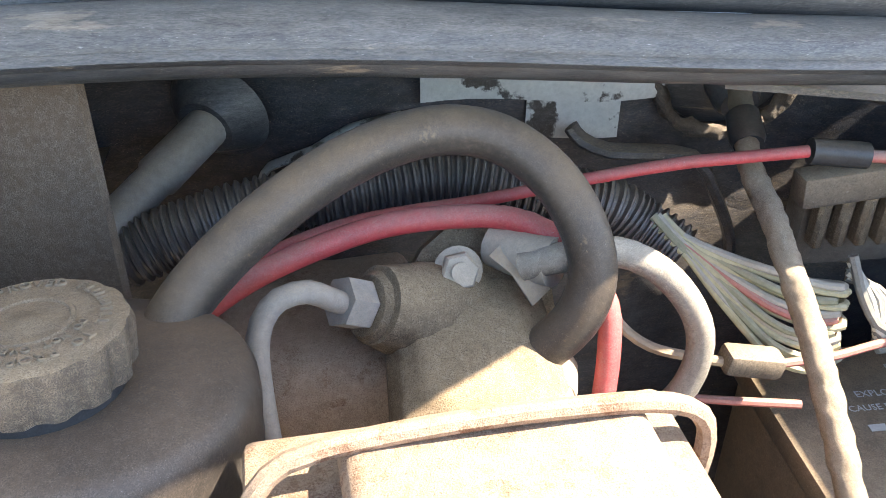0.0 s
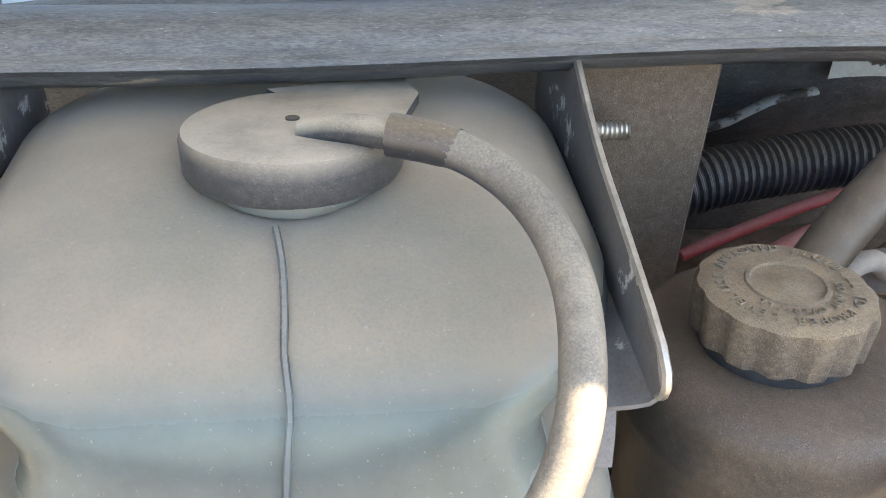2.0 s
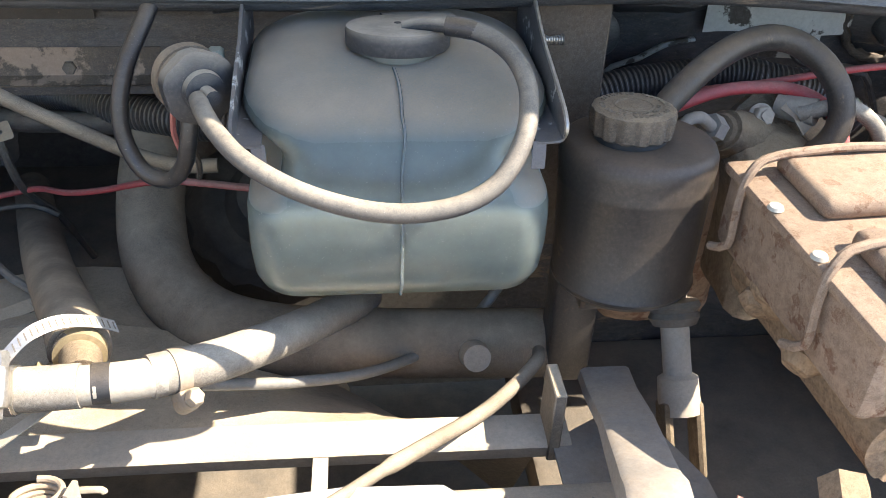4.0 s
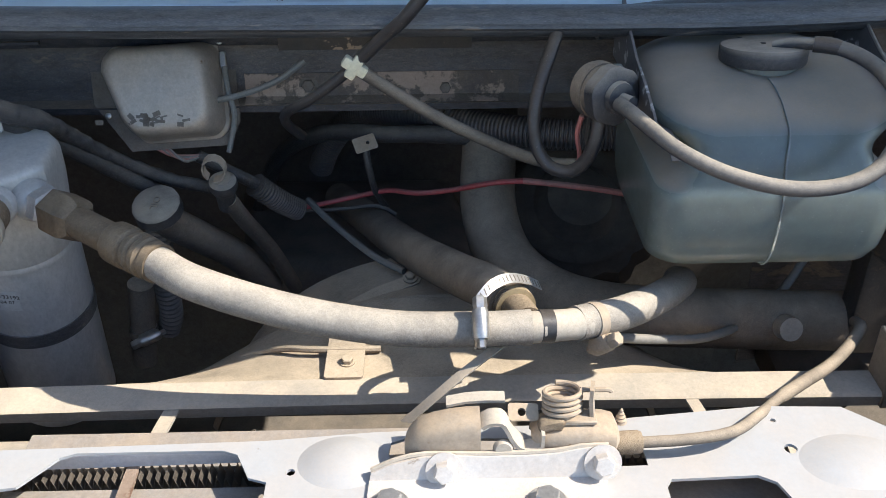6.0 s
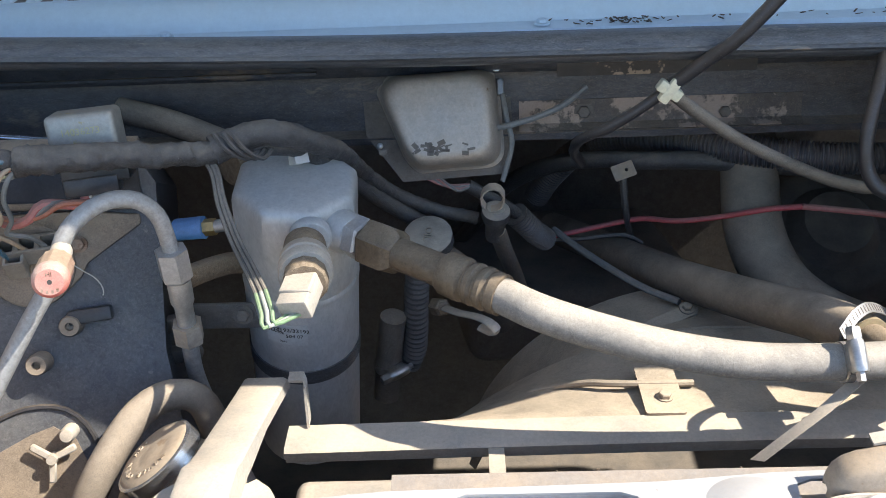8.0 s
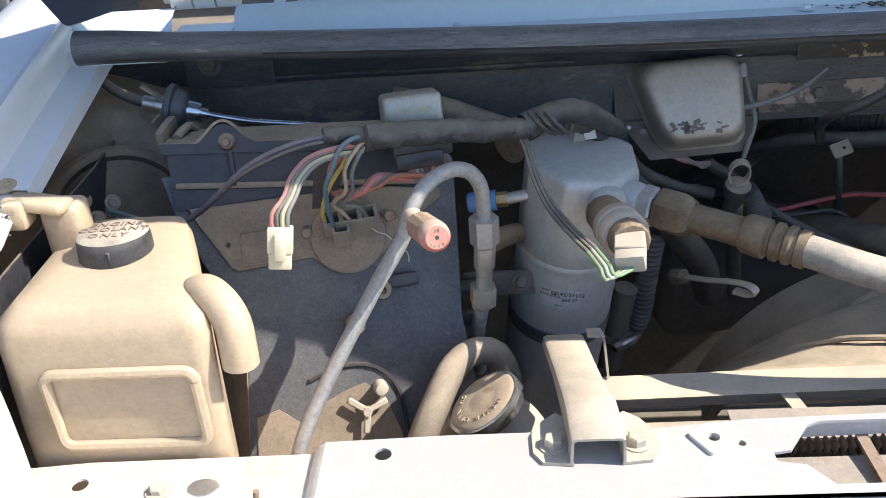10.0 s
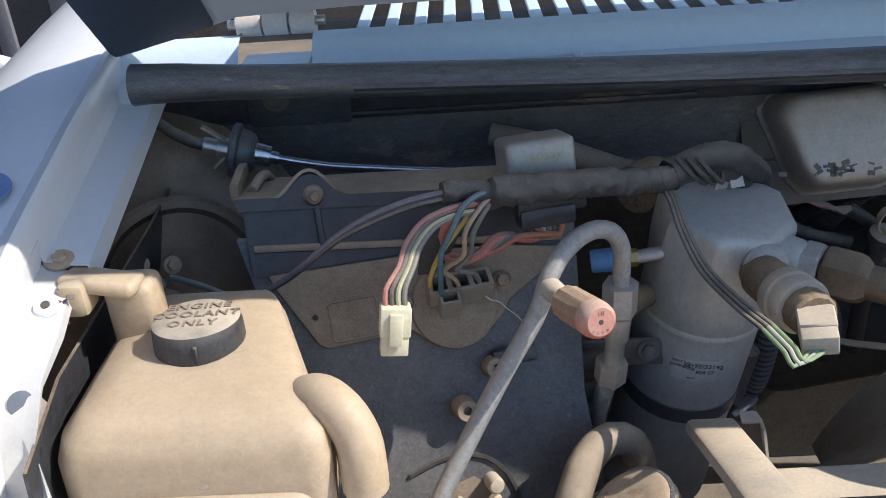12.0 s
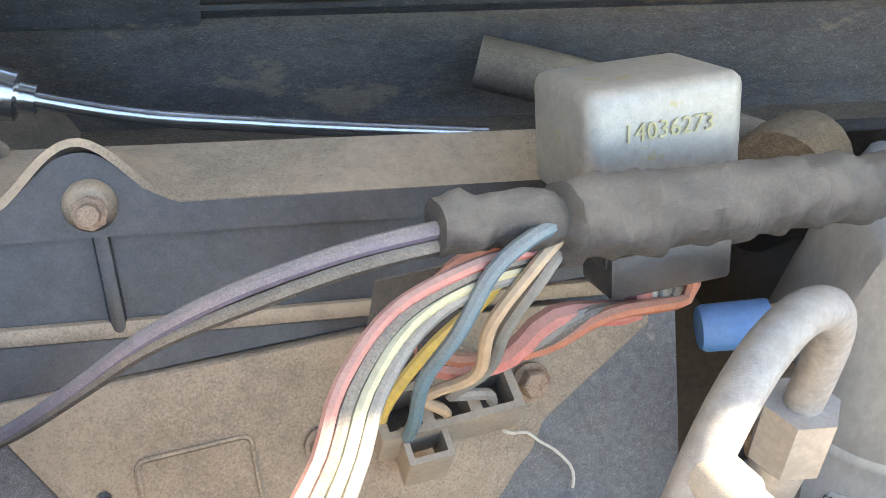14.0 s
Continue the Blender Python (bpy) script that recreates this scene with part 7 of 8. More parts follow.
part("cable_run", tube([(0.068, -0.003, 0.900), (0.10, -0.004, 0.903), (0.130, 0.003, 0.902), (0.157, 0.030, 0.891), (0.183, 0.060, 0.878), (0.215, 0.092, 0.865), (0.248, 0.122, 0.855), (0.275, 0.150, 0.851), (0.297, 0.178, 0.848), (0.304, 0.20, 0.838)], lambda t: 0.0038 + 0.0012 * (t > 0.45), 12, 0.008), HOSE_TAN, release)

# ---- things: washer tank, steering and battery side ----
washer = thing("washer_tank", (0.20, 0.23, 0.93), "dusty grey-green polythene washer tank with a flat rubber cap", "washer tank")
tb = bmesh.new()
loops = []
CX = 0.1995
for z, hw, y0, y1, r in ((0.914, 0.078, 0.188, 0.315, 0.03), (0.9165, 0.084, 0.176, 0.322, 0.03), (0.923, 0.0895, 0.166, 0.330, 0.027), (0.935, 0.0915, 0.160, 0.336, 0.024), (0.955, 0.0925, 0.1575, 0.338, 0.022), (0.975, 0.0925, 0.1575, 0.338, 0.022), (0.984, 0.0925, 0.1585, 0.338, 0.024), (0.9885, 0.0915, 0.160, 0.338, 0.026), (0.9915, 0.0885, 0.1615, 0.338, 0.026),
                         (0.996, 0.081, 0.163, 0.338, 0.022), (1.001, 0.0735, 0.1645, 0.338, 0.018), (1.007, 0.0695, 0.167, 0.338, 0.016), (1.013, 0.0685, 0.1695, 0.338, 0.017), (1.018, 0.072, 0.1715, 0.338, 0.022), (1.022, 0.0805, 0.1735, 0.338, 0.030), (1.0265, 0.0895, 0.176, 0.338, 0.038), (1.032, 0.0935, 0.1795, 0.338, 0.042),
                         (1.038, 0.0935, 0.187, 0.338, 0.044), (1.0435, 0.0895, 0.199, 0.337, 0.044), (1.0485, 0.0815, 0.214, 0.334, 0.042), (1.0525, 0.069, 0.232, 0.328, 0.038), (1.0545, 0.055, 0.248, 0.32, 0.03)):
    loops.append([tb.verts.new((CX + x, y, z)) for x, y in rounded(-hw, hw, y0, y1, r, 7)])
for a, b in zip(loops, loops[1:]):
    for k in range(len(a)):
        tb.faces.new((a[k], a[(k + 1) % len(a)], b[(k + 1) % len(b)], b[k]))
tb.faces.new(loops[-1])
tb.faces.new(loops[0])
part("body", tb, POLY_TANK, washer)
part("seam", tube([(CX - 0.002, 0.224, 1.0513), (CX, 0.213, 1.0482), (CX + 0.001, 0.1985, 1.0432), (CX + 0.001, 0.1865, 1.0375), (CX + 0.002, 0.179, 1.0315), (CX + 0.002, 0.1750, 1.0258), (CX + 0.001, 0.1708, 1.018), (CX, 0.1665, 1.007), (CX, 0.1620, 0.996), (CX, 0.1592, 0.9875), (CX, 0.1570, 0.975), (CX, 0.1570, 0.955), (CX, 0.1595, 0.935), (CX, 0.1655, 0.923), (CX, 0.1755, 0.9163), (CX, 0.188, 0.9135)], 0.0011, 6, 0.004), POLY_TANK, washer, "moulded seam")
part("neck", lathe([(0, 0), (0.031, 0), (0.0305, 0.014), (0, 0.014)], 32, frame_z((0.202, 0.257, 1.0425), (0, 0.15, 1))), POLY_TANK, washer)
cap = lathe([(0, 0.0115), (0.029, 0.0115), (0.0325, 0.0105), (0.0335, 0.008), (0.0332, -0.001), (0.032, -0.003), (0, -0.003)], 48, frame_z((0.202, 0.2555, 1.0555), (0, 0.15, 1)))
join(cap, plate([(0.0, 0.020), (0.034, 0.004), (0.040, 0.026), (0.036, 0.044), (0.014, 0.040), (-0.010, 0.034)], 0.008, 0.0112, (), frame_z((0.202, 0.2555, 1.0555), (0, 0.15, 1))))
wc = part("cap", cap, CAPMAT, washer, "flat dusty rubber cap with a pull tab")
part("vent", lathe([(0, 0.0120), (0.0022, 0.0120), (0.0022, 0.0105), (0, 0.0105)], 12, frame_z((0.202, 0.2555, 1.0555), (0, 0.15, 1)) @ Matrix.Translation((0, 0.002, 0))), INK, wc)
part("spout", tube([(0.206, 0.248, 1.0675), (0.214, 0.2435, 1.0712), (0.223, 0.238, 1.0735), (0.233, 0.232, 1.0745)], 0.0045, 14, 0.004), CAPMAT, wc)
lp = thing("loop_hose", (0.20, 0.15, 1.0), "black rubber hose looping from the filter to the tank cap", "hose")
part("hose_run", tube([(0.082, 0.206, 1.040), (0.087, 0.188, 1.041), (0.097, 0.166, 1.038), (0.113, 0.148, 1.030), (0.140, 0.134, 1.020), (0.172, 0.125, 1.013), (0.200, 0.122, 1.011), (0.228, 0.124, 1.014), (0.248, 0.130, 1.022), (0.260, 0.139, 1.034),
                       (0.267, 0.150, 1.046), (0.2705, 0.165, 1.054), (0.2715, 0.182, 1.060), (0.268, 0.199, 1.066), (0.261, 0.213, 1.070), (0.251, 0.223, 1.073), (0.240, 0.229, 1.0745), (0.230, 0.233, 1.0745)], 0.0056, 18, 0.004), HOSE_LOOP, lp)
part("end_sleeve", tube([(0.2475, 0.2255, 1.0738), (0.240, 0.229, 1.0745), (0.230, 0.233, 1.0745)], lambda t: 0.0056 + 0.0006 * min(1, t * 4), 16, 0.002), HOSE_BLACK, lp, "cleaner black rubber end sleeve")


BLUE_CHIP = mat("chipped_blue_grey_paint", (0.085, 0.098, 0.118), 0.45, dust=0.3, vary=0.2, bump=0.15, wear=(0.62, 0.63, 0.62), wear_at=0.58, wear_scale=50)


# tank side brackets
def side_bracket(x, s, label):
    b = thing("tank_bracket", (x, 0.25, 1.03), label, "bracket", "tank brackets")
    out = [(0.340, 1.030), (0.340, 1.080), (0.318, 1.085), (0.30, 1.075), (0.255, 1.058), (0.215, 1.050), (0.178, 1.040), (0.170, 1.032), (0.175, 1.027)]
    part("sheet", plate([(y, z) for y, z in out], -0.001, 0.001, (), Matrix.Translation((x, 0, 0)) @ Matrix(((0, 0, 1, 0), (1, 0, 0, 0), (0, 1, 0, 0), (0, 0, 0, 1)))), BLUE_CHIP, b, "blue-grey painted sheet with chipped edge", smooth=20)
    part("fold", grid_sheet([[(x - s * dx, y, z) for y in (0.174, 0.20, 0.24, 0.30)] for dx, z in ((0.0, 1.0285), (0.002, 1.0265), (0.006, 1.0258), (0.016, 1.0254))], 0.0016), BLUE_CHIP, b)
    part("clip", ribbon([(x - s * 0.014, 0.176, 1.025), (x - s * 0.015, 0.170, 1.018), (x - s * 0.016, 0.166, 1.012)], 0.008, 0.0016, (1, 0, 0)), BLUE_CHIP, b)
    return b


rb = side_bracket(0.2955, 1, "grey sheet-metal bracket holding the washer tank")
part("edge", tube([(0.2955, 0.300, 1.0755), (0.2955, 0.255, 1.0585), (0.2955, 0.215, 1.0505), (0.2955, 0.178, 1.0425), (0.2955, 0.170, 1.0355), (0.2955, 0.173, 1.0295)], 0.0014, 6, 0.01), STEEL, rb, "bare chipped edge")
bolt((0.2965, 0.2955, 1.0405), (1, 0, 0), r=0.0075, h=0.008, washer=0, parent=rb, material=STEEL)
part("threaded_stud", lathe([(0, 0)] + [(0.0037 if k % 2 else 0.0031, 0.006 + 0.0009 * k) for k in range(20)] + [(0, 0.0235)], 14, frame_z((0.2965, 0.2955, 1.0405), (1, 0, 0))), STEEL, rb)
side_bracket(0.103, -1, "grey sheet-metal bracket beside the fuel filter")
up = thing("upright_plate", (0.342, 0.336, 0.95), "flat brown dusty steel upright behind the steering reservoir", "bracket")
part("sheet", grid_sheet([[(0.297, 0.312, z), (0.299, 0.309, z), (0.354, 0.306, z), (0.356, 0.309, z)] for z in (1.075, 1.0, 0.93, 0.86)], 0.002), UPRIGHT_MAT, up)

# fuel filter on the tank bracket
filt = thing("fuel_filter", (0.075, 0.225, 1.04), "dusty round plastic fuel filter with hoses", "fuel filter")
FA = Vector((0.42, -0.80, 0.08)).normalized()
FP = Vector((0.072, 0.240, 1.038))
part("body", lathe([(0, -0.012), (0.017, -0.012), (0.0205, -0.009), (0.0210, 0.012), (0, 0.012)], 32, frame_z(FP, FA)), PLASTIC_DUSTY, filt)
part("cap_ring", lathe([(0, 0.011), (0.0218, 0.011), (0.0222, 0.014), (0.0222, 0.022), (0.0195, 0.024), (0.013, 0.0245), (0.012, 0.029), (0.0065, 0.030), (0, 0.030)], 36, frame_z(FP, FA), lambda a, i: 1 + (0.05 if int(a / (math.pi / 6)) % 2 and i in (1, 2, 3) else 0)), CAPMAT, filt)
part("outlet", lathe([(0, 0.028), (0.0048, 0.028), (0.0048, 0.042), (0, 0.042)], 14, frame_z(FP, FA)), CAPMAT, filt)
part("strap_band", lathe([(0.0212, -0.004), (0.0222, -0.004), (0.0222, 0.005), (0.0212, 0.005)], 32, frame_z(FP, FA)), PLASTIC_DUSTY, filt)
part("strap_lug", box(0.010, 0.012, 0.010, 0.002, 1, Matrix.Translation((0.088, 0.252, 1.048))), W_TEAL, filt)
part("hose_run", tube([(0.072, 0.226, 1.020), (0.070, 0.222, 1.005), (0.064, 0.224, 0.985), (0.052, 0.230, 0.972), (0.036, 0.238, 0.974), (0.026, 0.245, 0.990), (0.024, 0.250, 1.012), (0.030, 0.262, 1.038), (0.042, 0.285, 1.062), (0.048, 0.30, 1.075)], 0.0056, 14, 0.006), HOSE_BLACK, filt)
part("thin_wire", tube([(0.060, 0.236, 1.018), (0.058, 0.240, 1.000), (0.062, 0.243, 0.978), (0.058, 0.246, 0.965)], 0.0020, 6, 0.006), W_REDPALE, filt)
part("thin_wire", tube([(0.066, 0.236, 1.018), (0.066, 0.242, 0.995), (0.070, 0.246, 0.975), (0.068, 0.25, 0.962)], 0.0020, 6, 0.006), W_BLACK, filt)

# power steering reservoir
ps = thing("steering_reservoir", (0.36, 0.222, 0.895), "black steering fluid reservoir, brown with dust", "reservoir")
PA = Vector((0.0, 0.09, 1.0)).normalized()
PSM = frame_z((0.364, 0.222, 0.890), PA)
part("body", lathe([(0, 0), (0.030, 0), (0.043, 0.003), (0.0455, 0.007), (0.0475, 0.0075), (0.0480, 0.010), (0.0465, 0.012), (0.0488, 0.078), (0.0494, 0.080), (0.0490, 0.082), (0.0500, 0.094), (0.0496, 0.100), (0.0475, 0.1045), (0.0440, 0.1065), (0.026, 0.108), (0, 0.108)], 56, PSM), PS_BLACK, ps)
part("filler", lathe([(0, 0.105), (0.0225, 0.105), (0.0225, 0.114), (0, 0.114)], 32, PSM @ Matrix.Translation((-0.008, -0.004, 0))), PLASTIC, ps)


def scallop(a, i):
    return 1 - 0.075 * max(0.0, math.cos(a * 14)) ** 0.5 if i in (1, 2, 3) else (1 - 0.03 * max(0.0, math.cos(a * 14)) if i == 4 else 1.0)


PC = PSM @ Matrix.Translation((-0.008, -0.004, -0.007))
pcap = part("cap", lathe([(0, 0.118), (0.0235, 0.118), (0.0258, 0.1195), (0.0268, 0.131), (0.0258, 0.1345), (0.0228, 0.1360), (0.0125, 0.1360), (0.0120, 0.1366), (0.0110, 0.1366), (0.0105, 0.1360), (0.0045, 0.1360), (0.0040, 0.1364), (0, 0.1364)], 64, PC, scallop), CAP_BROWN, ps, "scalloped screw cap with raised words")
CT = PC @ Matrix.Translation((0, 0, 0.1362))
round_lettering("FILL TO PROPER LEVEL", 0.0198, 0.0046, CT, LETTER, pcap, 20, -9.6, True)
round_lettering("USE APPROVED FLUID", 0.0198, 0.0046, CT, LETTER, pcap, 184, -9.6, True)
round_lettering("DO NOT OVERFILL", 0.0148, 0.0034, CT, LETTER, pcap, -10, -9.5, True)
part("chip", box(0.008, 0.001, 0.003, 0.0004, 1, PSM @ Matrix.Translation((0.012, -0.0455, 0.100)) @ Matrix.Rotation(0.3, 4, "Y")), W_WHITE, ps, "pale paint chip")
ps.scale = (1.05, 1.05, 1.05)
ps.location = (0.356, 0.213, 0.896)
part("mount", box_at(0.322, 0.356, 0.232, 0.26, 0.78, 0.897, 0.004, 2), PS_BLACK, ps)
part("mount_tab", box(0.030, 0.012, 0.016, 0.003, 2, Matrix.Translation((0.345, 0.205, 0.885))), PS_BLACK, ps)

# steering hoses
big = thing("return_hose", (0.47, 0.33, 1.0), "thick black rubber return hose arching over the pump", "hose")
part("hose_run", tube([(0.374, 0.250, 0.984), (0.3868, 0.262, 1.0009), (0.4066, 0.275, 1.0162), (0.4325, 0.292, 1.0279), (0.4578, 0.306, 1.0336), (0.4819, 0.314, 1.0343), (0.5038, 0.314, 1.0289), (0.5212, 0.304, 1.018), (0.5317, 0.292, 1.0029), (0.536, 0.285, 0.9851), (0.532, 0.281, 0.9693), (0.5228, 0.281, 0.956), (0.5113, 0.283, 0.9437)], 0.0096, 24, 0.005), HOSE_BROWN, big)
part("clip", ribbon([(0.503, 0.272, 0.952), (0.507, 0.269, 0.945), (0.508, 0.268, 0.936), (0.509, 0.267, 0.926)], 0.006, 0.0015, (0.8, 0.2, 0.4)), STEEL_DUSTY, big)
prs = thing("pressure_pipe", (0.42, 0.27, 0.97), "grey steel pressure pipe with flare nut", "pipe")
part("pipe_run", tube([(0.440, 0.290, 0.9735), (0.434, 0.287, 0.979), (0.4263, 0.284, 0.985), (0.416, 0.280, 0.9854), (0.409, 0.276, 0.9786), (0.4065, 0.270, 0.9677), (0.4073, 0.262, 0.9526), (0.4092, 0.252, 0.9363), (0.4103, 0.240, 0.915), (0.413, 0.222, 0.87), (0.418, 0.200, 0.82)], 0.0046, 16, 0.006), STRAP_GREY, prs)
FX = Vector((0.62, 0.30, -0.40)).normalized()
part("flare_nut", hexa(0.0105, 0.014, frame_z((0.4375, 0.291, 0.9745), FX, 12), 0.002), STRAP_GREY, prs)
part("fitting", lathe([(0, 0.013), (0.0125, 0.013), (0.0150, 0.016), (0.0160, 0.022), (0.0165, 0.060), (0, 0.060)], 28, frame_z((0.4375, 0.291, 0.9745), FX)), CAST, prs)

pump = thing("steering_pump", (0.50, 0.31, 0.93), "dust-caked cast steering pump with a bolted cover", "pump")
part("bracket", plate([(-0.040, -0.018), (-0.018, 0.020), (0.000, 0.034), (0.022, 0.030), (0.036, 0.010), (0.040, -0.020), (0.020, -0.040), (-0.020, -0.040)], -0.012, 0.0, (circle(0.024, 0.012, 0.004, 10),), Matrix.Translation((0.500, 0.322, 0.955)) @ Matrix.Rotation(radians(62), 4, "X")), CAST, pump)
bolt((0.496, 0.3195, 0.9695), (0, -0.88, 0.47), r=0.0082, h=0.009, washer=1.25, stub=0.002, parent=pump, material=STRAP, spin=10)
pb = bmesh.new()
side = [(0.338, 0.950), (0.322, 0.964), (0.305, 0.963), (0.285, 0.957), (0.268, 0.949), (0.254, 0.938), (0.246, 0.922), (0.242, 0.89), (0.242, 0.83), (0.338, 0.83)]
loops = [[pb.verts.new((x, 0.29 + (y - 0.29) * k, 0.90 + (z - 0.90) * k)) for y, z in side] for x, k in ((0.464, 0.72), (0.468, 0.88), (0.476, 0.97), (0.490, 1.0), (0.508, 0.98), (0.522, 0.95), (0.532, 0.86), (0.537, 0.66))]
for a, b in zip(loops, loops[1:]):
    for k in range(len(a)):
        pb.faces.new((a[k], a[(k + 1) % len(a)], b[(k + 1) % len(b)], b[k]))
pb.faces.new(loops[0])
pb.faces.new(loops[-1])
part("housing", roughen(pb, 0.0020, 0.014, 3), CAST, pump)
part("shoulder", roughen(lathe([(0, 0.0), (0.0165, 0.0), (0.0180, 0.010), (0.022, 0.024), (0.024, 0.05), (0, 0.05)], 24, frame_z((0.4600, 0.304, 0.966), FX)), 0.0012, 0.012, 1), CAST, pump)
part("rear_casting", roughen(box(0.10, 0.10, 0.16, 0.02, 3, Matrix.Translation((0.435, 0.345, 0.86))), 0.004, 0.02, 2), RUST, pump, "rust-brown casting behind")
part("collar", tube([(0.514, 0.330, 0.975), (0.524, 0.318, 0.976), (0.534, 0.308, 0.978)], 0.0105, 16, 0.005), STRAP, pump)
part("neck_clip", ribbon([(0.512, 0.318, 0.980), (0.520, 0.310, 0.976), (0.528, 0.304, 0.964)], 0.010, 0.002, (0.6, 0.3, 0.4)), STEEL_DUSTY, pump)
bolt((0.535, 0.268, 0.918), (0.4, -0.6, 0.7), r=0.008, h=0.010, parent=pump, material=CAST)
part("foot", box(0.016, 0.012, 0.05, 0.003, 2, Matrix.Translation((0.528, 0.250, 0.915)) @ Matrix.Rotation(0.2, 4, "Y")), STRAP, pump)
for child in pump.children:
    child.location += Vector((-0.009, -0.008, 0.002))
clamp((0.5150, 0.2825, 0.9475), (0.66, -0.12, 0.74), 0.0098, 250, "dusty worm-drive clamp on the return hose end", mat_=STEEL_DUSTY)
solid("grey_return_hose", tube([(0.512, 0.302, 0.978), (0.5275, 0.296, 0.9851), (0.5489, 0.298, 0.9848), (0.5694, 0.298, 0.9736), (0.5856, 0.297, 0.9541), (0.5923, 0.296, 0.9343), (0.5891, 0.295, 0.9127), (0.5772, 0.295, 0.8952), (0.562, 0.294, 0.8855)], 0.0062, 16, 0.006), HOSE_GREY, "grey dusty hose bending down beside the pump", "hose")
solid("battery_cable", tube([(0.360, 0.292, 0.950), (0.3804, 0.300, 0.9642), (0.4024, 0.306, 0.9768), (0.4297, 0.312, 0.9861), (0.4573, 0.317, 0.9917), (0.4854, 0.320, 0.9922), (0.5086, 0.318, 0.9913), (0.5236, 0.310, 0.9881), (0.5359, 0.300, 0.9804), (0.5454, 0.290, 0.9642), (0.5457, 0.282, 0.9471), (0.5437, 0.276, 0.9281), (0.5413, 0.270, 0.9116), (0.540, 0.262, 0.88)], 0.0050, 14, 0.006), W_RED, "thick faded red battery cable", "cable")
rd = thing("red_lead", (0.58, 0.36, 0.99), "faded red lead with a grey splice", "wire")
part("wire", tube([(0.370, 0.336, 0.952), (0.3964, 0.340, 0.9618), (0.4441, 0.345, 0.9771), (0.5049, 0.350, 0.9822), (0.554, 0.352, 0.989), (0.5929, 0.352, 0.9939), (0.6184, 0.350, 0.9963), (0.6519, 0.348, 0.9988)], 0.0030, 10, 0.006), W_RED, rd)
part("splice", tube([(0.654, 0.350, 0.998), (0.680, 0.346, 0.996)], 0.0062, 12, 0.006), PLASTIC, rd, "grey splice sleeve")
part("wire", tube([(0.680, 0.346, 0.996), (0.71, 0.342, 0.994), (0.75, 0.34, 0.992)], 0.0030, 10, 0.006), W_REDPALE, rd)

# steering shaft through the bulkhead
shaft = thing("steering_shaft", (0.64, 0.32, 0.96), "crusted steel column shaft through a rubber grommet", "shaft")
part("rod", roughen(tube([(0.652, 0.425, 0.998), (0.645, 0.400, 0.9902), (0.6398, 0.372, 0.9778), (0.6397, 0.345, 0.9681), (0.6378, 0.315, 0.9566), (0.6356, 0.290, 0.9474), (0.6344, 0.262, 0.9309), (0.6341, 0.235, 0.9103), (0.633, 0.20, 0.885)], 0.0060, 20, 0.0022), 0.0010, 0.005, 0), SHAFT_CRUST, shaft, "crusted tan dirt on the rod")
part("grommet", lathe([(0, 0.030), (0.010, 0.0301), (0.013, 0.024), (0.014, 0.010), (0.034, 0.006), (0.038, 0.0), (0, 0)], 32, frame_z((0.655, 0.452, 0.998), (-0.05, -0.95, -0.3))), RUBBER, shaft, "cracked rubber grommet")
part("sealer_ring", roughen(tube([(0.655 + 0.040 * math.cos(a), 0.446, 0.999 + 0.037 * math.sin(a)) for a in [k * math.pi / 12 for k in range(25)]], 0.0040, 12, 0.003), 0.0030, 0.007, 0), CRUSTED_SEAL, shaft, "cracked lumpy sealer round the opening")
part("joint", lathe([(0, 0), (0.0085, 0), (0.0090, 0.016), (0.0075, 0.020), (0, 0.020)], 18, frame_z((0.6462, 0.404, 0.9915), (-0.15, -0.93, -0.4))), PLASTIC, shaft)
rod2 = thing("throttle_linkage", (0.39, 0.41, 0.99), "grimy stub shaft in a rubber boot on the firewall", "linkage")
part("shaft", lathe([(0, 0), (0.011, 0), (0.011, 0.05), (0.0095, 0.052), (0.0095, 0.10), (0, 0.10)], 20, frame_z((0.381, 0.442, 0.988), (-0.50, -0.70, -0.25))), STRAP_GREY, rod2)
part("boot", lathe([(0, 0.016), (0.015, 0.016), (0.021, 0.010), (0.026, 0.004), (0.028, 0.0), (0, 0)], 28, frame_z((0.381, 0.448, 0.988), (-0.4, -0.85, -0.2))), RUBBER, rod2)

# right-hand loom and terminal block
rl = thing("open_loom", (0.64, 0.33, 0.935), "bundle of cream, grey and olive wires fanning out of a conduit", "wiring loom")
for k in range(13):
    f = k / 12
    m_ = (W_STONE, W_CREAM, W_OLIVE, W_CREAM, W_STONE, W_REDPALE, W_CREAM, W_OLIVE, W_STONE, W_CREAM, W_OLIVE, W_STONE, W_CREAM)[k]
    j = 0.003 * math.sin(k * 2.4)
    part("wire", tube([(0.592 + j, 0.362, 0.958 + 0.003 * math.sin(k * 2)), (0.604, 0.352 - 0.004 * f, 0.953 - 0.008 * f), (0.622, 0.344 - 0.008 * f, 0.947 - 0.024 * f), (0.645, 0.338 - 0.012 * f + j, 0.940 - 0.041 * f), (0.666 + j, 0.334 - 0.012 * f, 0.934 - 0.044 * f), (0.676 + j, 0.330 - 0.010 * f, 0.934 - 0.040 * f), (0.679 + j, 0.336, 0.931 - 0.036 * f), (0.672, 0.348, 0.925 - 0.03 * f)], 0.0021, 8, 0.006), m_, rl)
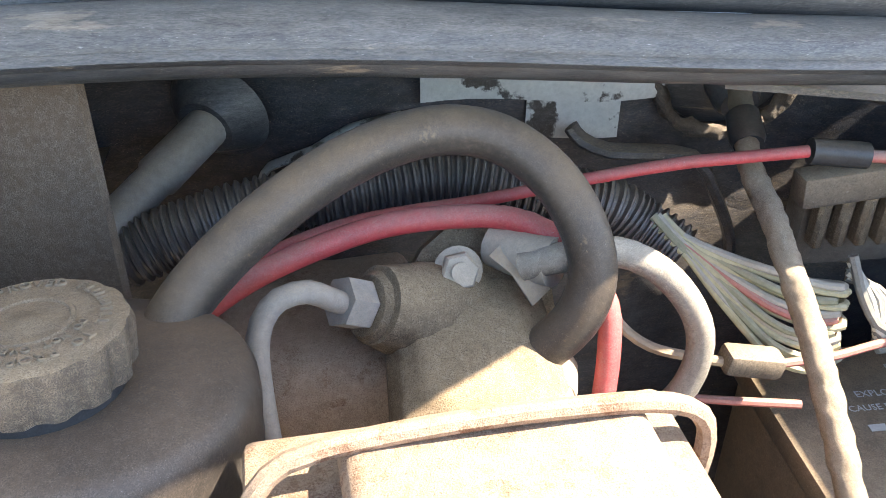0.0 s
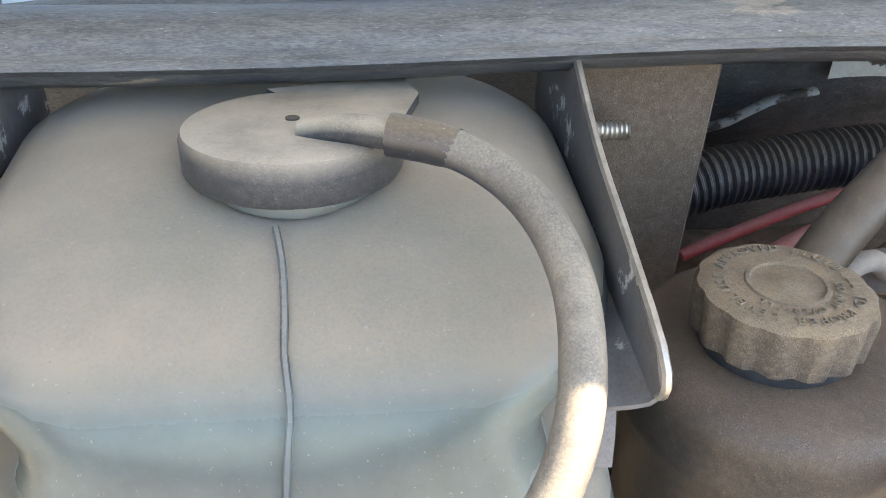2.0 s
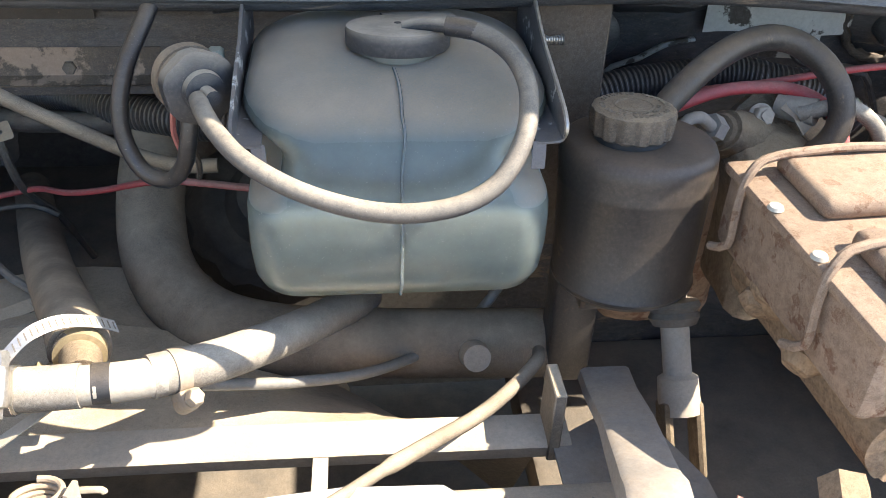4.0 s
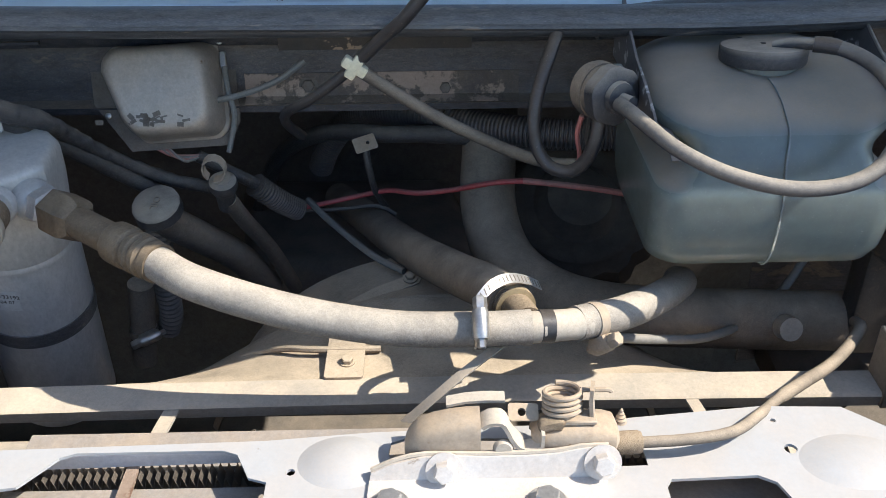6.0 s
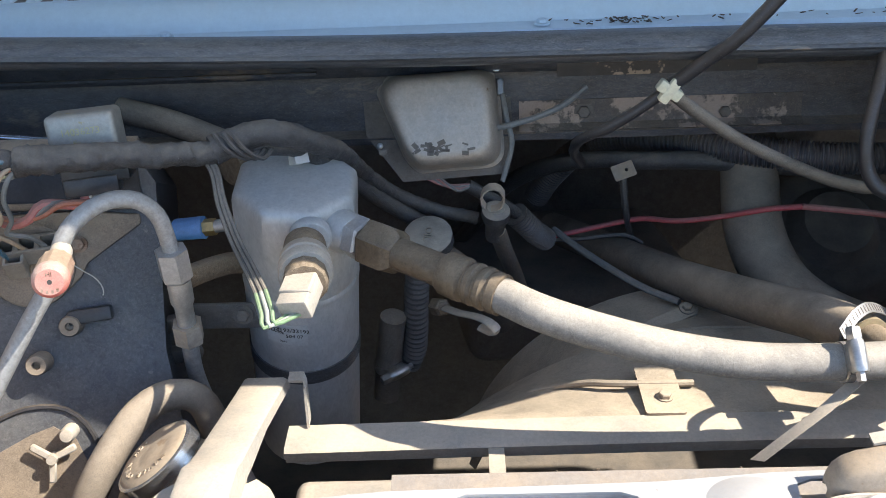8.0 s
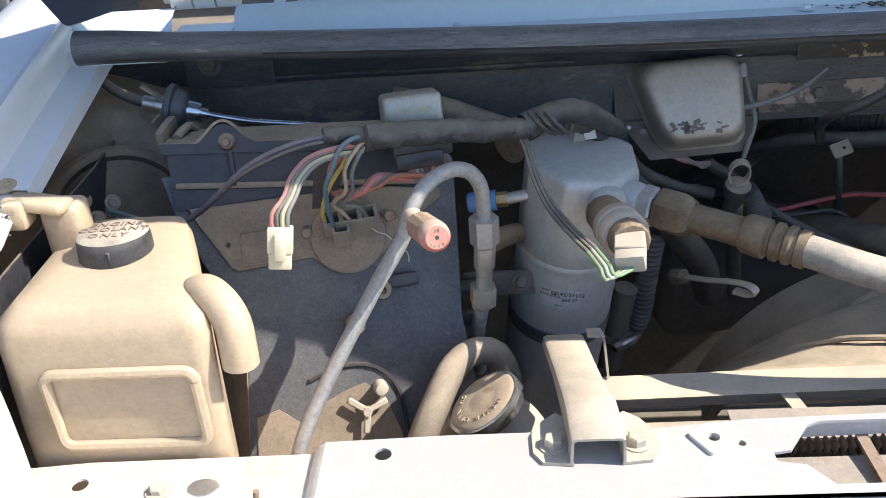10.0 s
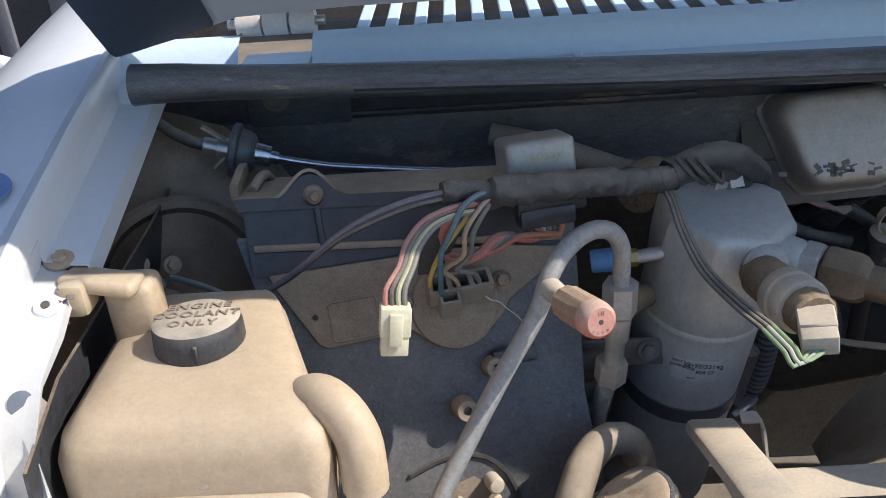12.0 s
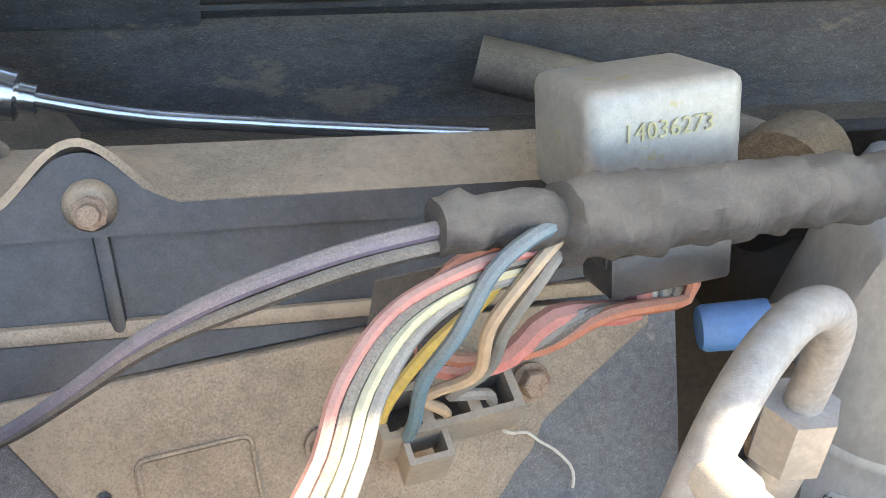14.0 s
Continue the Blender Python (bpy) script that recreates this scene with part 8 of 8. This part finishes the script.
for k in range(5):
    part("wire", tube([(0.684, 0.340, 0.945 - 0.003 * k), (0.690 + 0.003 * k, 0.330, 0.925), (0.700, 0.322, 0.912 - 0.003 * k), (0.72 + 0.004 * k, 0.326, 0.918), (0.75, 0.335, 0.93 + 0.003 * k)], 0.0026, 8, 0.006), W_WHITE if k % 2 else W_GREY, rl)
tblock = thing("fuse_block", (0.70, 0.385, 0.965), "broken grey plastic fuse block on the firewall", "fuse block")
part("bar", box(0.095, 0.016, 0.018, 0.003, 2, Matrix.Translation((0.715, 0.375, 0.968)) @ Matrix.Rotation(-0.1, 4, "Y")), PLASTIC_DUSTY, tblock)
part("body", box(0.085, 0.020, 0.050, 0.004, 2, Matrix.Translation((0.722, 0.392, 0.935))), DARK, tblock)
for k in range(4):
    part("terminal", box(0.007, 0.010, 0.030, 0.002, 1, Matrix.Translation((0.684 + 0.012 * k, 0.374, 0.944))), CAST, tblock)
plug2 = thing("grey_plug", (0.62, 0.30, 0.90), "translucent grey plug on a pink wire", "plug")
part("housing", box(0.030, 0.014, 0.012, 0.003, 2, Matrix.Translation((0.628, 0.312, 0.908)) @ Matrix.Rotation(0.2, 4, "Y")), PLASTIC_DUSTY, plug2)
part("wire", tube([(0.643, 0.312, 0.905), (0.67, 0.314, 0.905), (0.70, 0.318, 0.908), (0.74, 0.32, 0.912)], 0.0022, 8, 0.006), W_REDPALE, plug2)
part("sleeve", tube([(0.712, 0.318, 0.909), (0.745, 0.32, 0.912)], 0.0052, 10, 0.006), W_YELLOW, plug2, "yellow sleeve")
part("wire", tube([(0.590, 0.318, 0.885), (0.62, 0.312, 0.884), (0.655, 0.305, 0.884)], 0.0022, 8, 0.006), W_REDPALE, plug2)
part("lead", tube([(0.560, 0.335, 0.938), (0.566, 0.326, 0.925), (0.58, 0.320, 0.915), (0.60, 0.316, 0.910), (0.614, 0.312, 0.909)], 0.0026, 8, 0.005), W_BROWN, plug2)

battery = thing("battery", (0.73, 0.28, 0.72), "black car battery with a printed warning label", "battery")
BX, BY, BZ = 0.655, 0.262, 0.866
part("case", box_at(0.655, 0.83, 0.215, 0.366, 0.70, 0.852, 0.004, 2), BATTERY, battery)
blid = part("lid", box_at(0.652, 0.832, 0.212, 0.369, 0.848, 0.864, 0.004, 2), BATTERY, battery)
TM = Matrix.Translation((0.0, 0.0, 0.8645))
lettering("CAUSE BLINDNESS OR", 0.0060, TM @ Matrix.Translation((0.722, 0.318, 0)), INK_PALE, blid, 0.0001)
lettering("EXPLOSIVE GASES", 0.0064, TM @ Matrix.Translation((0.726, 0.328, 0)), INK_PALE, blid, 0.0001)
lettering("DANGER", 0.0085, TM @ Matrix.Translation((0.745, 0.346, 0)), INK_PALE, blid, 0.0001)
lettering("MEDICAL HELP FAST", 0.0060, TM @ Matrix.Translation((0.728, 0.292, 0)), INK_PALE, blid, 0.0001)
lettering("OUT OF THE", 0.0064, TM @ Matrix.Translation((0.730, 0.280, 0)), INK_PALE, blid, 0.0001)
bars([(0.700 + 0.012 * k, 0.304, 0.009, 0.0045) for k in range(5)], TM, INK_PALE, blid)
part("label", box_at(0.690, 0.80, 0.226, 0.268, 0.8640, 0.8646), INK_PALE, blid, "pale blue warning label")
lettering("WARNING", 0.0062, TM @ Matrix.Translation((0.712, 0.259, 0.0004)), INK, blid, 0.0001)
bars([(0.720, 0.249 - 0.006 * k, 0.045 - 0.006 * (k % 2), 0.0024) for k in range(3)], TM @ Matrix.Translation((0, 0, 0.0003)), INK, blid)

# brake master cylinder with wire bails
mc = thing("brake_master_cylinder", (0.477, 0.11, 0.90), "rusty iron brake master cylinder with wire bail clips", "brake cylinder")
MM = Matrix.Translation((0.477, 0.110, 0.985)) @ Matrix.Rotation(radians(4), 4, "Z")
part("reservoir", box(0.118, 0.175, 0.052, 0.006, 2, MM @ Matrix.Translation((0, 0, -0.018))), RUST, mc)
part("lid", box(0.124, 0.180, 0.008, 0.003, 2, MM @ Matrix.Translation((0, 0, 0.010))), RUST, mc, "flat rust-speckled lid")
for y in (-0.042, 0.045):
    part("lid_boss", box(0.085, 0.064, 0.014, 0.006, 3, MM @ Matrix.Translation((0.006, y, 0.020))), RUST, mc)
crust = bmesh.new()
random.seed(21)
for k in range(26):
    join(crust, lathe([(0, 0.012), (0.009, 0.009), (0.014, 0.0), (0.009, -0.010), (0, -0.012)], 8, MM @ Matrix.Translation((random.uniform(-0.055, 0.045), random.uniform(-0.085, 0.07), random.uniform(-0.062, -0.042))) @ Euler((random.random() * 3, random.random() * 3, 0)).to_matrix().to_4x4() @ Matrix.Diagonal((random.uniform(0.6, 1.3), random.uniform(0.6, 1.3), 0.8, 1))))
tagged(part("crust", crust, CRUST, mc, "thick crust of rust and dirt"), kind="stuff")
part("bore", roughen(lathe([(0, -0.10), (0.022, -0.10), (0.026, -0.09), (0.026, 0.08), (0, 0.08)], 24, MM @ Matrix.Translation((-0.01, 0, -0.075)) @ Matrix.Rotation(radians(90), 4, "X")), 0.003, 0.008, 2), CRUST, mc)
part("outlet_nut", hexa(0.014, 0.02, frame_z((0.430, 0.015, 0.900), (-0.3, -1, -0.2)), 0.003), CRUST, mc)
for y in (0.068, -0.030):
    part("bail", tube([MM @ Vector((0.066, y, -0.02)), MM @ Vector((0.064, y, 0.022)), MM @ Vector((0.02, y, 0.031)), MM @ Vector((-0.040, y, 0.028)), MM @ Vector((-0.058, y - 0.004, 0.020)), MM @ Vector((-0.064, y - 0.008, 0.0)), MM @ Vector((-0.066, y - 0.012, -0.028)), MM @ Vector((-0.070, y + 0.002, -0.038))], 0.0030, 8, 0.006), RUST, mc, "bent wire bail")
for y in (0.030, -0.020):
    part("rivet", lathe([(0, 0.003), (0.004, 0.0022), (0.005, 0), (0, 0)], 14, MM @ Matrix.Translation((-0.058, y, 0.0145))), W_WHITE, mc, "bright rivet head")

# column joint and pipes low beside the cylinder
joint = thing("column_joint", (0.42, 0.14, 0.82), "dusty steering joint with a rubber boot, low in the bay", "joint")
JA = Vector((0.06, -0.5, -0.85)).normalized()
JP = Vector((0.405, 0.215, 0.870))
part("boot", lathe([(0, 0), (0.018, 0), (0.020, 0.004), (0.017, 0.008), (0.019, 0.012), (0.016, 0.018), (0, 0.018)], 24, frame_z(JP, JA)), DARK, joint)
part("shaft", lathe([(0, 0.016), (0.0105, 0.016), (0.0105, 0.055), (0.0150, 0.058), (0.0160, 0.085), (0, 0.085)], 20, frame_z(JP, JA)), STRAP, joint)
for s in (-1, 1):
    part("yoke", box(0.008, 0.022, 0.060, 0.004, 2, frame_z(JP + JA * 0.105 + Vector((s * 0.012, 0, 0)), JA)), CAST, joint)
solid("brake_pipe", tube([(0.350, 0.260, 0.845), (0.370, 0.245, 0.848), (0.39, 0.235, 0.853), (0.41, 0.23, 0.865)], 0.0052, 10, 0.006), STRAP, "short dusty steel pipe under the reservoir", "pipe")
solid("red_hose", tube([(0.375, 0.020, 0.880), (0.40, 0.004, 0.878), (0.43, -0.006, 0.876), (0.46, -0.012, 0.874)], 0.0062, 12, 0.006), W_REDPALE, "faded red hose end lying behind the front panel", "hose")
solid("splash_plate", plate([(0.30, 0.030), (0.30, 0.125), (0.345, 0.150), (0.375, 0.13), (0.395, 0.085), (0.40, 0.02)], 0.822, 0.8245, ()), STRAP_GREY, "grey painted plate under the bracket", "plate")
solid("subframe", box_at(0.33, 0.80, 0.10, 0.44, 0.60, 0.64, 0.01), DARK, "dark chassis rail deep under the steering", "chassis rail")

solid("hinge_gusset", grid_sheet([[(0.60, 0.335, 1.040), (0.68, 0.335, 1.030), (0.76, 0.335, 1.016), (0.80, 0.335, 1.020)], [(0.60, 0.36, 1.036), (0.68, 0.36, 1.020), (0.76, 0.36, 1.002), (0.80, 0.36, 1.008)], [(0.60, 0.43, 1.040), (0.68, 0.43, 1.028), (0.76, 0.43, 1.012), (0.80, 0.43, 1.012)]], 0.003), FIREWALL, "scuffed dark gusset under the cowl corner", "gusset")

# rails of a rack beyond the wing, and the dark wall behind it
rack = thing("white_rack", (-1.42, 1.06, 0.0), "white painted tubular rack standing beside the vehicle", "rack")
part("rail", tube([(-2.45, 1.20, 1.266), (-1.80, 1.116, 1.053), (-1.453, 1.072, 0.938), (-1.344, 1.058, 0.903), (-1.26, 1.047, 0.876)], 0.0165, 16, 0.1), RACK_WHITE, rack)
part("rail", tube([(-2.45, 1.373, 1.584), (-1.80, 1.153, 1.121), (-1.457, 1.037, 0.876), (-1.401, 1.018, 0.836), (-1.26, 0.970, 0.735)], 0.0165, 16, 0.1), RACK_WHITE, rack)
part("post", tube([(-1.255, 1.047, 0.0), (-1.255, 1.047, 0.885)], 0.018, 14, 0.3), RACK_WHITE, rack)
part("post", tube([(-2.44, 1.20, 0.0), (-2.44, 1.20, 1.60)], 0.018, 14, 0.3), RACK_WHITE, rack)
far = setting("wall_far", "dark shaded wall with grey upright panels beyond the wing", "wall")
# out-of-view wall added to cut skylight and deepen the wing's shade
part("unseen_sky_block", box_at(-2.35, -2.20, -0.9, 1.70, 0.0, 2.3, 0.01), NAVY_WALL, far)
part("face", box_at(-2.35, -1.25, 1.70, 1.85, 0.0, 2.3, 0.01), NAVY_WALL, far)
for x0_, x1_ in ((-1.86, -1.765), (-1.70, -1.66), (-1.56, -1.50)):
    part("panel", box_at(x0_, x1_, 1.685, 1.7002, 0.0, 2.3, 0.003), GREY_PANEL, far, "grey upright panel")
